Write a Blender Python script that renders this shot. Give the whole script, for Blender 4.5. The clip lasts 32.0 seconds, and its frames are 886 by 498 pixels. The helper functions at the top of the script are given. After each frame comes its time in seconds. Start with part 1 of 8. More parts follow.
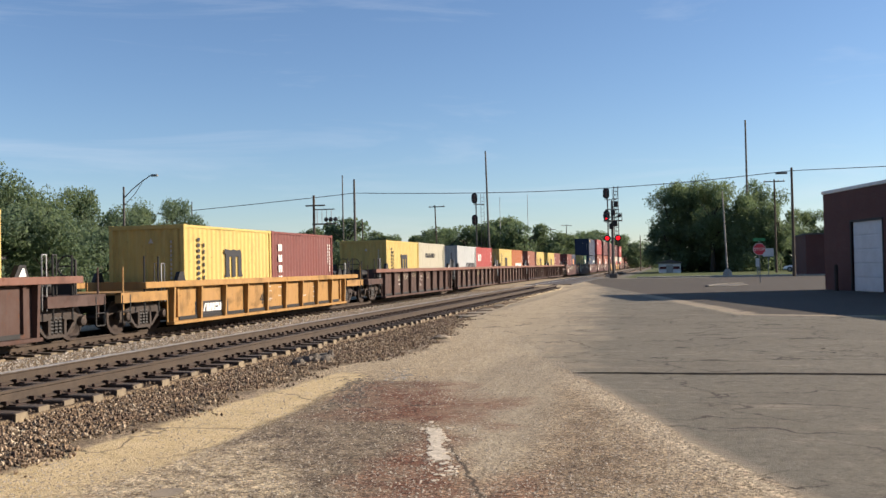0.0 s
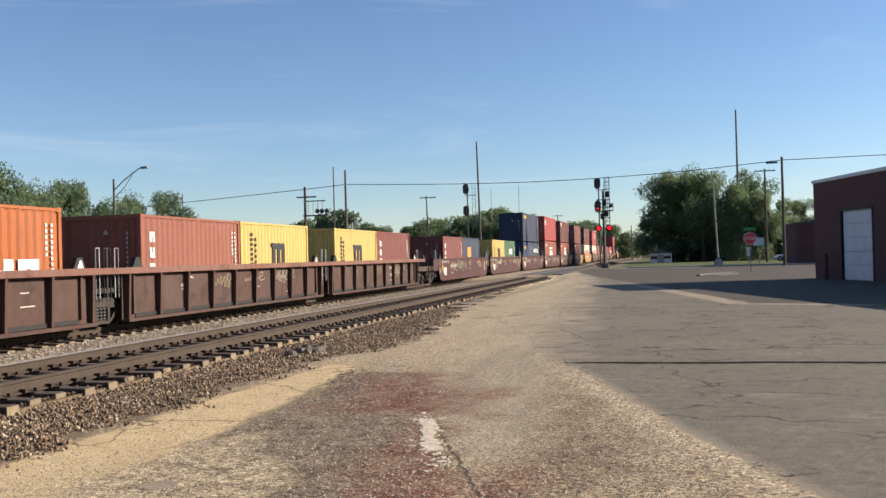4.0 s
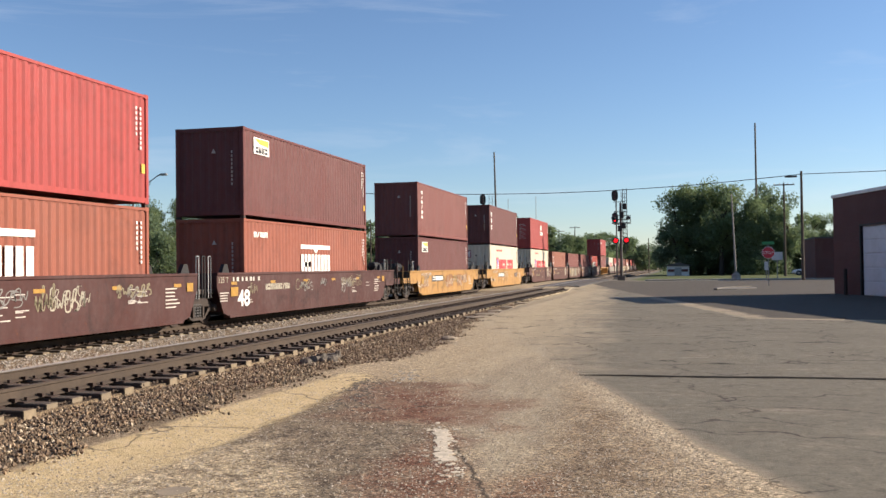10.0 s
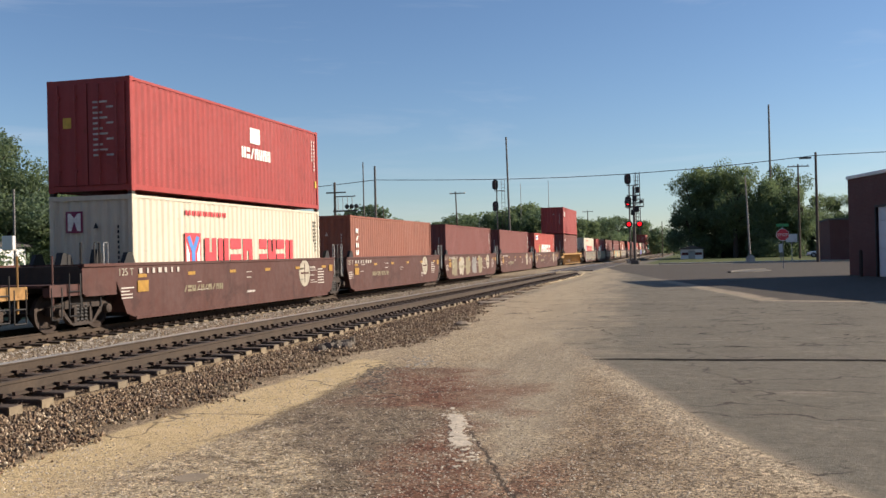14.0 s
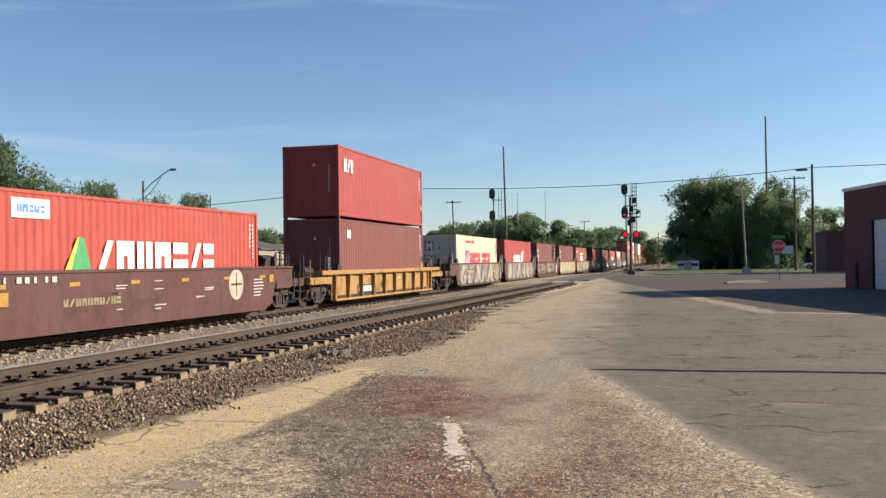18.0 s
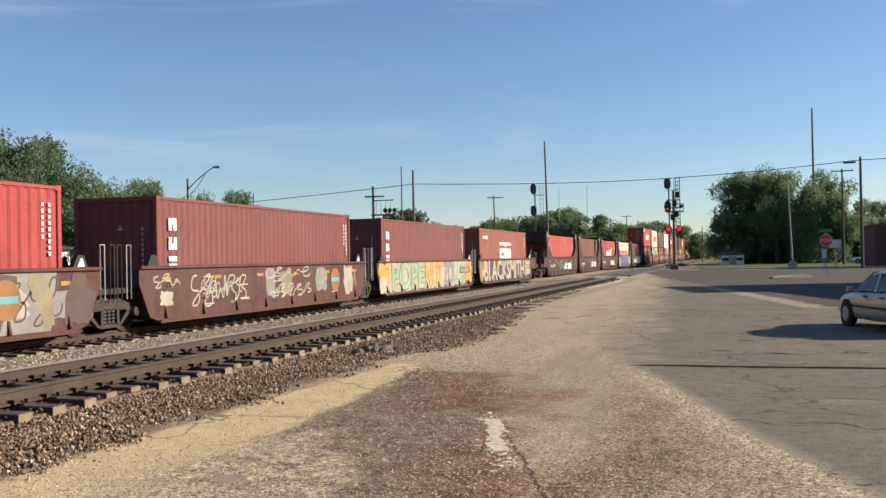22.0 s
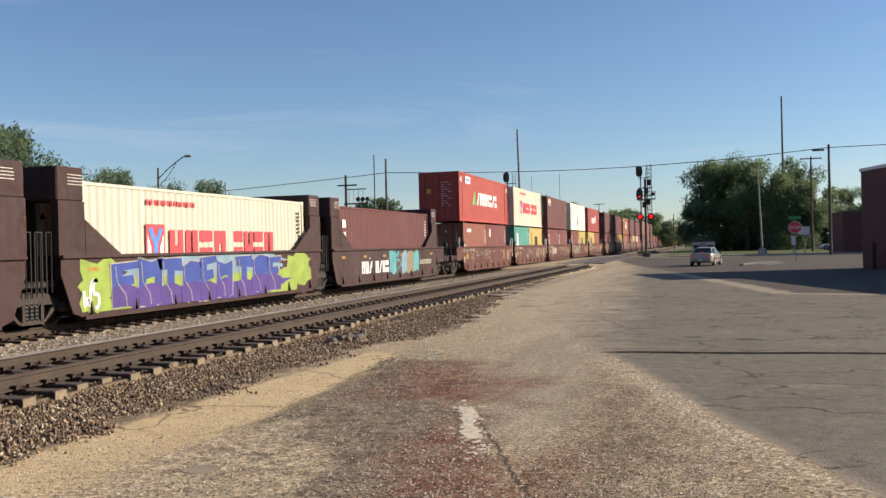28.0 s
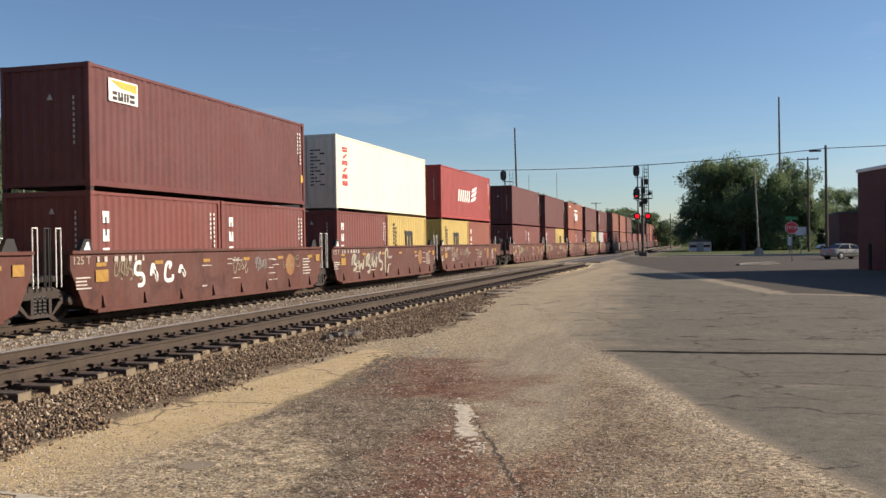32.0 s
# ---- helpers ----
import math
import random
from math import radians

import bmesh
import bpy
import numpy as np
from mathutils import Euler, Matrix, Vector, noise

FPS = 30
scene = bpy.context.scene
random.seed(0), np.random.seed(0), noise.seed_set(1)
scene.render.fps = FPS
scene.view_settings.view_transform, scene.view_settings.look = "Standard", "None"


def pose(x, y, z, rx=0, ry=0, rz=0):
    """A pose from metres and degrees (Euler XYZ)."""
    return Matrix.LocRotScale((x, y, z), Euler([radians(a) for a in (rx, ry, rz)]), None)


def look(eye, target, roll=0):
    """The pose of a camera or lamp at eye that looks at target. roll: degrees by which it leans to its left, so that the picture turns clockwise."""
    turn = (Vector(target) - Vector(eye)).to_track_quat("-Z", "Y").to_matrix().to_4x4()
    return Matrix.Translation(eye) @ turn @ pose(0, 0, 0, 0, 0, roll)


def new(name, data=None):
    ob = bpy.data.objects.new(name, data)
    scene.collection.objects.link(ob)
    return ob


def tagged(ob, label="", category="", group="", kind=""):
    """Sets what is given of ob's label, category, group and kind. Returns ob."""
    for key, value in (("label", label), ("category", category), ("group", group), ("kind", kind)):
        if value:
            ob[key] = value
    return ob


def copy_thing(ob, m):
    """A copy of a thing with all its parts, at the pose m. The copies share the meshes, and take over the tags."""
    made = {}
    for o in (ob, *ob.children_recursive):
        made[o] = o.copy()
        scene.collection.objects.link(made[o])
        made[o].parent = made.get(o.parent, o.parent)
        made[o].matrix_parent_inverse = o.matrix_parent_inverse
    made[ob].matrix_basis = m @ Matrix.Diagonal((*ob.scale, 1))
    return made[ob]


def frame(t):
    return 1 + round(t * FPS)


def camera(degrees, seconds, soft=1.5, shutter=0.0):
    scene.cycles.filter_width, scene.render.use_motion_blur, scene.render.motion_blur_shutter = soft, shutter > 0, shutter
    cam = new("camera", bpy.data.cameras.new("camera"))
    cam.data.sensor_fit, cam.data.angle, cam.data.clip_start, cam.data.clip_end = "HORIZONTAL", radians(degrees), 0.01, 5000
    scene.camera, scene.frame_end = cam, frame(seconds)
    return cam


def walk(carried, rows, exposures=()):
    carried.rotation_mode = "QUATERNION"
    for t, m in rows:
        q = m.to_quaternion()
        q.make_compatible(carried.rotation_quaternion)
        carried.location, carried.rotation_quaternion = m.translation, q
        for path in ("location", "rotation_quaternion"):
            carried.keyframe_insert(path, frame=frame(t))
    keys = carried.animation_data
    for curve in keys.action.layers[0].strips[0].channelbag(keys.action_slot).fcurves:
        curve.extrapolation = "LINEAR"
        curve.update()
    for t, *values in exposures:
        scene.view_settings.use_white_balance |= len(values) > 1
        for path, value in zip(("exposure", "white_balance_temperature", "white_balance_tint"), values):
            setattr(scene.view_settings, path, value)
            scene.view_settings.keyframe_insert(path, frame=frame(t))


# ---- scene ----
cam = camera(50.5, 32.0)
EYE = (0.0, 0.0, 1.6)
PATH = [(t, pose(*EYE, 90 + pitch, roll, yaw)) for t, yaw, pitch, roll in (
    (0.0, 13.64, 1.09, 1.16),
    (0.5, 13.69, 1.01, 1.02),
    (1.0, 13.33, 0.93, 1.06),
    (1.5, 13.05, 0.80, 1.05),
    (2.0, 12.89, 0.63, 1.07),
    (2.5, 12.89, 0.77, 1.14),
    (3.0, 13.00, 0.83, 1.09),
    (3.5, 13.10, 0.65, 1.31),
    (5.5, 13.41, 0.43, 1.88),
    (6.0, 14.66, 0.28, 2.32),
    (6.5, 15.08, -0.05, 2.08),
    (7.0, 14.53, -0.41, 1.44),
    (7.5, 13.45, -0.46, 1.15),
    (8.0, 12.43, 0.05, 0.95),
    (8.5, 12.52, 0.78, 0.91),
    (9.0, 12.70, 1.13, 0.84),
    (9.5, 13.09, 1.05, 0.95),
    (10.0, 14.12, 1.16, 0.72),
    (10.5, 14.49, 1.02, 0.86),
    (11.0, 14.15, 0.82, 1.18),
    (11.5, 13.81, 0.68, 1.04),
    (12.0, 14.09, 0.50, 0.98),
    (12.5, 14.70, 0.35, 1.04),
    (13.0, 14.89, 0.30, 1.22),
    (13.5, 14.72, 0.26, 1.42),
    (14.0, 14.91, 0.30, 1.31),
    (14.5, 15.34, 0.49, 1.26),
    (16.5, 14.02, 0.30, 0.72),
    (17.0, 14.08, 0.33, 0.68),
    (17.5, 14.24, 0.60, 0.60),
    (18.0, 14.69, 0.83, 0.82),
    (18.5, 15.65, 1.14, 0.99),
    (19.0, 16.40, 1.39, 0.84),
    (19.5, 16.94, 1.30, 0.65),
    (20.0, 17.65, 1.18, 0.58),
    (20.5, 18.16, 1.07, 0.61),
    (21.0, 18.14, 0.77, 0.73),
    (21.5, 17.88, 0.58, 0.94),
    (22.0, 17.21, 0.60, 1.03),
    (22.5, 16.36, 0.58, 1.11),
    (23.0, 16.14, 0.56, 1.27),
    (23.5, 16.11, 0.66, 1.30),
    (24.0, 15.73, 0.82, 1.69),
    (24.5, 15.31, 0.62, 2.06),
    (25.0, 15.33, 0.31, 1.99),
    (25.5, 15.48, 0.13, 2.00),
    (27.5, 15.37, -0.28, 1.43),
    (28.0, 15.58, -0.13, 1.32),
    (28.5, 15.51, 0.14, 1.30),
    (29.0, 15.23, 0.08, 1.10),
    (29.5, 15.16, -0.27, 1.02),
    (30.0, 15.44, -0.18, 1.08),
    (30.5, 15.66, -0.04, 0.96),
    (31.0, 15.65, -0.06, 0.80),
    (31.5, 15.52, -0.20, 0.80),
    (32.0, 15.38, -0.27, 0.88),
)]
walk(cam, PATH, [(t, e + 0.40, 6800, 15) for t, e in ((0, 0.42), (8, 0.47), (12, 0.47), (13, 0.44), (14, 0.22), (15.5, 0.34), (17, 0.43), (20, 0.37), (21, 0.27), (22, 0.39), (23, 0.43), (25, 0.40), (28, 0.25), (29, 0.34), (30, 0.42), (31, 0.28), (32, 0.13))])

# ---- world and sun ----
SUN_EL, SUN_AZ = radians(22.5), radians(67)
world = bpy.data.worlds.new("sky")
scene.world = world
world.use_nodes = True
wn, wl = world.node_tree.nodes, world.node_tree.links
sky = wn.new("ShaderNodeTexSky")
sky.sky_type = 'NISHITA'
sky.sun_disc = False
sky.sun_elevation = SUN_EL
sky.sun_rotation = SUN_AZ
sky.altitude = 200
sky.air_density = 1.0
sky.dust_density = 0.2
sky.ozone_density = 5.0
bgn = wn["Background"]
bgn.inputs["Strength"].default_value = 0.083
# thin high cloud
gen = wn.new("ShaderNodeTexCoord")
mpc = wn.new("ShaderNodeMapping")
mpc.inputs["Scale"].default_value = (1.2, 1.2, 9.0)
wl.new(gen.outputs["Generated"], mpc.inputs["Vector"])
cir = wn.new("ShaderNodeTexNoise")
cir.inputs["Scale"].default_value = 2.2
cir.inputs["Detail"].default_value = 8
cir.inputs["Roughness"].default_value = 0.6
cir.inputs["Distortion"].default_value = 0.5
wl.new(mpc.outputs[0], cir.inputs["Vector"])
crr = wn.new("ShaderNodeMapRange")
crr.inputs["From Min"].default_value, crr.inputs["From Max"].default_value = 0.5, 0.8
crr.inputs["To Max"].default_value = 0.3
wl.new(cir.outputs["Fac"], crr.inputs["Value"])
mxc = wn.new("ShaderNodeMix")
mxc.data_type = 'RGBA'
mxc.inputs["B"].default_value = (5.6, 6.2, 7.0, 1)
wl.new(crr.outputs[0], mxc.inputs["Factor"])
wl.new(sky.outputs[0], mxc.inputs["A"])
wl.new(mxc.outputs["Result"], bgn.inputs["Color"])
sun = new("sun", bpy.data.lights.new("sun", 'SUN'))
sun.data.energy = 5.0
sun.data.angle = radians(0.5)
sun.data.color = (1.0, 0.9, 0.76)
SUN_TO = Vector((math.cos(SUN_EL) * math.sin(SUN_AZ), math.cos(SUN_EL) * math.cos(SUN_AZ), math.sin(SUN_EL)))
sun.matrix_world = look(SUN_TO * 300, (0, 0, 0))


# ---- materials ----
DEEP = 0.77     # depth of all painted, wooden and metal colours


def nodes_of(name):
    m = bpy.data.materials.new(name)
    m.use_nodes = True
    return m, m.node_tree.nodes, m.node_tree.links, m.node_tree.nodes["Principled BSDF"]


def noise_node(n, l, vec, scale, detail=6.0, rough=0.6, dist=0.0):
    t = n.new("ShaderNodeTexNoise")
    t.inputs["Scale"].default_value = scale
    t.inputs["Detail"].default_value = detail
    t.inputs["Roughness"].default_value = rough
    t.inputs["Distortion"].default_value = dist
    l.new(vec, t.inputs["Vector"])
    return t.outputs["Fac"]


def ramp(n, l, fac, lo, hi, a=0.0, b=1.0):
    r = n.new("ShaderNodeMapRange")
    r.inputs["From Min"].default_value, r.inputs["From Max"].default_value = lo, hi
    r.inputs["To Min"].default_value, r.inputs["To Max"].default_value = a, b
    l.new(fac, r.inputs["Value"])
    return r.outputs[0]


def blend(n, l, fac, a, b, mode='MIX'):
    m = n.new("ShaderNodeMix")
    m.data_type, m.blend_type = 'RGBA', mode
    if isinstance(fac, float):
        m.inputs["Factor"].default_value = fac
    else:
        l.new(fac, m.inputs["Factor"])
    for sock, v in ((m.inputs["A"], a), (m.inputs["B"], b)):
        if isinstance(v, tuple):
            sock.default_value = (*v, 1)
        else:
            l.new(v, sock)
    return m.outputs["Result"]


def calc(n, l, op, a, b=0.0):
    m = n.new("ShaderNodeMath")
    m.operation = op
    for k, v in ((0, a), (1, b)):
        if isinstance(v, (int, float)):
            m.inputs[k].default_value = v
        else:
            l.new(v, m.inputs[k])
    return m.outputs[0]


def bump(n, l, p, h, strength=0.3, dist=0.02):
    b = n.new("ShaderNodeBump")
    b.inputs["Strength"].default_value, b.inputs["Distance"].default_value = strength, dist
    l.new(h, b.inputs["Height"])
    l.new(b.outputs[0], p.inputs["Normal"])


def coords(n, l, scale=(1, 1, 1)):
    c = n.new("ShaderNodeTexCoord")
    mp = n.new("ShaderNodeMapping")
    mp.inputs["Scale"].default_value = scale
    l.new(c.outputs["Object"], mp.inputs["Vector"])
    return mp.outputs[0]


def shade(name, color, rough=0.7, var=0.25, scale=3.0, grain=40.0, metal=0.0, stain=None, stain_amt=0.35, relief=0.2, stretch=(1, 1, 1), per_object=0.12):
    """A surface with large and small variation, stains and relief."""
    if max(color) < 0.5:
        color = tuple(c * DEEP for c in color)
    m, n, l, p = nodes_of(name)
    v = coords(n, l, stretch)
    oi = n.new("ShaderNodeObjectInfo")
    big, small = noise_node(n, l, v, scale), noise_node(n, l, v, grain, 3)
    dark = tuple(c * (1 - var) for c in color)
    light = tuple(min(c * (1 + var * 0.7), 0.9) for c in color)
    c = blend(n, l, ramp(n, l, big, 0.3, 0.7), dark, light)
    c = blend(n, l, ramp(n, l, small, 0.35, 0.75, 0, var), c, tuple(x * 0.55 for x in color))
    c = blend(n, l, ramp(n, l, oi.outputs["Random"], 0, 1, 0, per_object), c, tuple(x * 0.4 + 0.03 for x in color))
    if stain:
        s = noise_node(n, l, v, scale * 2.3, 8, 0.7, 0.6)
        c = blend(n, l, ramp(n, l, s, 0.55, 0.68, 0, stain_amt), c, stain)
    l.new(c, p.inputs["Base Color"])
    p.inputs["Metallic"].default_value = metal
    l.new(ramp(n, l, small, 0.2, 0.8, rough - 0.1, min(rough + 0.12, 1)), p.inputs["Roughness"])
    if relief:
        bump(n, l, p, small, relief, 0.01)
    return m


def paint(name, color, rough=0.55, rust=0.12, fade=0.2, grime=0.3):
    """Weathered enamel on steel: faded areas, vertical dirt streaks, small rust spots."""
    color = tuple(c * (DEEP if min(color) < 0.28 else 1.0) for c in color)
    m, n, l, p = nodes_of(name)
    v = coords(n, l)
    vs = coords(n, l, (4.0, 4.0, 0.25))
    oi = n.new("ShaderNodeObjectInfo")
    big = noise_node(n, l, v, 0.6, 4)
    streak = noise_node(n, l, vs, 1.6, 6, 0.65)
    spots = noise_node(n, l, v, 5.0, 8, 0.72)
    c = blend(n, l, ramp(n, l, big, 0.3, 0.7, 0, fade), color, tuple(x * 0.75 + 0.09 for x in color))
    c = blend(n, l, ramp(n, l, streak, 0.45, 0.8, 0, 0.55), c, tuple(x * 0.5 + 0.01 for x in color))
    dirt = noise_node(n, l, v, 0.9, 7, 0.65, 0.8)
    c = blend(n, l, ramp(n, l, dirt, 0.52, 0.66, 0, grime), c, tuple(x * 0.35 + 0.006 for x in color))
    c = blend(n, l, ramp(n, l, spots, 0.6, 0.7, 0, rust * 4), c, (0.12, 0.05, 0.025))
    c = blend(n, l, ramp(n, l, oi.outputs["Random"], 0, 1, 0, 0.18), c, tuple(x * 0.6 + 0.02 for x in color))
    l.new(c, p.inputs["Base Color"])
    l.new(ramp(n, l, spots, 0.3, 0.7, rough - 0.08, rough + 0.2), p.inputs["Roughness"])
    p.inputs["Specular IOR Level"].default_value = 0.3
    bump(n, l, p, spots, 0.08, 0.01)
    return m


PAINT = {}
for nm, col in dict(
        yellow=(0.66, 0.485, 0.142), red=(0.425, 0.056, 0.048), maroon=(0.155, 0.039, 0.033), brick=(0.225, 0.060, 0.047),
        orange=(0.335, 0.095, 0.052), bright=(0.437, 0.125, 0.031), cream=(0.60, 0.545, 0.42), putty=(0.42, 0.395, 0.295), white=(0.40, 0.415, 0.40), ivory=(0.72, 0.67, 0.53),
        navy=(0.016, 0.031, 0.082), blue=(0.028, 0.058, 0.117), slate=(0.034, 0.054, 0.098), green=(0.058, 0.164, 0.078),
        teal=(0.09, 0.38, 0.30), scarlet=(0.51, 0.074, 0.050), salmon=(0.335, 0.113, 0.066)).items():
    PAINT[nm] = paint("container_" + nm, col, grime=0.12 if nm in ("cream", "ivory") else 0.3, rust=0.05 if nm in ("cream", "ivory", "white", "putty") else 0.12)
CAR_PAINT = dict(
    dttx=paint("car_yellow", (0.44, 0.235, 0.062), 0.65, 0.25, 0.35, 0.75), brown=paint("car_brown", (0.086, 0.042, 0.029), 0.75, 0.25, 0.3, 0.6), chord=paint("car_chord", (0.225, 0.10, 0.066), 0.75, 0.3, 0.45, 0.7),
    oxide=paint("car_oxide", (0.072, 0.019, 0.014), 0.72, 0.2, 0.3, 0.7), umber=paint("car_umber", (0.105, 0.040, 0.030), 0.75, 0.2, 0.25, 0.6),
    dark=paint("car_dark", (0.058, 0.025, 0.020), 0.75, 0.25, 0.25, 0.6), rust=paint("car_rust", (0.125, 0.038, 0.024), 0.72, 0.2, 0.3, 0.7))
M_BLACK = shade("black_steel", (0.022, 0.02, 0.018), 0.6, 0.3, 2, 30, 0.2)
M_TRUCK = shade("truck_steel", (0.06, 0.045, 0.036), 0.75, 0.4, 3, 30, 0.3, (0.12, 0.06, 0.03))
M_WHEEL = shade("wheel_steel", (0.07, 0.05, 0.04), 0.6, 0.3, 4, 40, 0.5)
M_RAIL = shade("rail_rust", (0.074, 0.050, 0.031), 0.85, 0.35, 2.5, 40, 0.0)
M_SHINE = shade("rail_head", (0.42, 0.41, 0.40), 0.36, 0.15, 3, 40, 0.6, relief=0.05)
M_TIE = shade("tie_wood", (0.10, 0.068, 0.046), 0.9, 0.4, 5, 40, 0, (0.24, 0.18, 0.115), 0.6, 0.6, (1, 6, 6), 0.5)
# tie ends: sunlight falling on them is put into this paler wood colour
M_TIE_END = shade("tie_end_grain", (0.33, 0.26, 0.165), 0.95, 0.3, 9, 60, 0, (0.20, 0.145, 0.09), 0.5, 0.6, (1, 1, 1), 0.5)
M_PLATE = shade("tie_plate", (0.07, 0.042, 0.03), 0.8, 0.3, 5, 40, 0.3)
M_MARK_W = shade("mark_white", (0.78, 0.76, 0.70), 0.6, 0.2, 6, 30, relief=0)
M_MARK_Y = shade("mark_yellow", (0.66, 0.40, 0.05), 0.6, 0.2, 6, 30, relief=0)
M_MARK_K = shade("mark_black", (0.02, 0.02, 0.022), 0.6, 0.2, 6, 30, relief=0)
M_MARK_R = shade("mark_red", (0.62, 0.05, 0.06), 0.6, 0.2, 6, 30, relief=0)
M_MARK_B = shade("mark_blue", (0.06, 0.22, 0.55), 0.6, 0.2, 6, 30, relief=0)
M_MARK_P = shade("mark_plum", (0.30, 0.03, 0.09), 0.6, 0.2, 6, 30, relief=0)
M_MARK_G = shade("mark_green", (0.05, 0.35, 0.12), 0.6, 0.2, 6, 30, relief=0)
M_MARK_O = shade("mark_orange", (0.75, 0.25, 0.04), 0.6, 0.2, 6, 30, relief=0)
SPRAY_PALE = shade("stencil_pale", (0.52, 0.48, 0.42), 0.7, 0.3, 6, 30, relief=0)
M_REFLECT = shade("old_reflector", (0.46, 0.25, 0.035), 0.5, 0.3, 6, 30, relief=0)
M_GALV = shade("galvanised", (0.42, 0.43, 0.42), 0.5, 0.2, 3, 30, 0.6)
M_POLE = shade("pole_wood", (0.10, 0.075, 0.055), 0.9, 0.35, 2, 30, 0, relief=0.5, stretch=(6, 6, 0.6))
M_MAST = shade("mast_steel", (0.12, 0.11, 0.10), 0.6, 0.25, 2, 30, 0.5)
M_WIRE = shade("wire", (0.03, 0.03, 0.03), 0.6, 0.1, 3, 30)
M_BARK = shade("bark", (0.07, 0.05, 0.036), 0.95, 0.4, 3, 20, relief=0.8, stretch=(3, 3, 0.6))
M_CONC = shade("concrete", (0.42, 0.39, 0.33), 0.9, 0.2, 1.2, 50, 0, (0.28, 0.25, 0.2), 0.5, 0.4)
M_TYRE = shade("tyre", (0.02, 0.02, 0.02), 0.85, 0.2, 4, 60)


def glow(name, color, strength):
    m, n, l, p = nodes_of(name)
    p.inputs["Base Color"].default_value = (*color, 1)
    p.inputs["Emission Color"].default_value = (*color, 1)
    p.inputs["Emission Strength"].default_value = strength
    return m


M_REDLAMP = glow("red_lamp", (1.0, 0.006, 0.010), 1.3)
M_LENS = shade("dark_lens", (0.10, 0.01, 0.012), 0.25, 0.1, 3, 30, relief=0)


def leaf_mat(name, color):
    m, n, l, p = nodes_of(name)
    g = n.new("ShaderNodeNewGeometry")
    oi = n.new("ShaderNodeObjectInfo")
    v = coords(n, l)
    big = noise_node(n, l, v, 0.5, 3)
    c = blend(n, l, g.outputs["Random Per Island"], tuple(x * 0.7 for x in color), tuple(x * 1.3 for x in color))
    c = blend(n, l, ramp(n, l, big, 0.35, 0.65, 0, 0.5), c, (color[0] * 1.5, color[1] * 1.2, color[2] * 0.7))
    c = blend(n, l, ramp(n, l, oi.outputs["Random"], 0, 1, 0, 0.4), c, (color[0] * 0.7, color[1] * 0.75, color[2] * 1.0))
    l.new(c, p.inputs["Base Color"])
    p.inputs["Roughness"].default_value = 0.75
    p.inputs["Specular IOR Level"].default_value = 0.2
    tr = n.new("ShaderNodeBsdfTranslucent")
    l.new(blend(n, l, 1.0, c, (1.35, 1.35, 1.1), 'MULTIPLY'), tr.inputs["Color"])
    mx = n.new("ShaderNodeMixShader")
    mx.inputs[0].default_value = 0.52
    l.new(p.outputs[0], mx.inputs[1])
    l.new(tr.outputs[0], mx.inputs[2])
    l.new(mx.outputs[0], n["Material Output"].inputs["Surface"])
    return m


M_LEAF = leaf_mat("leaves", (0.118, 0.170, 0.108))
M_LEAF2 = leaf_mat("leaves_pale", (0.125, 0.178, 0.110))


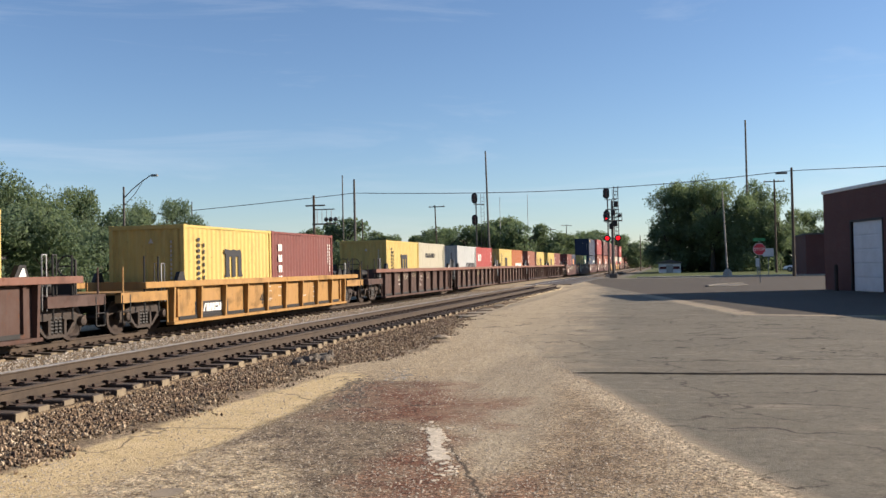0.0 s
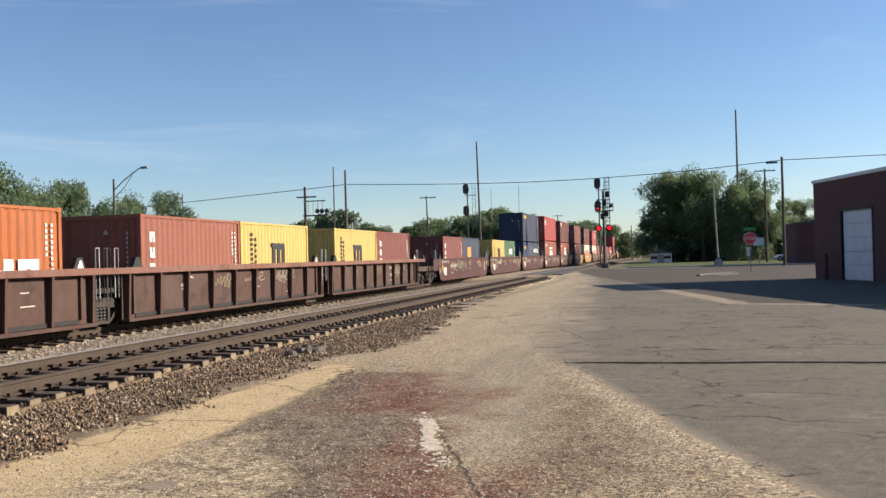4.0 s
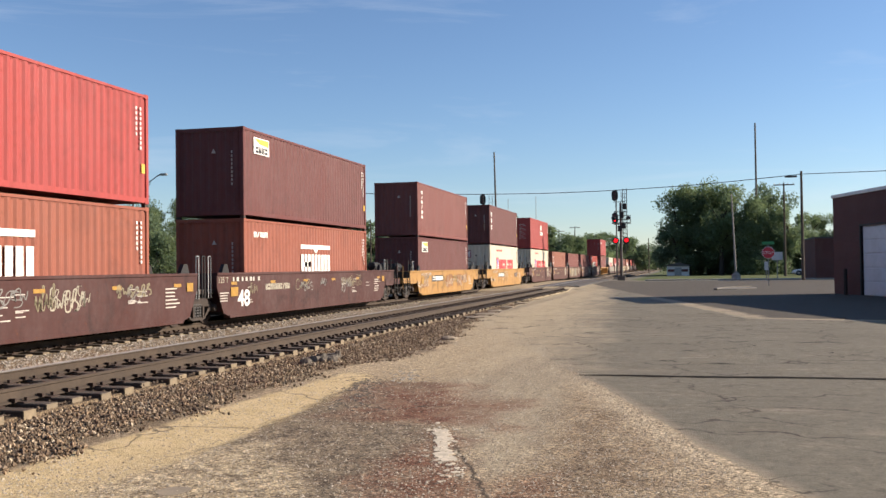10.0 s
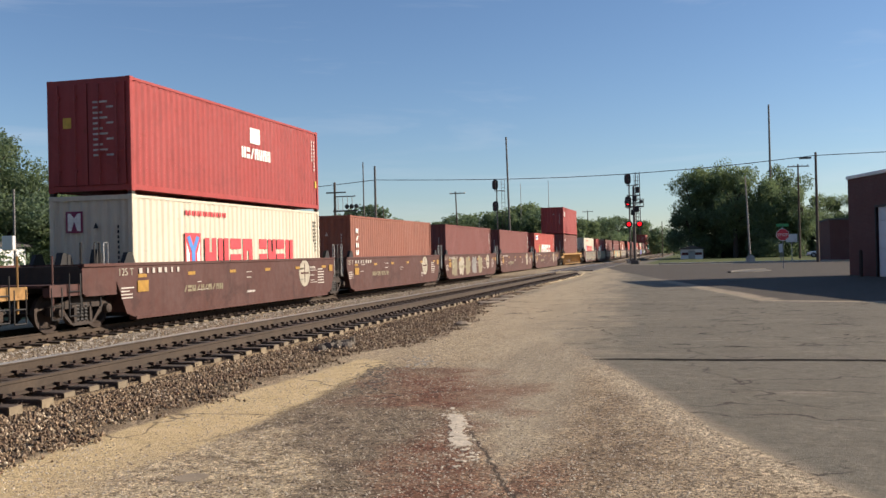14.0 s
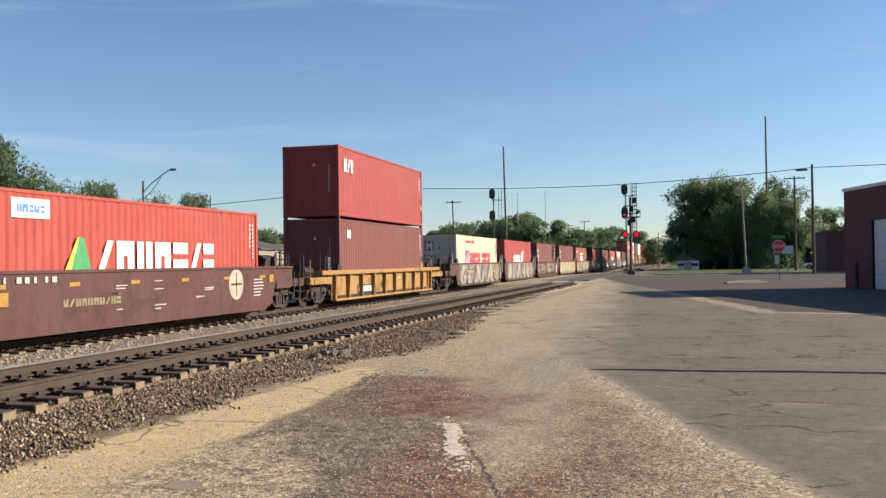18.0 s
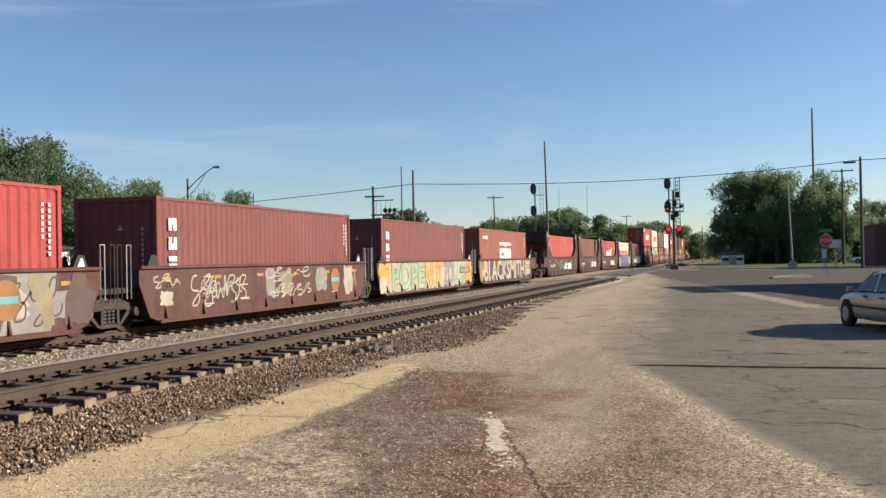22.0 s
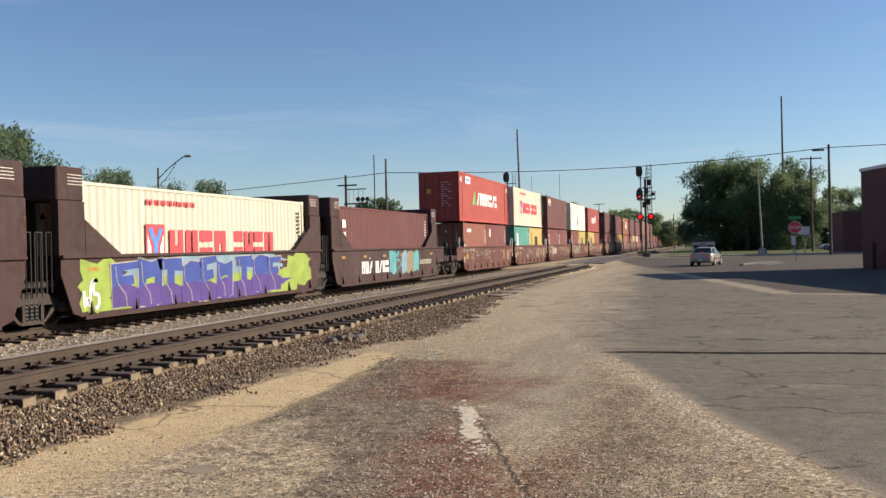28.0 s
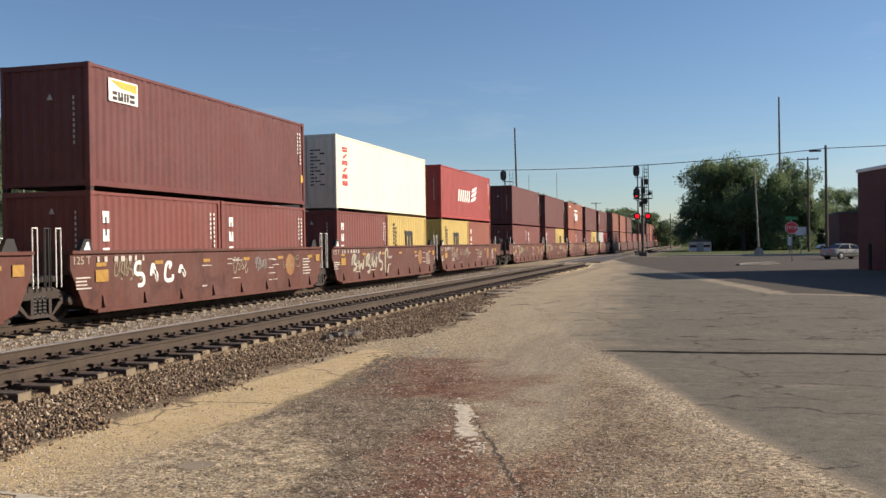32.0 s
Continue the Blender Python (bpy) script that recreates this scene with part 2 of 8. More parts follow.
# ---- mesh tools ----
class Shape:
    """Collects boxes, prisms and tubes into one mesh."""

    def __init__(self):
        self.v, self.f, self.s = [], [], []

    def add(self, verts, faces, slot=0):
        o = len(self.v)
        self.v += [tuple(p) for p in verts]
        self.f += [tuple(i + o for i in f) for f in faces]
        self.s += [slot] * len(faces)
        return self

    def box(self, x0, x1, y0, y1, z0, z1, slot=0, chamfer=0.0):
        if chamfer <= 0:
            vs = [(x, y, z) for x in (x0, x1) for y in (y0, y1) for z in (z0, z1)]
            return self.add(vs, [(0, 1, 3, 2), (4, 6, 7, 5), (0, 4, 5, 1), (2, 3, 7, 6), (0, 2, 6, 4), (1, 5, 7, 3)], slot)
        b = bmesh.new()
        bmesh.ops.create_cube(b, size=1)
        for q in b.verts:
            q.co = Vector(((x0 + x1) / 2 + q.co.x * (x1 - x0), (y0 + y1) / 2 + q.co.y * (y1 - y0), (z0 + z1) / 2 + q.co.z * (z1 - z0)))
        bmesh.ops.bevel(b, geom=b.edges[:], offset=chamfer, segments=1, affect='EDGES')
        b.verts.index_update()
        self.add([q.co for q in b.verts], [[q.index for q in f.verts] for f in b.faces], slot)
        b.free()
        return self

    def prism(self, poly, a0, a1, axis=0, slot=0):
        """A polygon pushed along an axis; the polygon lies in the two other axes, in order."""
        k = len(poly)
        vs = []
        for a in (a0, a1):
            for p in poly:
                q = list(p)
                q.insert(axis, a)
                vs.append(q)
        fs = [tuple(range(k))[::-1], tuple(range(k, 2 * k))] + [(i, (i + 1) % k, k + (i + 1) % k, k + i) for i in range(k)]
        return self.add(vs, fs, slot)

    def tube(self, p, q, r0, r1=None, sides=8, slot=0):
        r1 = r0 if r1 is None else r1
        p, q = Vector(p), Vector(q)
        d = (q - p).normalized()
        u = d.orthogonal().normalized()
        w = d.cross(u)
        vs = []
        for c, r in ((p, r0), (q, r1)):
            vs += [c + (u * math.cos(2 * math.pi * i / sides) + w * math.sin(2 * math.pi * i / sides)) * r for i in range(sides)]
        fs = [(i, (i + 1) % sides, sides + (i + 1) % sides, sides + i) for i in range(sides)]
        return self.add(vs, fs + [tuple(range(sides))[::-1], tuple(range(sides, 2 * sides))], slot)

    def path(self, pts, r, sides=6, slot=0):
        for a, b in zip(pts, pts[1:]):
            self.tube(a, b, r, r, sides, slot)
        return self

    def lathe(self, prof, axis=0, sides=16, centre=(0, 0, 0), slot=0):
        """prof: (along, radius) pairs round an axis."""
        vs, k = [], len(prof)
        for i in range(sides):
            a = 2 * math.pi * i / sides
            for h, r in prof:
                q = [r * math.cos(a), r * math.sin(a)]
                q.insert(axis, h)
                vs.append([q[j] + centre[j] for j in range(3)])
        fs = []
        for i in range(sides):
            j = (i + 1) % sides
            for m in range(k - 1):
                fs.append((i * k + m, j * k + m, j * k + m + 1, i * k + m + 1))
        fs.append(tuple(i * k for i in range(sides))[::-1])
        fs.append(tuple(i * k + k - 1 for i in range(sides)))
        return self.add(vs, fs, slot)

    def mesh(self, name, *mats, smooth=False):
        me = bpy.data.meshes.new(name)
        me.from_pydata([tuple(p) for p in self.v], [], self.f)
        for m in mats:
            me.materials.append(m)
        if len(mats) > 1:
            me.polygons.foreach_set("material_index", self.s)
        me.validate()
        b = bmesh.new()
        b.from_mesh(me)
        if len(b.faces) < 4000:
            bmesh.ops.recalc_face_normals(b, faces=b.faces[:])
            b.to_mesh(me)
        b.free()
        if smooth:
            me.polygons.foreach_set("use_smooth", [True] * len(me.polygons))
        return me


def part(name, shape, mats, parent, label="", at=(0, 0, 0), smooth=False):
    me = shape if isinstance(shape, bpy.types.Mesh) else shape.mesh(name, *(mats if isinstance(mats, (list, tuple)) else (mats,)), smooth=smooth)
    ob = new(name, me)
    ob.parent = parent
    ob.location = at
    if label:
        tagged(ob, label)
    return ob


def thing(name, label, category, group="", at=(0, 0, 0), kind=""):
    ob = new(name)
    ob.location = at
    ob.empty_display_size = 0.2
    return tagged(ob, label, category, group, kind)


def words(text, size, depth=0.004, shear=0.0, fat=0.0):
    """Letters of the built-in font as a mesh, in the y-z plane, reading along +y, seen from +x."""
    cu = bpy.data.curves.new("words", 'FONT')
    cu.body, cu.size, cu.extrude, cu.align_x, cu.shear = text, size, depth, 'LEFT', shear
    cu.offset = fat
    cu.resolution_u = 3
    ob = bpy.data.objects.new("words", cu)
    scene.collection.objects.link(ob)
    me = bpy.data.meshes.new_from_object(ob.evaluated_get(bpy.context.evaluated_depsgraph_get()))
    bpy.data.objects.remove(ob)
    bpy.data.curves.remove(cu)
    me.transform(Matrix(((0, 0, 1, 0), (1, 0, 0, 0), (0, 1, 0, 0), (0, 0, 0, 1))))
    return me


def fit_words(text, y0, y1, z0, z1, x, mat, name, parent, label, depth=0.004, fat=0.0):
    me = words(text, 1.0, depth, 0.0, fat)
    ys, zs = [q.co.y for q in me.vertices], [q.co.z for q in me.vertices]
    sy, sz = (y1 - y0) / (max(ys) - min(ys)), (z1 - z0) / (max(zs) - min(zs))
    me.transform(Matrix.Translation((x, y0 - min(ys) * sy, z0 - min(zs) * sz)) @ Matrix.Diagonal((1, sy, sz, 1)))
    me.materials.clear()
    me.materials.append(mat)
    return part(name, me, mat, parent, label)


def bars(count, y0, y1, z0, z1, x, fill=0.42, seed=1, strokes=2):
    """Plain notched blocks and bars that stand for a line of writing."""
    s, rnd = Shape(), random.Random(seed)
    h = z1 - z0
    wide = [rnd.uniform(0.82, 1.18) for i in range(count)]
    unit, a, last = (y1 - y0) / sum(wide), y0, -1
    for i in range(count):
        w = wide[i] * unit
        b = a + w * 0.84
        t, u = w * 0.25, h * 0.2
        if strokes == 1 or h < 0.15:
            s.box(x, x + 0.004, a, a + w * 0.6, z0, z1)
            a += w
            continue
        k = rnd.choice([q for q in range(5) if q != last])
        last, m, g = k, (a + b) / 2, w * 0.1
        if k == 0:
            s.prism([(a, z0), (b, z0), (b, z1), (m + g, z1), (m + g, z0 + 2.4 * u), (m - g, z0 + 2.4 * u), (m - g, z1), (a, z1)], x, x + 0.004)
        elif k == 1:
            s.box(x, x + 0.004, a, m - g * 0.7, z0, z1).box(x, x + 0.004, m + g * 0.7, b, z0, z1)
        elif k == 2:
            s.prism([(a, z0), (m - g, z0), (m - g, z0 + 2.6 * u), (m + g, z0 + 2.6 * u), (m + g, z0), (b, z0), (b, z1), (a, z1)], x, x + 0.004)
        elif k == 3:
            s.prism([(a, z0), (m - g, z0), (b, z1), (m + g, z1)], x, x + 0.004)
        else:
            s.box(x, x + 0.004, a, b, z0, z0 + 2 * u).box(x, x + 0.004, a, b, z1 - 2 * u, z1)
        a += w
    return s


def column(count, z0, z1, y0, y1, x):
    """Plain bars one above another, for upright writing."""
    s = Shape()
    h = (z1 - z0) / count
    for i in range(count):
        if y1 - y0 > 0.2:
            p = bars(1, y0, y0 + (y1 - y0) / 0.84, z0 + i * h + h * 0.15, z0 + i * h + h * 0.8, x, 0.5, i + count)
            s.add(p.v, p.f)
        else:
            s.box(x, x + 0.004, y0, y1, z0 + i * h + h * 0.15, z0 + i * h + h * 0.75)
    return s


def slab(poly, x, th=0.004, slot=0):
    return Shape().prism(poly, x, x + th, 0, slot)


def ribbon(pts, w, x):
    """A flat brush stroke along points (y, z)."""
    k, vs = len(pts), []
    for i, (y, z) in enumerate(pts):
        (ay, az), (by, bz) = pts[max(i - 1, 0)], pts[min(i + 1, k - 1)]
        d = math.hypot(by - ay, bz - az) or 1e-6
        ny, nz = -(bz - az) / d * w / 2, (by - ay) / d * w / 2
        vs += [(x, y + ny, z + nz), (x, y - ny, z - nz)]
    return Shape().add(vs, [(2 * i, 2 * i + 1, 2 * i + 3, 2 * i + 2) for i in range(k - 1)])


def scribble(seed, y0, y1, z0, z1, w, x, loops=5):
    """A quick spray-can line in one stroke, with turns like handwriting."""
    rnd = random.Random(seed)
    pts, c = [], (y1 - y0) / loops
    for i in range(loops):
        a = y0 + i * c
        lo, hi = z0 + (z1 - z0) * rnd.uniform(0, 0.25), z1 - (z1 - z0) * rnd.uniform(0, 0.25)
        m = (lo + hi) / 2
        form = (((0.1, lo), (0.2, hi), (0.8, hi), (0.3, m), (0.85, m * 0.6 + lo * 0.4), (0.7, lo), (0.2, lo)), ((0.1, hi), (0.15, lo), (0.5, m), (0.7, lo), (0.9, hi)),
                ((0.8, hi), (0.2, hi), (0.1, m), (0.8, m), (0.8, lo), (0.1, lo)), ((0.1, lo), (0.45, hi), (0.8, lo), (0.7, m), (0.2, m)), ((0.5, m), (0.8, hi), (0.2, hi), (0.1, lo), (0.8, lo), (0.9, m)))[rnd.randrange(5)]
        pts += [(a + c * (u + rnd.uniform(-0.08, 0.08)), z) for u, z in form]
    for k in range(2):
        pts = [q for (ay, az), (by, bz) in zip(pts, pts[1:]) for q in ((ay * 0.78 + by * 0.22, az * 0.78 + bz * 0.22), (ay * 0.22 + by * 0.78, az * 0.22 + bz * 0.78))]
    return ribbon(pts, w, x)


def splash(seed, y0, y1, z0, z1, x):
    """A ragged field of spray paint."""
    rnd = random.Random(seed)
    cy, cz, out = (y0 + y1) / 2, (z0 + z1) / 2, []
    for i in range(22):
        a = 2 * math.pi * i / 22
        k = rnd.uniform(0.72, 1.0)
        c, s = math.cos(a), math.sin(a)
        m = max(abs(c), abs(s))
        out.append((cy + (y1 - y0) / 2 * c / m * k, cz + (z1 - z0) / 2 * s / m * k))
    return slab(out, x, 0.003)

# ---- ground ----
def ground_height(x, y):
    # level crossing: the street rises to the rails
    cy = max(0.0, min(1.0, (y - 64) / 4)) * max(0.0, min(1.0, (108 - y) / 4))
    cx = max(0.0, min(1.0, (-4.0 - x) / 4.5)) * max(0.0, min(1.0, (x + 24) / 5))
    if x > -7.4:
        bed = -0.10 * max(0.0, min(1.0, (-6.0 - x) / 0.8))
    else:
        bed = -0.05
    bed *= 1 - cy
    deep = -0.135 * max(0.0, min(1.0, (-10.4 - x) / 1.6)) * max(0.0, min(1.0, (x + 22) / 4)) * (1 - cy)
    return 0.17 * cy * cx + bed + deep - 0.13 * cy * max(0.0, min(1.0, (-11 - x) / 2)) * cx


def make_ground():
    xs = sorted({*(round(-40 + i * 1.0, 2) for i in range(90)), *(round(-24 + i * 0.35, 2) for i in range(70)), -7.39, -7.41, -2500, -1200, -600, -300, -150, -80, 70, 120, 250, 500, 1200, 2500})
    ys = sorted({*(i * 1.0 for i in range(-10, 130)), -2500, -800, -200, -60, -30, 140, 160, 190, 230, 300, 400, 600, 1000, 1800, 3000})
    vs = [(x, y, ground_height(x, y)) for y in ys for x in xs]
    k = len(xs)
    fs = [(j * k + i, j * k + i + 1, (j + 1) * k + i + 1, (j + 1) * k + i) for j in range(len(ys) - 1) for i in range(k - 1)]
    me = bpy.data.meshes.new("ground")
    me.from_pydata(vs, [], fs)
    m, n, l, p = nodes_of("ground")
    v = coords(n, l)
    sep = n.new("ShaderNodeSeparateXYZ")
    l.new(v, sep.inputs[0])
    X, Y = sep.outputs[0], sep.outputs[1]
    wob = noise_node(n, l, v, 0.9, 7, 0.65)
    wob2 = noise_node(n, l, v, 0.25, 4)
    fine = noise_node(n, l, v, 46, 5, 0.75)
    grit = noise_node(n, l, v, 110, 3, 0.65)
    rut = noise_node(n, l, coords(n, l, (1.5, 0.2, 1)), 1.0, 7, 0.65, 0.4)
    mid = noise_node(n, l, v, 4, 6, 0.65)

    def edge(value, soft, jitter=0.8):
        """1 where value is over 0, with a ragged border."""
        j = calc(n, l, 'ADD', value, ramp(n, l, wob, 0.2, 0.8, -jitter, jitter))
        return ramp(n, l, j, -soft, soft)

    def line(ax, ay, bx, by):
        """Signed distance, positive to the right of the way from a to b."""
        d = math.hypot(bx - ax, by - ay)
        nx, ny = (by - ay) / d, -(bx - ax) / d
        return calc(n, l, 'ADD', calc(n, l, 'ADD', calc(n, l, 'MULTIPLY', X, nx), calc(n, l, 'MULTIPLY', Y, ny)), -(nx * ax + ny * ay))

    def both(a, b):
        return calc(n, l, 'MULTIPLY', a, b)

    def area(pts, soft, jitter):
        """1 inside a convex polygon given clockwise, with a ragged border."""
        d = None
        for (ax, ay), (bx, by) in zip(pts, pts[1:] + pts[:1]):
            e = line(ax, ay, bx, by)
            d = e if d is None else calc(n, l, 'MINIMUM', d, e)
        return edge(d, soft, jitter)

    def cells(scale):
        """One random grey for each small stone."""
        o = n.new("ShaderNodeTexVoronoi")
        o.inputs["Scale"].default_value = scale
        l.new(v, o.inputs["Vector"])
        q = n.new("ShaderNodeSeparateColor")
        l.new(o.outputs["Color"], q.inputs[0])
        return q.outputs[0], o.outputs["Distance"]

    def inv(q):
        return ramp(n, l, q, 0, 1, 1, 0)

    stones, stone_d = cells(62)
    coarse, coarse_d = cells(34)
    patchy = noise_node(n, l, v, 2.6, 8, 0.75, 0.5)
    blot = noise_node(n, l, v, 6.5, 7, 0.78, 0.3)
    # asphalt, old and pale, with patches
    asphalt = blend(n, l, ramp(n, l, mid, 0.3, 0.7), (0.172, 0.163, 0.137), (0.230, 0.221, 0.187))
    asphalt = blend(n, l, ramp(n, l, wob2, 0.35, 0.65, 0, 0.6), asphalt, (0.165, 0.154, 0.131))
    asphalt = blend(n, l, ramp(n, l, fine, 0.5, 0.75, 0, 0.5), asphalt, (0.13, 0.112, 0.09))
    asphalt = blend(n, l, ramp(n, l, noise_node(n, l, coords(n, l, (0.7, 1.3, 1)), 1.1, 9, 0.72), 0.52, 0.64, 0, 0.45), asphalt, (0.145, 0.128, 0.102))
    asphalt = blend(n, l, ramp(n, l, noise_node(n, l, coords(n, l, (0.35, 1.6, 1)), 0.9, 9, 0.75, 0.5), 0.56, 0.64, 0, 0.5), asphalt, (0.36, 0.325, 0.265))
    asphalt = blend(n, l, ramp(n, l, blot, 0.53, 0.60, 0, 0.45), asphalt, (0.115, 0.105, 0.086))
    asphalt = blend(n, l, ramp(n, l, blot, 0.45, 0.38, 0, 0.35), asphalt, (0.33, 0.305, 0.252))
    # tan gravel verge, rutted by wheels
    gravel = blend(n, l, ramp(n, l, patchy, 0.4, 0.62), (0.44, 0.365, 0.265), (0.33, 0.262, 0.185))
    gravel = blend(n, l, ramp(n, l, rut, 0.5, 0.6, 0, 0.55), gravel, (0.50, 0.43, 0.325))
    gravel = blend(n, l, ramp(n, l, rut, 0.48, 0.36, 0, 0.45), gravel, (0.24, 0.19, 0.135))
    dust = blend(n, l, ramp(n, l, mid, 0.3, 0.7), (0.40, 0.335, 0.24), (0.53, 0.45, 0.325))
    kerb_d = calc(n, l, 'ADD', line(1.72, 4.4, -1.2, 13.2), ramp(n, l, calc(n, l, 'ABSOLUTE', calc(n, l, 'SUBTRACT', Y, 8.8)), 0.0, 4.5, 0.16, 0.0))
    paved = ramp(n, l, edge(kerb_d, 0.03, 0.08), 0, 1)
    c = blend(n, l, paved, gravel, asphalt)
    rough_amt = ramp(n, l, paved, 0, 1, 0.85, 0.22)
    # brown grit turned up by wheels beside the smooth fan
    grit_a = area([(-1.35, 5.2), (-1.15, 8.2), (-1.25, 11.2), (-0.75, 10.4), (-0.35, 7.6), (-0.15, 5.2)], 0.45, 0.75)
    c = blend(n, l, both(grit_a, ramp(n, l, patchy, 0.36, 0.56, 0.3, 0.95)), c, (0.205, 0.153, 0.105))
    # smooth grey fan of dust and fine chips running to the crossing
    fan = calc(n, l, 'MAXIMUM', area([(-1.45, 6.9), (-2.35, 9.3), (-3.3, 13.2), (-1.75, 15.0), (-1.35, 11.0), (-1.15, 7.9), (-1.3, 7.15)], 0.18, 0.3), area([(-2.9, 12.0), (-5.6, 26.0), (-8.0, 66.0), (-4.5, 66.0), (-1.9, 24.0), (-1.55, 13.0)], 0.5, 0.8))
    c = blend(n, l, calc(n, l, 'MULTIPLY', fan, 0.9), c, blend(n, l, ramp(n, l, rut, 0.4, 0.62), (0.30, 0.262, 0.205), (0.43, 0.375, 0.285)))
    rough_amt = calc(n, l, 'MULTIPLY', rough_amt, ramp(n, l, fan, 0, 1, 1, 0.42))
    # pale worn edge of the gravel along the asphalt
    rim = both(ramp(n, l, calc(n, l, 'ABSOLUTE', calc(n, l, 'ADD', kerb_d, 0.14)), 0.32, 0.02), ramp(n, l, Y, 14.5, 12.0))
    c = blend(n, l, calc(n, l, 'MULTIPLY', rim, 0.7), c, (0.53, 0.46, 0.355))
    # pale dust along the foot of the ballast
    pale = both(edge(calc(n, l, 'MULTIPLY', line(-2.6, 12.0, -5.2, 60), -1.0), 0.7, 0.9), ramp(n, l, Y, 11.5, 15.0))
    c = blend(n, l, calc(n, l, 'MULTIPLY', pale, 0.8), c, dust)
    # weathered grey asphalt left between the strip and the red dust
    darkp = area([(-4.15, 4.0), (-4.12, 10.0), (-4.35, 12.9), (-3.2, 12.6), (-2.1, 8.6), (-1.2, 4.0)], 0.12, 0.28)
    c = blend(n, l, both(darkp, ramp(n, l, mid, 0.2, 0.6, 0.6, 1.0)), c, blend(n, l, ramp(n, l, patchy, 0.38, 0.6), (0.265, 0.222, 0.168), (0.135, 0.108, 0.082)))
    # red dust and brick grit in two fields and a small one
    red = blend(n, l, ramp(n, l, patchy, 0.35, 0.65), (0.265, 0.122, 0.080), (0.155, 0.072, 0.047))
    redp = calc(n, l, 'MAXIMUM', area([(-3.75, 9.8), (-4.1, 12.3), (-3.1, 12.4), (-2.0, 10.7), (-1.95, 9.5), (-2.5, 9.1)], 0.45, 1.0), area([(-2.45, 4.0), (-2.35, 7.4), (-2.55, 9.4), (-2.2, 9.2), (-1.63, 7.4), (-1.27, 6.3), (-0.75, 4.0)], 0.2, 0.55))
    redp = calc(n, l, 'MAXIMUM', redp, calc(n, l, 'MULTIPLY', area([(-1.4, 6.3), (-1.35, 7.1), (-1.0, 7.25), (-0.82, 6.6), (-1.0, 5.6), (-1.3, 5.4)], 0.15, 0.25), 0.75))
    c = blend(n, l, both(redp, ramp(n, l, patchy, 0.36, 0.56, 0.3, 0.92)), c, red)
    seam = both(ramp(n, l, calc(n, l, 'ABSOLUTE', calc(n, l, 'ADD', line(-2.22, 8.94, -1.28, 6.31), ramp(n, l, mid, 0.2, 0.8, -0.05, 0.05))), 0.028, 0.008), both(ramp(n, l, Y, 8.6, 8.0), ramp(n, l, Y, 4.5, 5.0)))
    # pale broken concrete with showing aggregate
    near = both(area([(-5.0, 3.0), (-4.6, 8.3), (-3.8, 8.0), (-2.95, 6.8), (-2.5, 5.6), (-2.4, 3.0)], 0.15, 0.45), ramp(n, l, patchy, 0.62, 0.5, 0.15, 1.0))
    c = blend(n, l, near, c, blend(n, l, ramp(n, l, blot, 0.4, 0.6), (0.60, 0.52, 0.385), (0.36, 0.295, 0.205)))
    # dark yard asphalt, its colour deepening the garage shadow, with a pale concrete edge
    yard_d = line(-0.6, 46.0, 2.6, 29.5)
    yard_e = line(2.6, 29.5, 14.0, 25.0)
    yd = both(both(edge(calc(n, l, 'MULTIPLY', yard_d, -1.0), 0.15, 0.25), edge(calc(n, l, 'MULTIPLY', yard_e, -1.0), 0.15, 0.25)), ramp(n, l, Y, 98, 95))
    ye = both(both(edge(calc(n, l, 'ADD', calc(n, l, 'MULTIPLY', yard_d, -1.0), 0.7), 0.1, 0.25), edge(calc(n, l, 'ADD', calc(n, l, 'MULTIPLY', yard_e, -1.0), 0.7), 0.1, 0.25)), ramp(n, l, Y, 52, 47))
    c = blend(n, l, calc(n, l, 'MULTIPLY', ye, 0.7), c, (0.42, 0.36, 0.28))
    c = blend(n, l, yd, c, blend(n, l, ramp(n, l, mid, 0.3, 0.7), (0.075, 0.068, 0.06), (0.115, 0.102, 0.09)))
    # every small stone with a tone of its own
    tone_s = blend(n, l, 1.0, c, (0.34, 0.31, 0.28), 'MULTIPLY')
    tone_l = blend(n, l, 1.0, c, (1.9, 1.85, 1.75), 'MULTIPLY')
    c = blend(n, l, both(ramp(n, l, stones, 0.36, 0.12), rough_amt), c, tone_s)
    c = blend(n, l, both(ramp(n, l, stones, 0.74, 0.93), rough_amt), c, tone_l)
    c = blend(n, l, both(both(ramp(n, l, coarse, 0.2, 0.08), rough_amt), inv(paved)), c, tone_s)
    c = blend(n, l, both(both(ramp(n, l, coarse, 0.88, 0.97), rough_amt), inv(paved)), c, tone_l)
    # sandy strip of worn concrete along the ballast, pitted
    strip = area([(-5.28, 3.0), (-5.42, 8.2), (-5.24, 10.5), (-5.2, 13.9), (-4.45, 13.4), (-4.12, 10.0), (-4.1, 8.4), (-4.25, 3.0)], 0.05, 0.12)
    sand = blend(n, l, ramp(n, l, mid, 0.35, 0.7), (0.60, 0.475, 0.275), (0.74, 0.61, 0.39))
    sand = blend(n, l, ramp(n, l, blot, 0.57, 0.66, 0, 0.55), sand, (0.36, 0.275, 0.165))
    sand = blend(n, l, ramp(n, l, stones, 0.10, 0.04, 0, 0.7), sand, (0.24, 0.18, 0.11))
    c = blend(n, l, both(strip, ramp(n, l, both(ramp(n, l, Y, 8.2, 6.0), ramp(n, l, X, -4.8, -4.3)), 0, 1, 1.0, 0.45)), c, sand)
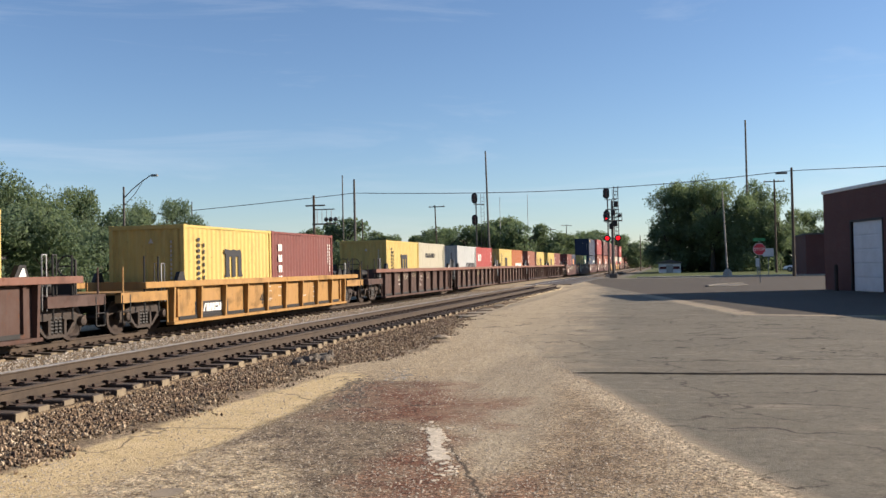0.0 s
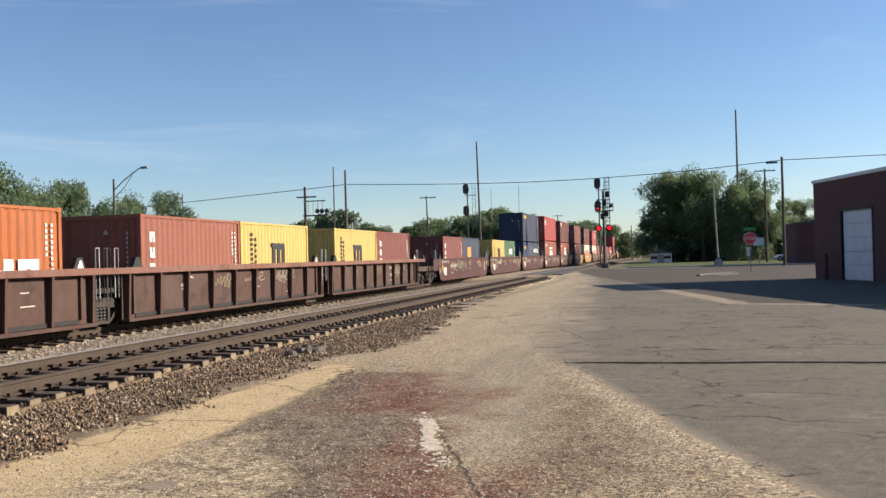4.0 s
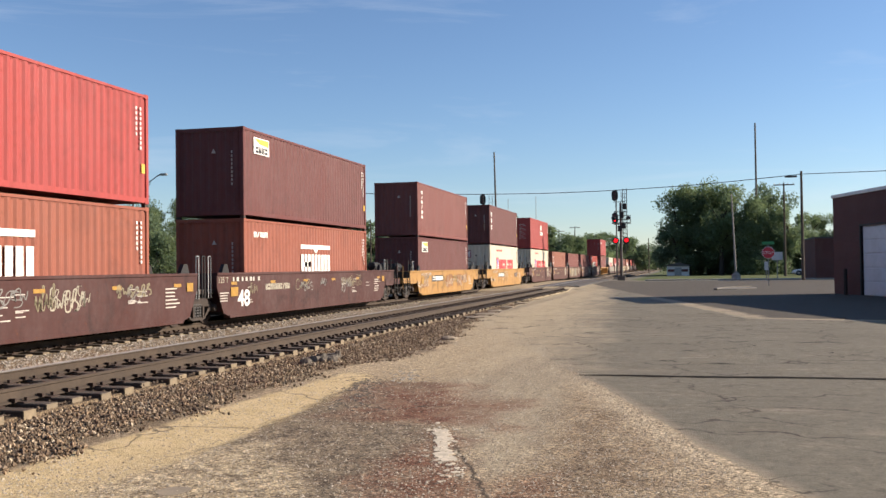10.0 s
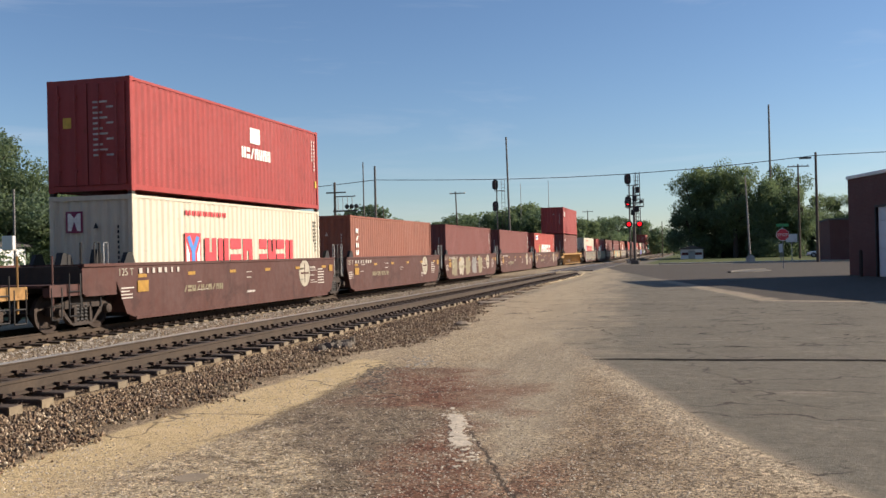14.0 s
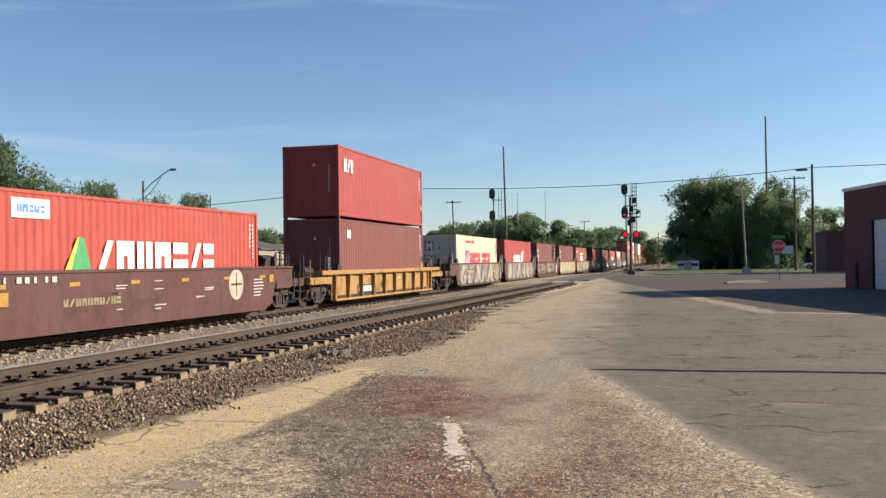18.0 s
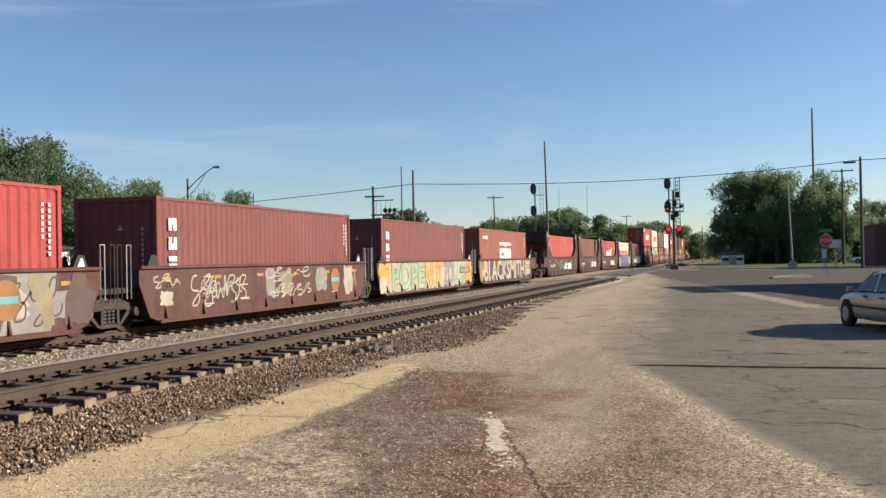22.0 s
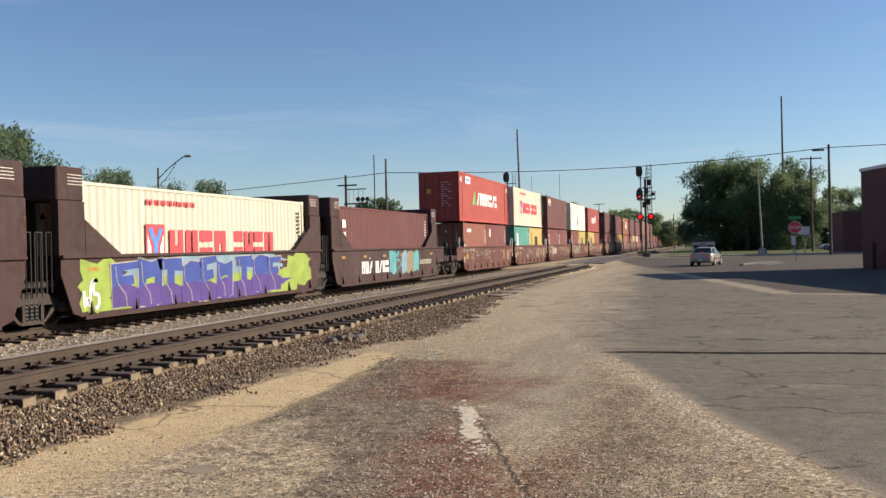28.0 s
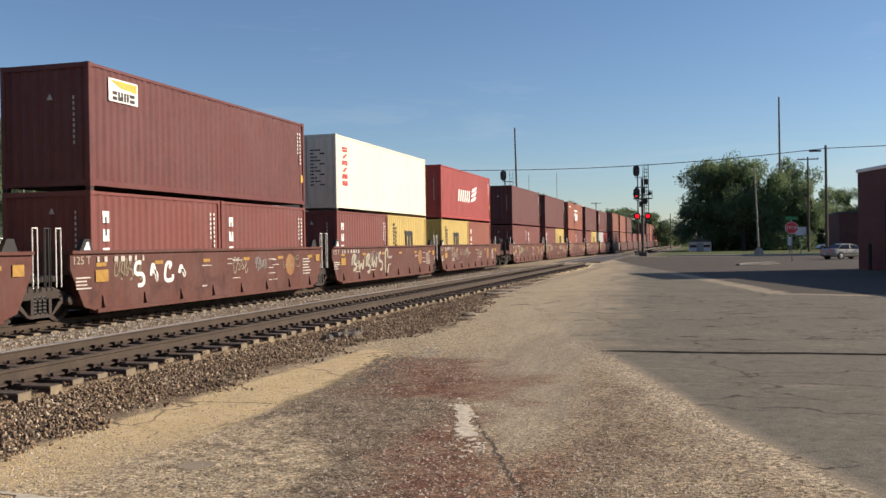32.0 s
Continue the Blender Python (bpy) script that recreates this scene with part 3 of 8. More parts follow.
    # broken black rim of the old asphalt along the strip
    crumb = both(ramp(n, l, calc(n, l, 'ABSOLUTE', calc(n, l, 'ADD', calc(n, l, 'ADD', X, ramp(n, l, Y, 8.0, 13.0, 4.02, 4.40)), ramp(n, l, wob, 0.2, 0.8, -0.2, 0.2))), 0.13, 0.03), both(ramp(n, l, Y, 7.4, 8.2), ramp(n, l, Y, 13.2, 12.6)))
    c = blend(n, l, both(crumb, ramp(n, l, fine, 0.42, 0.56, 0.1, 0.9)), c, (0.075, 0.058, 0.042))
    # cracks in the asphalt
    nz = n.new("ShaderNodeTexNoise")
    nz.inputs["Scale"].default_value = 1.6
    nz.inputs["Detail"].default_value = 6
    l.new(v, nz.inputs["Vector"])

    def web(scale, stretch, wide):
        o = n.new("ShaderNodeTexVoronoi")
        o.feature = 'DISTANCE_TO_EDGE'
        o.inputs["Scale"].default_value = scale
        q = n.new("ShaderNodeVectorMath")
        q.operation = 'ADD'
        l.new(coords(n, l, stretch), q.inputs[0])
        l.new(nz.outputs["Color"], q.inputs[1])
        l.new(q.outputs[0], o.inputs["Vector"])
        return ramp(n, l, o.outputs["Distance"], wide, wide * 0.3)

    crack = both(both(web(0.42, (1, 1, 1), 0.011), ramp(n, l, wob2, 0.44, 0.52)), calc(n, l, 'MAXIMUM', paved, calc(n, l, 'MAXIMUM', strip, darkp)))
    wide_crack = both(both(web(0.30, (0.45, 1.0, 1), 0.010), ramp(n, l, noise_node(n, l, v, 0.32, 3), 0.45, 0.55)), paved)
    short = both(both(web(1.1, (0.5, 1.0, 1), 0.022), ramp(n, l, noise_node(n, l, v, 0.8, 3), 0.57, 0.63)), paved)
    crack = calc(n, l, 'MAXIMUM', crack, calc(n, l, 'MAXIMUM', wide_crack, short))
    c = blend(n, l, calc(n, l, 'MULTIPLY', calc(n, l, 'MAXIMUM', crack, seam), 0.85), c, (0.055, 0.046, 0.038))
    # ballast
    big_grit = noise_node(n, l, v, 34, 3, 0.6)
    stone = blend(n, l, ramp(n, l, big_grit, 0.42, 0.58), (0.085, 0.062, 0.044), (0.36, 0.285, 0.195))
    stone = blend(n, l, both(ramp(n, l, X, -10.1, -9.9), ramp(n, l, X, -7.35, -7.45)), stone, blend(n, l, ramp(n, l, big_grit, 0.4, 0.6), (0.04, 0.029, 0.021), (0.14, 0.102, 0.072)))
    foot = calc(n, l, 'ADD', -5.33, ramp(n, l, Y, 14.6, 16.6, 0, 0.65))
    for a, b, dx in ((17.5, 21.5, -0.4), (21.5, 30, -1.35), (30, 37, -0.5), (37, 64, -1.4)):
        foot = calc(n, l, 'ADD', foot, ramp(n, l, Y, a, b, 0, dx))
    bal = both(edge(calc(n, l, 'SUBTRACT', foot, X), 0.1, 0.45), both(ramp(n, l, Y, 66.5, 65.5), ramp(n, l, X, -19, -18)))
    bal = calc(n, l, 'MAXIMUM', bal, both(both(ramp(n, l, Y, 103, 104), ramp(n, l, X, -6.4, -6.8)), ramp(n, l, X, -19, -18)))
    c = blend(n, l, bal, c, stone)
    # grass beyond the cross street and past the tracks
    grass = blend(n, l, ramp(n, l, mid, 0.3, 0.7), (0.055, 0.085, 0.025), (0.13, 0.15, 0.05))
    g1 = both(edge(calc(n, l, 'SUBTRACT', Y, 102.5), 0.5, 0.8), edge(calc(n, l, 'ADD', X, 5.0), 0.6, 0.8))
    g2 = edge(calc(n, l, 'SUBTRACT', -20.0, X), 0.5, 1.0)
    g2 = both(g2, calc(n, l, 'MAXIMUM', ramp(n, l, Y, 64, 62), ramp(n, l, Y, 102, 104)))
    g3 = both(edge(line(6.0, 28.6, 16, 30.5), 0.3, 0.5), both(edge(calc(n, l, 'SUBTRACT', X, 5.5), 0.5, 0.6), ramp(n, l, Y, 26.4, 26.6)))
    c = blend(n, l, calc(n, l, 'MAXIMUM', calc(n, l, 'MAXIMUM', g1, g2), g3), c, grass)
    c = blend(n, l, 1.0, c, (0.885, 0.845, 0.755), 'MULTIPLY')
    l.new(c, p.inputs["Base Color"])
    p.inputs["Roughness"].default_value = 0.92
    p.inputs["Specular IOR Level"].default_value = 0.25
    relief = calc(n, l, 'ADD', fine, calc(n, l, 'MULTIPLY', grit, 0.6))
    relief = calc(n, l, 'SUBTRACT', relief, both(calc(n, l, 'MULTIPLY', stone_d, 0.9), rough_amt))
    bump(n, l, p, relief, 0.7, 0.014)
    me.materials.append(m)
    tagged(new("ground", me), "old asphalt yard with gravel, dust and ballast", "ground", kind="structure")


make_ground()

# ---- tracks ----
NEAR_X, FAR_X = -8.7, -14.8
NEAR_Z, FAR_Z = 0.2, 0.05


def rail_shape(y0, y1):
    prof = [(-0.07, -0.18), (0.07, -0.18), (0.07, -0.165), (0.012, -0.14), (0.012, -0.045), (0.036, -0.035), (0.036, -0.004), (-0.036, -0.004), (-0.036, -0.035), (-0.012, -0.045), (-0.012, -0.14), (-0.07, -0.165)]
    s = Shape()
    k = len(prof)
    vs = [(a, y, b) for y in (y0, y1) for a, b in prof]
    s.add(vs, [(i, (i + 1) % k, k + (i + 1) % k, k + i) for i in range(k)] + [tuple(range(k))])
    s.box(-0.0375, 0.0375, y0, y1, -0.016, 0.0, 1)
    return s


def track(name, x, z, shiny, label):
    tr = thing(name, label, "railway track", at=(x, 0, z), kind="structure")
    part("rail", rail_shape(-60, 1100).mesh("rail", M_RAIL, M_SHINE if shiny else M_RAIL), None, tr, "rail with a bright worn head" if shiny else "", at=(-0.755, 0, 0))
    part("rail", rail_shape(-60, 1100).mesh("rail", M_RAIL, M_RAIL), None, tr, "rust-brown rail", at=(0.755, 0, 0))
    rnd = random.Random(3)
    tie = Shape().box(-1.285, 1.285, -0.11, 0.11, -0.36, -0.185, 0, 0.012).box(1.285, 1.30, -0.105, 0.105, -0.36, -0.192, 1).box(-1.30, -1.285, -0.105, 0.105, -0.36, -0.192, 1).mesh("tie", M_TIE, M_TIE_END)
    plate = Shape().box(-0.19, 0.19, -0.095, 0.095, -0.185, -0.168).box(-0.13, -0.085, -0.06, -0.03, -0.168, -0.125).box(0.085, 0.13, 0.03, 0.06, -0.168, -0.125).box(0.03, 0.11, -0.16, -0.12, -0.17, -0.12).mesh("tie_plate", M_PLATE)
    far = Shape()
    for i in range(180):
        y = 2.0 + i * 0.53 + rnd.uniform(-0.03, 0.03)
        if 66 < y < 103:
            continue
        if y < 66:
            t = part("tie", tie, None, tr, at=(rnd.uniform(-0.06, 0.06), y, rnd.uniform(-0.008, 0.004)))
            t.rotation_euler[2] = rnd.uniform(-0.012, 0.012)
            for sx in (-0.755, 0.755):
                part("tie_plate", plate, None, tr, at=(sx, y, 0))
    for i in range(400):
        y = 104 + i * 0.53
        far.box(-1.3, 1.3, y - 0.11, y + 0.11, -0.36, -0.185)
    tagged(part("tie_row", far, M_TIE, tr), kind="stuff")
    return tr


track("track_near", NEAR_X, NEAR_Z, True, "railway track with rusty rails on weathered wooden ties")
track("track_far", FAR_X, FAR_Z, False, "railway track under the freight train, in ballast")


def both_of(n, l, a, b):
    return calc(n, l, 'MULTIPLY', a, b)


def ballast():
    """Loose stones on the bed, as one mesh."""
    rnd = np.random.RandomState(5)
    ico = [(0, 0, 1), (0.85, 0, 0.25), (0.1, 0.8, 0.2), (-0.8, 0.1, 0.3), (-0.1, -0.85, 0.15), (0.3, 0.2, -0.9)]
    fac = [(0, 1, 2), (0, 2, 3), (0, 3, 4), (0, 4, 1), (5, 2, 1), (5, 3, 2), (5, 4, 3), (5, 1, 4)]
    n = 85000
    y = 5 + 60 * rnd.rand(n) ** 1.7
    toe = np.interp(y, (0, 14.6, 16.6, 19.4, 21.5, 30, 37, 44, 64), (-5.35, -5.33, -4.7, -4.95, -5.05, -6.4, -6.9, -7.3, -8.3)) + 0.16 * np.sin(2.1 * y) + 0.12 * np.sin(5.3 * y + 1) + 0.1 * rnd.normal(size=n)
    lane = rnd.rand(n)
    x = np.where(lane < 0.62, toe - rnd.rand(n) ** 0.8 * (toe + 7.5), np.where(lane < 0.74, -7.5 - rnd.rand(n) * 2.6, -10.0 - 3.4 * rnd.rand(n)))
    z = np.where(x > -7.4, -0.10 * np.clip((-6.0 - x) / 0.8, 0, 1), -0.05) - 0.135 * np.clip((-10.4 - x) / 1.6, 0, 1)
    z = np.where((x < -7.45) & (x > -9.95), -0.035, z)
    z = np.where((x > -7.45) & (x < -6.7), -0.10, z)
    size = 0.008 + 0.023 * rnd.rand(n) ** 1.8
    V = np.array(ico)[None] * size[:, None, None] * (0.7 + 0.6 * rnd.rand(n, 6, 3))
    a = rnd.rand(n) * 6.28
    R = np.stack([np.stack([np.cos(a), -np.sin(a), 0 * a], 1), np.stack([np.sin(a), np.cos(a), 0 * a], 1), np.stack([0 * a, 0 * a, 1 + 0 * a], 1)], 1)
    V = np.einsum('nij,nkj->nki', R, V) + np.stack([x, y, z + size * 0.5], 1)[:, None]
    F = (np.array(fac)[None] + 6 * np.arange(n)[:, None, None]).reshape(-1, 3)
    me = bpy.data.meshes.new("ballast")
    me.from_pydata(V.reshape(-1, 3).tolist(), [], F.tolist())
    m, nn, l, p = nodes_of("ballast_stone")
    g = nn.new("ShaderNodeNewGeometry")
    v = coords(nn, l)
    cr = nn.new("ShaderNodeValToRGB")
    l.new(g.outputs["Random Per Island"], cr.inputs[0])
    el = cr.color_ramp.elements
    el[0].color, el[1].color = (0.055, 0.040, 0.026, 1), (0.53, 0.445, 0.315, 1)
    e = el.new(0.45)
    e.color = (0.16, 0.112, 0.069, 1)
    e = el.new(0.75)
    e.color = (0.285, 0.197, 0.118, 1)
    sp = nn.new("ShaderNodeSeparateXYZ")
    l.new(v, sp.inputs[0])
    tone = noise_node(nn, l, v, 0.7, 5, 0.65)
    col = blend(nn, l, ramp(nn, l, tone, 0.42, 0.62, 0, 0.55), cr.outputs[0], (0.135, 0.085, 0.055))
    # darker brown stone between the rails
    col = blend(nn, l, both_of(nn, l, ramp(nn, l, sp.outputs[0], -10.1, -9.9), ramp(nn, l, sp.outputs[0], -7.35, -7.45, 0, 0.75)), col, (0.085, 0.06, 0.042))
    # fresher pale stone between the tracks
    col = blend(nn, l, both_of(nn, l, ramp(nn, l, sp.outputs[0], -10.1, -10.4), ramp(nn, l, g.outputs["Random Per Island"], 0, 1, 0.5, 0.95)), col, (0.50, 0.465, 0.40))
    l.new(col, p.inputs["Base Color"])
    p.inputs["Roughness"].default_value = 0.9
    me.materials.append(m)
    tagged(new("ballast", me), "loose grey and brown ballast stones beside the rails", "ballast", kind="stuff")


ballast()


def pebble_mat():
    m, n, l, p = nodes_of("pebble")
    g = n.new("ShaderNodeNewGeometry")
    l.new(blend(n, l, g.outputs["Random Per Island"], (0.20, 0.16, 0.115), (0.64, 0.56, 0.44)), p.inputs["Base Color"])
    p.inputs["Roughness"].default_value = 0.9
    return m


M_PEBBLE = pebble_mat()


def pebbles():
    """Small stones strewn over the verge."""
    rnd = np.random.RandomState(9)
    n = 70000
    y = 4.2 + 22 * rnd.rand(n) ** 2.2
    x = -5.2 + 5.6 * rnd.rand(n) ** 0.9
    keep = (noise_field(x * 0.9, y * 0.9) + 0.3 * rnd.rand(n) > 0.25) & (x < 1.3 - (y - 4.2) * 0.27)
    x, y = x[keep], y[keep]
    n = len(x)
    base = np.array([(0, 0, 0.8), (1, 0, 0), (0, 1, 0), (-1, 0, 0), (0, -1, 0)])
    size = 0.003 + 0.0095 * rnd.rand(n) ** 2.2
    V = base[None] * size[:, None, None] * (0.6 + 0.7 * rnd.rand(n, 5, 3)) + np.stack([x, y, 0 * x + 0.001], 1)[:, None]
    F = (np.array([(0, 1, 2), (0, 2, 3), (0, 3, 4), (0, 4, 1)])[None] + 5 * np.arange(n)[:, None, None]).reshape(-1, 3)
    me = bpy.data.meshes.new("pebbles")
    me.from_pydata(V.reshape(-1, 3).tolist(), [], F.tolist())
    me.materials.append(M_PEBBLE)
    tagged(new("pebbles", me), "small loose stones strewn over the dusty yard", "gravel", kind="stuff")


def noise_field(x, y):
    return 0.5 + 0.25 * (np.sin(1.7 * x + 2.3 * np.sin(0.9 * y)) + np.sin(1.3 * y + 1.9 * np.sin(1.1 * x)))


pebbles()

# ---- freight train ----
CORNER = {}
FLOOR = 0.35     # container floor over the rail
MOVING = []      # (thing, x, y at the start, z)


def corrugated(length, height):
    """Side, end and roof sheets with pressed ribs, inside the frame."""
    s = Shape()
    hw, hl = 1.19, length / 2 - 0.06
    z0, z1 = 0.14, height - 0.10
    n = max(4, int(round((2 * hl - 0.2) / 0.278)))
    w = (2 * hl) / n
    ys, dx = [], []
    for i in range(n):
        a = -hl + i * w
        for t, d in ((0.0, 0.0), (0.26, 0.0), (0.50, 0.036), (0.76, 0.036)):
            ys.append(a + t * w)
            dx.append(d)
    ys.append(hl)
    dx.append(0)
    for sx in (1, -1):
        vs = [(sx * (hw + 0.022 - d), y, z) for y, d in zip(ys, dx) for z in (z0, z1)]
        s.add(vs, [(2 * i, 2 * i + 2, 2 * i + 3, 2 * i + 1) for i in range(len(ys) - 1)])
    for sy in (1, -1):
        k = 8
        xs, dy = [], []
        for i in range(k):
            a = -hw + i * 2 * hw / k
            for t, d in ((0, 0), (0.26, 0), (0.5, 0.036), (0.76, 0.036)):
                xs.append(a + t * 2 * hw / k)
                dy.append(d)
        xs.append(hw)
        dy.append(0)
        vs = [(x, sy * (hl + 0.03 - d), z) for x, d in zip(xs, dy) for z in (z0, z1)]
        s.add(vs, [(2 * i, 2 * i + 2, 2 * i + 3, 2 * i + 1) for i in range(len(xs) - 1)])
    s.box(-hw, hw, -hl, hl, z1 - 0.02, height - 0.035)
    s.box(-hw, hw, -hl, hl, 0.06, z0)
    return s


def smooth_box(length, height):
    hw, hl = 1.20, length / 2 - 0.05
    return Shape().box(-hw, hw, -hl, hl, 0.12, height - 0.04, 0, 0.01)


def cframe(length, height):
    s = Shape()
    hl = length / 2
    for sx in (-1, 1):
        for sy in (-1, 1):
            x0, x1 = sorted((sx * 1.219, sx * 1.09))
            y0, y1 = sorted((sy * hl, sy * (hl - 0.12)))
            s.box(x0, x1, y0, y1, 0.11, height - 0.11, 0, 0.012)
        x0, x1 = sorted((sx * 1.219, sx * 1.16))
        s.box(x0, x1, -hl + 0.1, hl - 0.1, 0.03, 0.165)
        s.box(x0, x1, -hl + 0.1, hl - 0.1, height - 0.09, height - 0.02)
    for sy in (-1, 1):
        y0, y1 = sorted((sy * hl, sy * (hl - 0.08)))
        s.box(-1.1, 1.1, y0, y1, 0.03, 0.17)
        s.box(-1.1, 1.1, y0, y1, height - 0.13, height - 0.01)
    return s


MESHES = {}


def cached(key, make):
    if key not in MESHES:
        MESHES[key] = make()
    return MESHES[key]


def door_end(height, y):
    """Two leaves with locking bars on the end towards the viewer."""
    s = Shape()
    for x0, x1 in ((-1.08, -0.02), (0.02, 1.08)):
        s.box(x0, x1, y - 0.03, y, 0.18, height - 0.14)
    return s


def door_bars(height, y):
    s = Shape()
    for x in (-0.85, -0.35, 0.35, 0.85):
        s.tube((x, y - 0.07, 0.2), (x, y - 0.07, height - 0.16), 0.018, None, 6)
        s.box(x - 0.04, x + 0.16, y - 0.09, y - 0.06, 1.0, 1.04)
        for z in (0.5, height - 0.5):
            s.box(x - 0.05, x + 0.05, y - 0.08, y - 0.03, z, z + 0.08)
    return s


SMALL = {"serial_marks", "company_name", "web_line", "notice_lines", "upright_name", "company_initials", "name_bars", "company_emblem"}


PALE = ("white", "cream", "ivory", "putty")


def end_marks(hl):
    """A column of small dashes and a warning triangle on the end sheet."""
    s = Shape()
    for k in range(9):
        s.box(0.78, 0.83, -hl - 0.005, -hl, 1.0 + 0.13 * k, 1.08 + 0.13 * k)
    return s.prism([(0.08, 2.05), (0.24, 2.05), (0.16, 2.2)], -hl - 0.005, -hl, 1)


def container(length, height, colour, y, z, marks=(), doors=False, smooth=False, label=""):
    """A shipping container, its middle at y along the train."""
    nice = dict(putty="dingy cream", maroon="dark maroon", brick="dull brick-red", scarlet="bright scarlet", bright="bright orange", salmon="faded orange-red", navy="dark navy blue", slate="slate blue").get(colour, colour)
    feet = {6.06: "twenty-foot", 12.19: "forty-foot", 13.72: "forty-five-foot"}[length]
    c = thing("shipping_container", label or f"{nice} steel {feet} shipping container on the train", "shipping container", "containers on the train")
    pt = PAINT[colour]
    sd = (length, height, colour)
    part("body", cached(("b", smooth) + sd, lambda: (smooth_box if smooth else corrugated)(length, height).mesh("body", pt)), None, c)
    part("frame", cached(("f",) + sd, lambda: cframe(length, height).mesh("frame", pt)), None, c)
    cast = cached(("cast", colour), lambda: Shape().box(-0.08, 0.08, -0.09, 0.09, -0.06, 0.06, 0, 0.012).mesh("corner_casting", pt))
    for sx in (-1.142, 1.142):
        for sy in (-1, 1):
            for zz in (0.06, height - 0.06):
                part("corner_casting", cast, None, c, at=(sx, sy * (length / 2 - 0.088), zz))
    hl = length / 2
    if length > 13:
        for sy in (-1, 1):
            part("post", cached(("post", height, colour), lambda: Shape().box(-1.228, -1.15, -0.09, 0.09, 0.03, height - 0.02, 0, 0.012).box(1.15, 1.228, -0.09, 0.09, 0.03, height - 0.02, 0, 0.012).mesh("post", pt)), None, c, at=(0, sy * 6.0, 0))
            fit_words("45", sy * 6.45 - 0.2, sy * 6.45 + 0.2, height - 0.62, height - 0.3, SX, M_MARK_W, "size_mark", c, "white size mark", 0.003, 0.02)
    if z > 1:
        lock = cached("lock", lambda: Shape().box(-0.06, 0.06, -0.07, 0.07, -0.08, 0.0).mesh("twist_lock", M_TRUCK))
        for sx in (-1.142, 1.142):
            for sy in (-1, 1):
                part("twist_lock", lock, None, c, at=(sx, sy * (min(length, 12.19) / 2 - 0.088), 0))
    if doors:
        part("door", cached(("d",) + sd, lambda: door_end(height, -hl - 0.005).mesh("door", pt)), None, c)
        dm = Shape()
        for k in range(11):
            z0 = 0.9 + 0.135 * k
            dm.box(0.16, 0.3 + 0.14 * ((k * 5) % 3), -hl - 0.042, -hl - 0.036, z0, z0 + 0.05)
            if k % 3 == 0:
                dm.box(0.55, 0.75, -hl - 0.042, -hl - 0.036, z0, z0 + 0.05)
        tagged(part("door_stencil", cached(("dm", hl, pt.name), lambda: dm.mesh("door_stencil", M_MARK_K if colour in PALE else SPRAY_PALE)), None, c, "small stencil lines on the doors"), kind="stuff")
        part("placard", Shape().box(-0.72, -0.48, -hl - 0.042, -hl - 0.036, height - 1.25, height - 0.98), M_MARK_Y, c, "yellow placard on the door")
        part("locking_bars", cached(("db",) + sd, lambda: door_bars(height, -hl).mesh("locking_bars", M_GALV if colour in ("white", "cream") else pt)), None, c)
    if y < 700 and not doors:
        em = cached(("endcode", hl, colour in PALE), lambda: end_marks(hl).mesh("end_stencil", M_MARK_K if colour in PALE else SPRAY_PALE))
        tagged(part("end_stencil", em, None, c, "small stencil marks on the end"), kind="stuff")
        if colour == "cream":
            e = part("end_emblem", cached("endemb", lambda: Shape().box(-0.72, -0.22, -0.004, 0.0, 0, 0.55).mesh("end_emblem", M_MARK_P)), None, c, "dark red emblem panel", at=(0, -hl - 0.001, height - 0.95))
            part("wedge", cached("endwedge", lambda: Shape().prism([(-0.66, 0.05), (-0.56, 0.05), (-0.47, 0.3), (-0.38, 0.05), (-0.28, 0.05), (-0.28, 0.5), (-0.36, 0.5), (-0.47, 0.38), (-0.58, 0.5), (-0.66, 0.5)], -0.009, -0.006, 1).mesh("wedge", M_MARK_W)), None, e)
    for mk in marks:
        mk(c, length, height)
    for o in c.children:
        if o.name.split(".")[0] in SMALL:
            tagged(o, kind="stuff")
    MOVING.append((c, FAR_X, y, FAR_Z + z))
    return c


SX = 1.2245   # just proud of the side sheet


def mk_code(mat, near=True):
    """Small lines of serial writing at one end of the side."""
    def f(c, length, height):
        hl = length / 2
        s = Shape()
        for k, (a, hh) in enumerate(((-0.42, 1.15), (-0.62, 0.8))):
            s2 = column(9 - 3 * k, height - 0.35 - hh, height - 0.35, hl + a, hl + a + 0.065, SX)
            s.add(s2.v, s2.f)
        s.box(SX, SX + 0.004, hl - 0.36, hl - 0.2, height - 2.1, height - 1.85, 1)
        part("serial_marks", cached(("code", length, height, mat.name), lambda: s.mesh("serial_marks", mat, M_MARK_Y)), None, c, "small white serial marks")
    return f


def mk_bars(count, y0, y1, z0, z1, mat, what="company_name", strokes=2, fill=0.46):
    """A company name as plain bars; y from the middle of the side."""
    def f(c, length, height):
        part(what, bars(count, y0, y1, z0, z1, SX, fill, int(z0 * 100), strokes), mat, c, "company name as plain bars")
    return f


def mk_column(count, y0, y1, z0, z1, mat):
    def f(c, length, height):
        part("upright_name", column(count, z0, z1, y0, y1, SX), mat, c, "upright company name as plain bars")
    return f


def mk_patch(y0, y1, z0, z1, mat, name="emblem", label="company emblem panel"):
    def f(c, length, height):
        part(name, Shape().box(SX, SX + 0.004, y0, y1, z0, z1), mat, c, label)
    return f


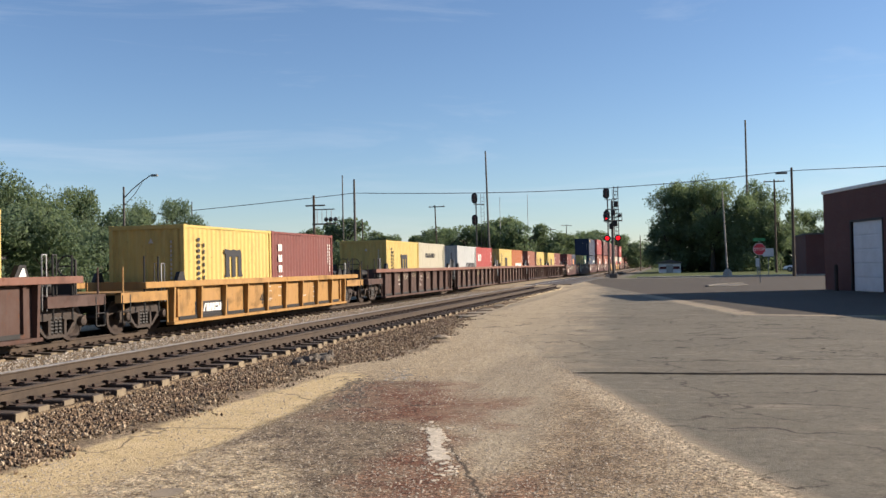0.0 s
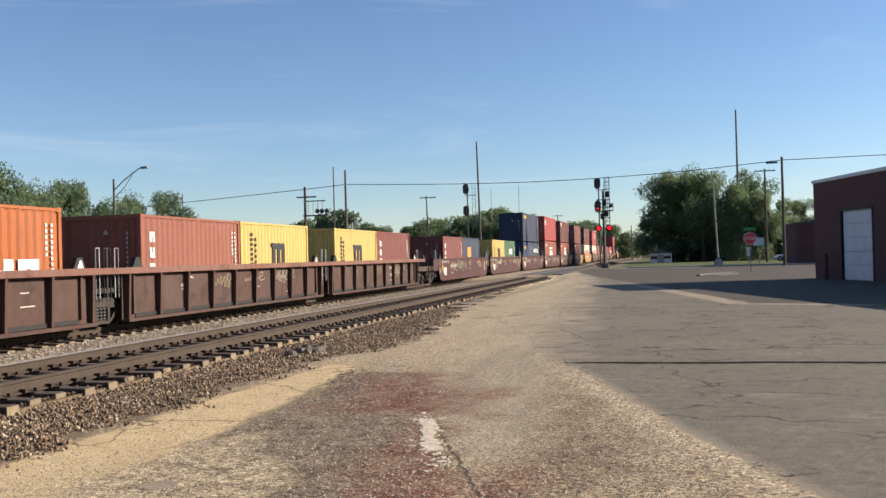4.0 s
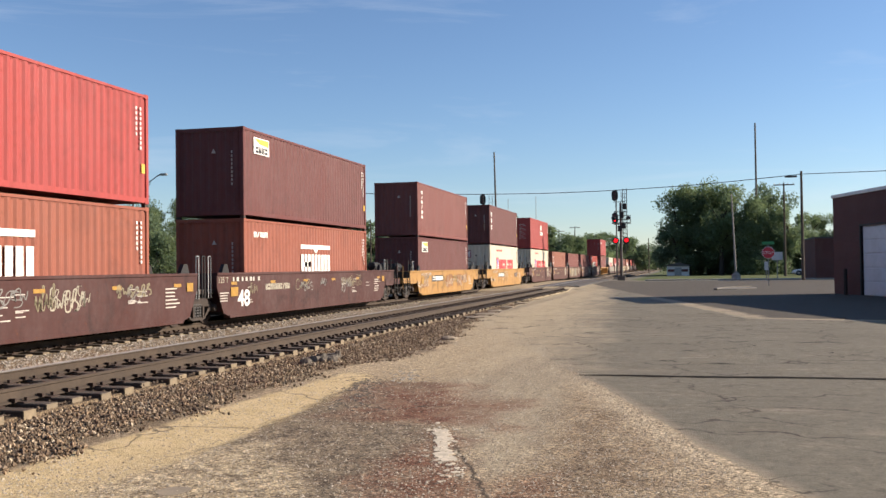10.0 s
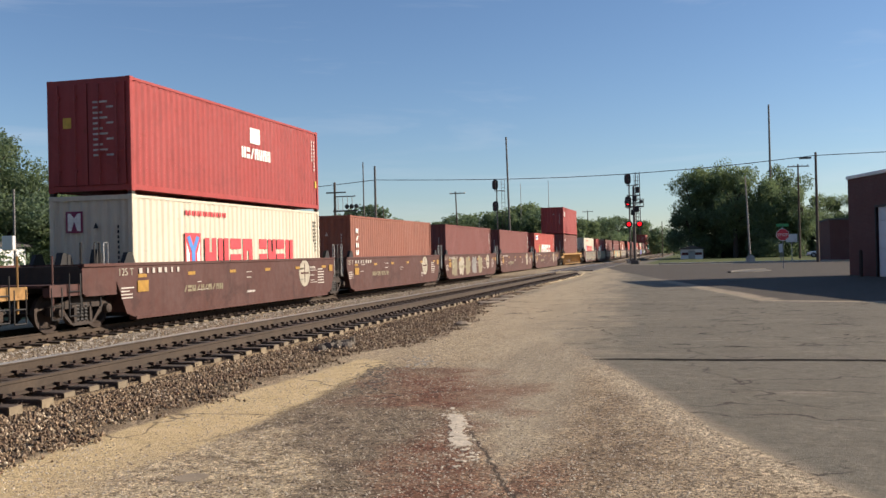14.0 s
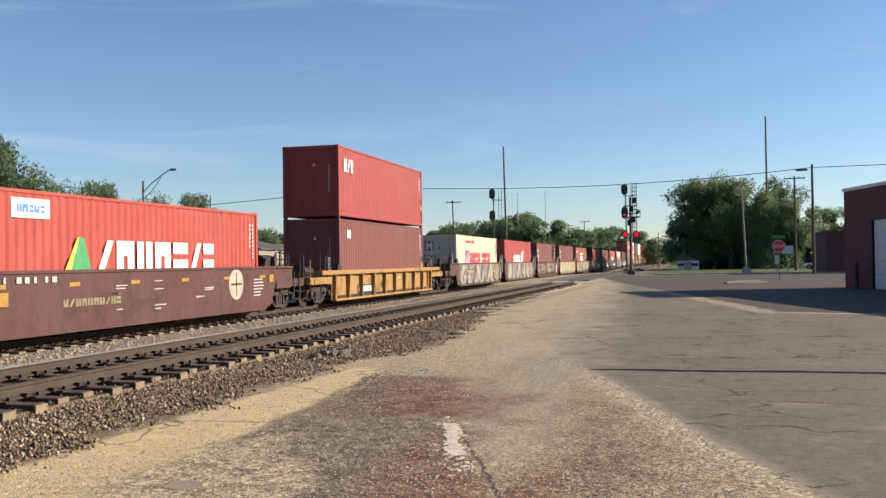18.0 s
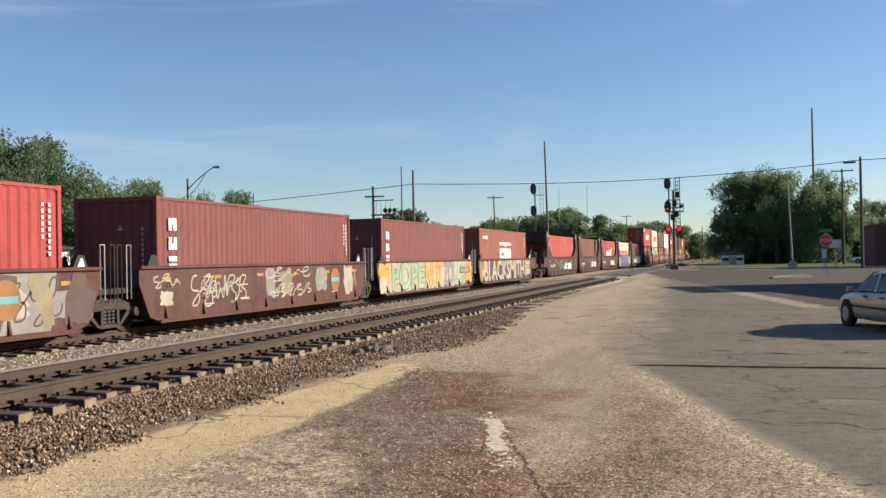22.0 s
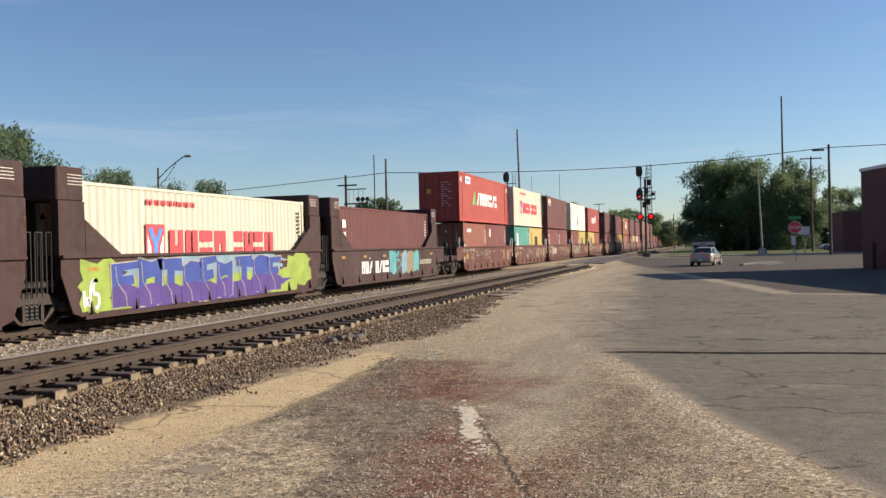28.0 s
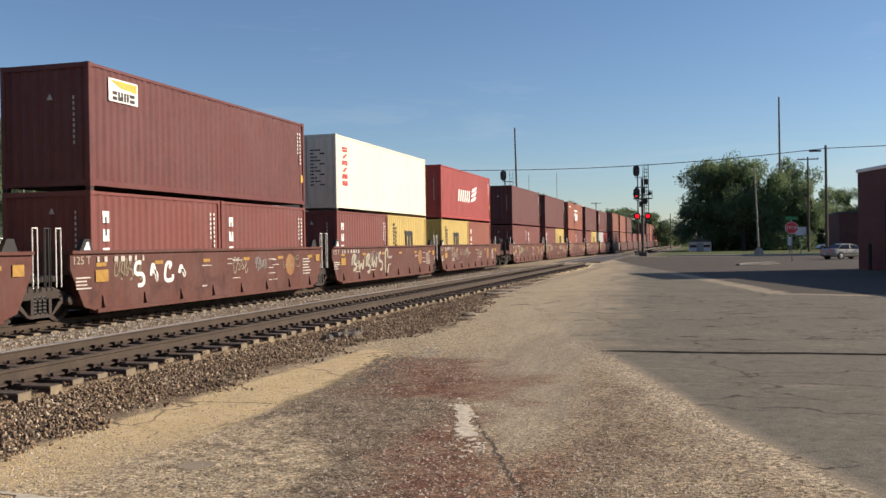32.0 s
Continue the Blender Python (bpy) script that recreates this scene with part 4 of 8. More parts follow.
def mk_white_line():
    """Emblem panel and tall red name on a white box."""
    def f(c, length, height):
        e = part("emblem", Shape().box(SX, SX + 0.004, -3.6, -2.75, 0.98, 1.95), M_MARK_R, c, "red emblem panel with blue and white wedges")
        part("wedge", Shape().prism([(-3.54, 1.02), (-3.38, 1.02), (-3.38, 1.36), (-3.54, 1.7)], SX + 0.004, SX + 0.007).prism([(-2.97, 1.02), (-2.81, 1.02), (-2.81, 1.7), (-2.97, 1.36)], SX + 0.004, SX + 0.007), M_MARK_W, e)
        part("wedge", Shape().prism([(-3.27, 1.02), (-3.08, 1.02), (-3.08, 1.42), (-2.84, 1.82), (-3.0, 1.88), (-3.175, 1.58), (-3.35, 1.88), (-3.51, 1.82), (-3.27, 1.42)], SX + 0.008, SX + 0.011), M_MARK_B, e)
        part("company_name", bars(4, -2.5, 0.62, 1.02, 1.82, SX, 0.5, 4), M_MARK_R, c, "red company name as plain bars")
        part("company_name", bars(4, 1.0, 3.75, 1.02, 1.82, SX, 0.5, 5), M_MARK_R, c, "red company name as plain bars")
        part("web_line", bars(15, -3.55, -1.15, 2.44, 2.58, SX, 0.5, 6, 1), M_MARK_R, c)
    return f


def mk_triangle_line():
    """Green triangle and broad white name."""
    def f(c, length, height):
        part("emblem", Shape().prism([(-3.75, 1.06), (-2.7, 1.06), (-3.0, 1.9), (-3.25, 1.9)], SX, SX + 0.004), M_MARK_G, c, "green triangle with a yellow edge")
        part("emblem_edge", Shape().prism([(-3.75, 1.06), (-3.52, 1.06), (-3.17, 1.9), (-3.25, 1.9)], SX + 0.005, SX + 0.008), M_MARK_Y, c)
        part("company_name", bars(7, -2.5, 3.25, 1.08, 1.85, SX, 0.55, 3), M_MARK_W, c, "broad white company name as plain bars")
        part("notice", Shape().box(SX, SX + 0.004, -5.42, -4.2, height - 0.62, height - 0.2), M_MARK_W, c, "white notice panel")
        part("notice_lines", bars(5, -5.25, -4.35, height - 0.5, height - 0.33, SX + 0.005, 0.6, 8), M_MARK_B, c)
    return f


def mk_flag_line(dy=0.0):
    """White slanted name with a waving flag of three strips."""
    def f(c, length, height):
        s = Shape()
        for i in range(3):
            a = -2.5 + i * 1.0 + dy
            for k in (0, 0.5):
                s.prism([(a + k, 1.05), (a + k + 0.28, 1.05), (a + k + 0.5, 1.75), (a + k + 0.22, 1.75)], SX, SX + 0.004)
        part("company_name", s, M_MARK_W, c, "white slanted company name as plain bars")
        s = Shape()
        for i in range(3):
            z, a = 1.1 + i * 0.3, 0.6 + i * 0.12 + dy
            s.prism([(a, z), (a + 1.1, z + 0.12), (a + 1.5, z + 0.42), (a + 0.3, z + 0.22)], SX, SX + 0.004)
        part("flag_emblem", s, M_MARK_W, c, "white waving flag of three strips")
    return f


def mk_gate_line(y0=-1.0):
    """White emblem: a bar with a notch over three blocks."""
    def f(c, length, height):
        s = Shape().prism([(y0, 1.98), (y0 + 1.25, 1.98), (y0 + 1.5, 1.82), (y0 + 1.75, 1.98), (y0 + 3.0, 1.98), (y0 + 3.0, 2.14), (y0, 2.14)], SX, SX + 0.004)
        for a in (0.05, 1.05, 2.05):
            for b in (0.0, 0.33, 0.66):
                s.box(SX, SX + 0.004, y0 + a + b, y0 + a + b + 0.24, 1.0, 1.78)
        s.box(SX, SX + 0.004, y0 + 0.29, y0 + 0.95, 1.3, 1.5)
        part("company_emblem", s, M_MARK_W, c, "white company emblem of plain bars")
        part("company_initials", bars(5, -5.4, -4.3, 2.3, 2.48, SX, 0.6, 2), M_MARK_W, c)
    return f


def mk_cutter(y0=-5.5, z0=2.05):
    """Small white name block at the near top corner."""
    def f(c, length, height):
        part("company_name", bars(3, y0, y0 + 1.1, height - 1.03, height - 0.5, SX, 0.62, 2), M_MARK_W, c, "small white company name as plain bars")
    return f


def mk_sail():
    """Square emblem with a yellow roof shape and writing bars."""
    def f(c, length, height):
        e = part("emblem", Shape().box(SX, SX + 0.004, -5.35, -4.15, height - 0.8, height - 0.25), M_MARK_W, c, "white emblem panel with a yellow and black roof shape")
        part("roof_shape", Shape().prism([(-5.3, height - 0.29), (-4.2, height - 0.29), (-4.2, height - 0.5), (-4.9, height - 0.45)], SX + 0.005, SX + 0.008), M_MARK_Y, e)
        part("name_bars", bars(4, -5.2, -4.25, height - 0.76, height - 0.55, SX + 0.005, 0.7, 3), M_MARK_K, e)
    return f


def mk_m():
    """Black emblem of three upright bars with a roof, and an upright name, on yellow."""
    def f(c, length, height):
        mark = [(-0.5, 1.02), (-0.15, 1.02), (-0.15, 1.1), (-0.2, 1.1), (-0.2, 1.66), (-0.02, 1.66), (-0.02, 1.02), (0.23, 1.02), (0.23, 1.66), (0.41, 1.66), (0.41, 1.02), (0.72, 1.02), (0.72, 1.1), (0.66, 1.1),
                (0.66, 1.78), (0.56, 1.9), (0.3, 1.86), (0.12, 1.9), (-0.1, 1.86), (-0.5, 1.9), (-0.56, 1.76), (-0.45, 1.74), (-0.45, 1.1), (-0.5, 1.1)]
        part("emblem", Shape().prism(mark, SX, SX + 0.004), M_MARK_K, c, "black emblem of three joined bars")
        s = Shape()
        for a in (-0.3, 0.2):
            s.lathe([(SX, 0.2), (SX + 0.004, 0.2)], 0, 10, (0, a + 0.12, 0.72))
        part("company_emblem", s, M_MARK_K, c)
        part("upright_name", column(9, 0.75, 2.25, -2.26, -2.1, SX), M_MARK_K, c)
        part("serial_marks", column(7, 0.75, 2.1, -1.9, -1.82, SX), M_MARK_K, c)
    return f


def wheelset():
    prof = [(-0.07, 0.12), (-0.065, 0.36), (-0.04, 0.42), (0.06, 0.42), (0.08, 0.45), (0.085, 0.36), (0.02, 0.30), (0.03, 0.14)]
    return Shape().lathe(prof, 0, 20).mesh("wheel", M_WHEEL)


def add_truck(car, y, rnd):
    """Two axles with cast side frames and springs."""
    wm = cached("wheel", wheelset)
    def frame_side(x0, x1):
        s = Shape()
        s.prism([(-1.12, 0.36), (-0.72, 0.36), (-0.62, 0.5), (0.62, 0.5), (0.72, 0.36), (1.12, 0.36), (1.12, 0.56), (0.8, 0.62), (0.4, 0.76), (-0.4, 0.76), (-0.8, 0.62), (-1.12, 0.56)][::1], x0, x1)
        s.prism([(-0.34, 0.1), (0.34, 0.1), (0.36, 0.2), (-0.36, 0.2)], x0, x1)
        for k in (-1, 1):
            s.prism([(k * 0.30, 0.1), (k * 0.42, 0.14), (k * 0.74, 0.4), (k * 0.62, 0.44)], x0, x1)
            s.prism([(k * 0.24, 0.18), (k * 0.33, 0.18), (k * 0.33, 0.52), (k * 0.24, 0.52)], x0 - 0.03, x1 + 0.03)
        return s

    fr = cached("sideframe", lambda: frame_side(0.98, 1.09).mesh("side_frame", M_TRUCK))
    fr2 = cached("sideframe2", lambda: frame_side(-1.09, -0.98).mesh("side_frame", M_TRUCK))
    sp = cached("spring", lambda: Shape().lathe([(0.15 + 0.04 * i, 0.06 + 0.02 * (i % 2)) for i in range(11)], 2, 8).mesh("spring", M_BLACK))
    cap = cached("bearing", lambda: Shape().lathe([(1.08, 0.12), (1.2, 0.11), (1.22, 0.06)], 0, 12).mesh("bearing_cap", M_TRUCK))
    bol = cached("bolster", lambda: Shape().box(-0.95, 0.95, -0.2, 0.2, 0.5, 0.78, 0, 0.03).mesh("bolster", M_TRUCK))
    ax = cached("axle", lambda: Shape().tube((-1.0, 0, 0), (1.0, 0, 0), 0.08, None, 8).mesh("axle", M_WHEEL))
    t = part("truck", bol, None, car, at=(0, y, 0))
    part("side_frame", fr, None, t)
    part("side_frame", fr2, None, t)
    for sy in (-0.88, 0.88):
        part("axle", ax, None, t, at=(0, sy, 0.42))
        for sx in (0.755, -0.755):
            part("wheel", wm, None, t, at=(sx, sy, 0.42))
        part("bearing_cap", cap, None, t, at=(0, sy, 0.44))
    for k in (-0.15, 0.0, 0.15):
        part("spring", sp, None, t, at=(1.04, k, 0.03))


STYLE = {
    # paint, half length, top of side, slope of the ends, ribs, flange, bulkheads
    "ribbed_yellow": ("dttx", 7.15, 1.3, 0.0, True, True, False),
    "ribbed_brown": ("brown", 7.15, 1.5, 0.0, True, True, False),
    "long_oxide": ("oxide", 8.3, 1.48, 0.75, False, False, False),
    "smooth_yellow": ("dttx", 7.1, 1.42, 0.9, False, False, False),
    "smooth_umber": ("umber", 7.1, 1.5, 0.75, False, False, False),
    "painted": ("umber", 7.1, 1.5, 0.75, False, True, False),
    "bulkhead": ("dark", 7.1, 1.55, 0.7, False, True, True),
    "rust": ("rust", 7.1, 1.53, 0.85, False, True, False),
}
LABELS = {
    "ribbed_yellow": "yellow ribbed well car with rusty dirt, low on the rails", "ribbed_brown": "dark brown ribbed well car with white stencils",
    "long_oxide": "red-brown smooth-sided well car with scratched graffiti", "smooth_yellow": "yellow smooth-sided well car with sloping ends",
    "smooth_umber": "dark brown smooth-sided well car with round emblem", "painted": "brown well car covered with spray-painted graffiti",
    "bulkhead": "dark brown well car with tall end bulkheads", "rust": "rusty red-brown well car with stencils and chalk tags"}


def side_sheet(style):
    pk, hl, top, slope, ribs, flange, bulk = STYLE[style]
    s = Shape()
    zb = 0.17
    poly = [(-hl, top), (-hl, top - 0.42 if slope else zb), (-hl + slope * 0.55, zb + 0.1), (-hl + slope, zb), (hl - slope, zb), (hl - slope * 0.55, zb + 0.1), (hl, top - 0.42 if slope else zb), (hl, top)]
    d = 0.13 if ribs else 0.0
    s.prism(poly, 1.36 - d, 1.40 - d)
    return s


def build_car(style):
    """One platform of a well car, its middle at the origin, the rail at z = 0."""
    pk, hl, top, slope, ribs, flange, bulk = STYLE[style]
    pm = CAR_PAINT[pk]
    car = thing("well_car", LABELS[style], "railway wagon", "well cars of the train")
    sheet = side_sheet(style)
    other = Shape().add([(-x, y, z) for x, y, z in sheet.v], sheet.f)
    part("side_panel", sheet, pm, car)
    part("side_panel", other, pm, car)
    for sx in (1, -1):
        x0, x1 = sorted((sx * 1.28, sx * (1.47 if flange else 1.43)))
        part("top_chord", Shape().box(x0, x1, -hl - (1.4 if ribs else 0), hl + (1.4 if ribs else 0), top - (0.16 if ribs else 0.07), top + 0.01, 0, 0.012), CAR_PAINT["chord"] if style == "ribbed_brown" else pm, car)
        x0, x1 = sorted((sx * 1.2, sx * (1.45 if flange else 1.42)))
        part("bottom_chord", Shape().box(x0, x1, -hl + slope + 0.05, hl - slope - 0.05, 0.10, 0.19, 0, 0.01), pm, car)
    if ribs:
        rib = Shape().prism([(0, 0.19), (0.13, 0.19), (0.17, top - 0.16), (0, top - 0.16)], -0.045, 0.045, 1).mesh("rib", pm)
        for i in range(10):
            part("rib", rib, None, car, at=(1.27, -hl + 0.15 + i * (2 * hl - 0.3) / 9, 0))
    elif flange:
        lip = Shape().prism([(0, 0.2), (0.08, 0.24), (0.02, 0.5), (0, 0.5)], -0.03, 0.03, 1).mesh("gusset", pm)
        for i in range(8):
            part("gusset", lip, None, car, at=(1.4, -hl + slope + 0.3 + i * (2 * hl - 2 * slope - 0.6) / 7, 0))
    part("floor", Shape().box(-1.3, 1.3, -hl + 0.6, hl - 0.6, 0.2, 0.3), M_BLACK, car)
    for sy in (-1, 1):
        y0, y1 = sorted((sy * (hl - 0.55), sy * (hl - 0.45)))
        part("end_plate", Shape().box(-1.34, 1.34, y0, y1, 0.3, top), pm, car)
        y0, y1 = sorted((sy * (hl - 0.4), sy * (hl + 0.75)))
        part("end_platform", Shape().box(-1.1, 1.1, y0, y1, 0.86, 1.0, 0, 0.02).box(-0.25, 0.25, min(y0, y1 + sy), max(y1, y0 + sy), 0.62, 0.86), M_TRUCK, car)
        for k in (0, 1):
            part("guide", Shape().prism([(sy * (hl - 0.62) - 0.24, top), (sy * (hl - 0.62) + 0.24, top), (sy * (hl - 0.62) + 0.12, top + 0.27), (sy * (hl - 0.62) - 0.08, top + 0.27)], 1.25 - 2.62 * k, 1.37 - 2.62 * k), M_BLACK, car)
        for a in (0.15, 0.5):
            y = sy * (hl + a)
            part("handrail", Shape().path([(1.28, y, 0.75), (1.28, y, top + 0.5), (1.28, y + sy * 0.16, top + 0.5), (1.28, y + sy * 0.16, 0.75)], 0.016, 5), M_MARK_W if style == "rust" and a < 0.2 else (M_GALV if a < 0.2 and not bulk else M_BLACK), car)
        if bulk:
            y0, y1 = sorted((sy * (hl - 0.85), sy * (hl + 0.05)))
            part("bulkhead", Shape().box(-1.38, 1.38, y0, y1, 2.75, 3.5, 0, 0.03), pm, car)
            for px in (-1.3, 0.0, 1.3):
                part("bulkhead_post", Shape().box(px - 0.1, px + 0.1, y0 + 0.004, y1 - 0.004, top, 2.75), pm, car)
            a0, a1 = sy * (hl - 0.85), sy * (hl - 2.2)
            part("gusset_plate", Shape().prism([(a0, top), (a1, top), (a0, 2.35)], 1.38, 1.41), pm, car)
            part("warning_stripes", bars(1, min(a0, a0 + sy * 0.6) + 0.05, max(a0, a0 + sy * 0.6) + 0.3, 3.32, 3.34, 1.385, 0.5, 1, 1).box(1.385, 1.389, min(a0, a0 + sy * 0.6) + 0.05, max(a0, a0 + sy * 0.6), 3.25, 3.27).box(1.385, 1.389, min(a0, a0 + sy * 0.6) + 0.05, max(a0, a0 + sy * 0.6), 3.18, 3.2).box(1.385, 1.389, min(a0, a0 + sy * 0.6) + 0.05, max(a0, a0 + sy * 0.6), 3.11, 3.13), SPRAY_PALE, car)
            tagged(car.children[-1], kind="stuff")
    return car


def car_end(car, style, sy, brake):
    """The free end of a wagon: walkway, rails, coupler and, at one end, brake gear."""
    pk, hl, top, *_ = STYLE[style]
    pm = CAR_PAINT[pk]
    s0, s1 = sy * (hl + 0.2), sy * (hl + 2.4)
    y0, y1 = sorted((s0, s1))
    ribs = STYLE[style][4]
    if not ribs:
        # the upper half of the side runs on over the truck, with a deck on it
        e0, e1 = sy * hl, sy * (hl + 1.3)
        for q in (1, -1):
            x0, x1 = sorted((q * 1.36, q * 1.40))
            part("end_side", Shape().prism([(e0, top), (e1, top), (e1, 0.84), (e1 - sy * 0.15, 0.76), (e0, 0.76)], x0, x1), pm, car)
            x0, x1 = sorted((q * 1.28, q * 1.45))
            part("end_chord", Shape().box(x0, x1, min(e0, e1), max(e0, e1), top - 0.07, top + 0.01, 0, 0.012), pm, car)
        part("end_deck", Shape().box(-1.3, 1.3, min(e0, e1), max(e0, e1), top - 0.1, top - 0.04).box(-1.36, 1.36, min(e1, e1 - sy * 0.04), max(e1, e1 - sy * 0.04), 0.84, top - 0.1), M_TRUCK, car)
        part("step", Shape().path([(1.42, e1 + sy * 0.1, 1.3), (1.42, e1 + sy * 0.1, 0.35), (1.42, e1 + sy * 0.5, 0.35), (1.42, e1 + sy * 0.5, 1.3)], 0.02, 5).tube((1.42, e1 + sy * 0.1, 0.62), (1.42, e1 + sy * 0.5, 0.62), 0.016, None, 5).tube((1.42, e1 + sy * 0.1, 0.9), (1.42, e1 + sy * 0.5, 0.9), 0.016, None, 5), M_BLACK, car)
        for k, (a, b, c) in enumerate(((0.25, 0.55, 0.35), (0.7, 1.15, 0.28))):
            part("bracket", Shape().prism([(sy * (hl + a), top), (sy * (hl + b), top), (sy * (hl + b - 0.1), top + c), (sy * (hl + a + 0.06), top + c * 0.8)], 1.05 - 0.5 * k, 1.22 - 0.5 * k), M_BLACK, car)
        part("hose", Shape().path([(0.5, sy * (hl + 2.3), 0.9), (0.55, sy * (hl + 2.6), 0.55), (0.5, sy * (hl + 2.9), 0.45), (0.4, sy * (hl + 3.1), 0.6)], 0.03, 6), M_BLACK, car)
    w0, w1 = sorted((s0 if ribs else sy * (hl + 1.32), s1))
    part("walkway", Shape().box(-1.35, 1.35, w0, w1, 1.0, 1.06).box(1.2, 1.38, w0, w1, 0.8, 1.06), pm, car)
    part("coupler", Shape().box(-0.12, 0.12, min(s1, s1 + sy * 0.75), max(s1, s1 + sy * 0.75), 0.66, 0.9, 0, 0.04), M_TRUCK, car)
    for a in (0.5, 1.2, 2.2):
        y = sy * (hl + a)
        part("post", Shape().tube((1.3, y, 0.5), (1.3, y, 2.0 if a < 2 else 1.7), 0.025, None, 6), pm if a > 2 else M_BLACK, car)
    part("ladder", Shape().path([(1.38, sy * (hl + 2.0), 1.0), (1.38, sy * (hl + 2.0), 0.3), (1.38, sy * (hl + 2.35), 0.3), (1.38, sy * (hl + 2.35), 1.0)], 0.018, 5).tube((1.38, sy * (hl + 2.0), 0.6), (1.38, sy * (hl + 2.35), 0.6), 0.015, None, 5), M_BLACK, car)
    if brake:
        part("brake_cylinder", Shape().lathe([(-0.5, 0.06), (-0.45, 0.2), (0.4, 0.2), (0.5, 0.07)], 1, 14, (0.55, sy * (hl + 0.9), 1.28 if ribs else top + 0.2)), M_BLACK, car)
        part("brake_rack", Shape().box(-0.9, 0.9, sy * (hl + 1.9) - 0.05, sy * (hl + 1.9) + 0.05, 1.06, 1.5).tube((0.9, sy * (hl + 1.9), 1.06), (0.9, sy * (hl + 1.9), 1.9), 0.03), M_BLACK, car)
        part("brake_wheel", Shape().path([(0.6 + 0.25 * math.cos(6.2832 * q / 18), sy * (hl + 2.0), 1.75 + 0.25 * math.sin(6.2832 * q / 18)) for q in range(19)], 0.018, 5).box(0.36, 0.84, sy * (hl + 2.0) - 0.01, sy * (hl + 2.0) + 0.01, 1.73, 1.77), M_BLACK, car)


SPRAY = {}
for nm, col in dict(cream=(0.47, 0.43, 0.33), silver=(0.27, 0.262, 0.24), pale_green=(0.34, 0.48, 0.30), orange=(0.60, 0.28, 0.06), lime=(0.32, 0.45, 0.06), purple=(0.085, 0.04, 0.25), navy=(0.03, 0.07, 0.34), sky=(0.22, 0.36, 0.44), cyan=(0.10, 0.40, 0.42), khaki=(0.28, 0.24, 0.14), amber=(0.30, 0.13, 0.035), bark=(0.10, 0.06, 0.045)).items():
    SPRAY[nm] = shade("spray_" + nm, col, 0.6, 0.3, 1.5, 15, relief=0)


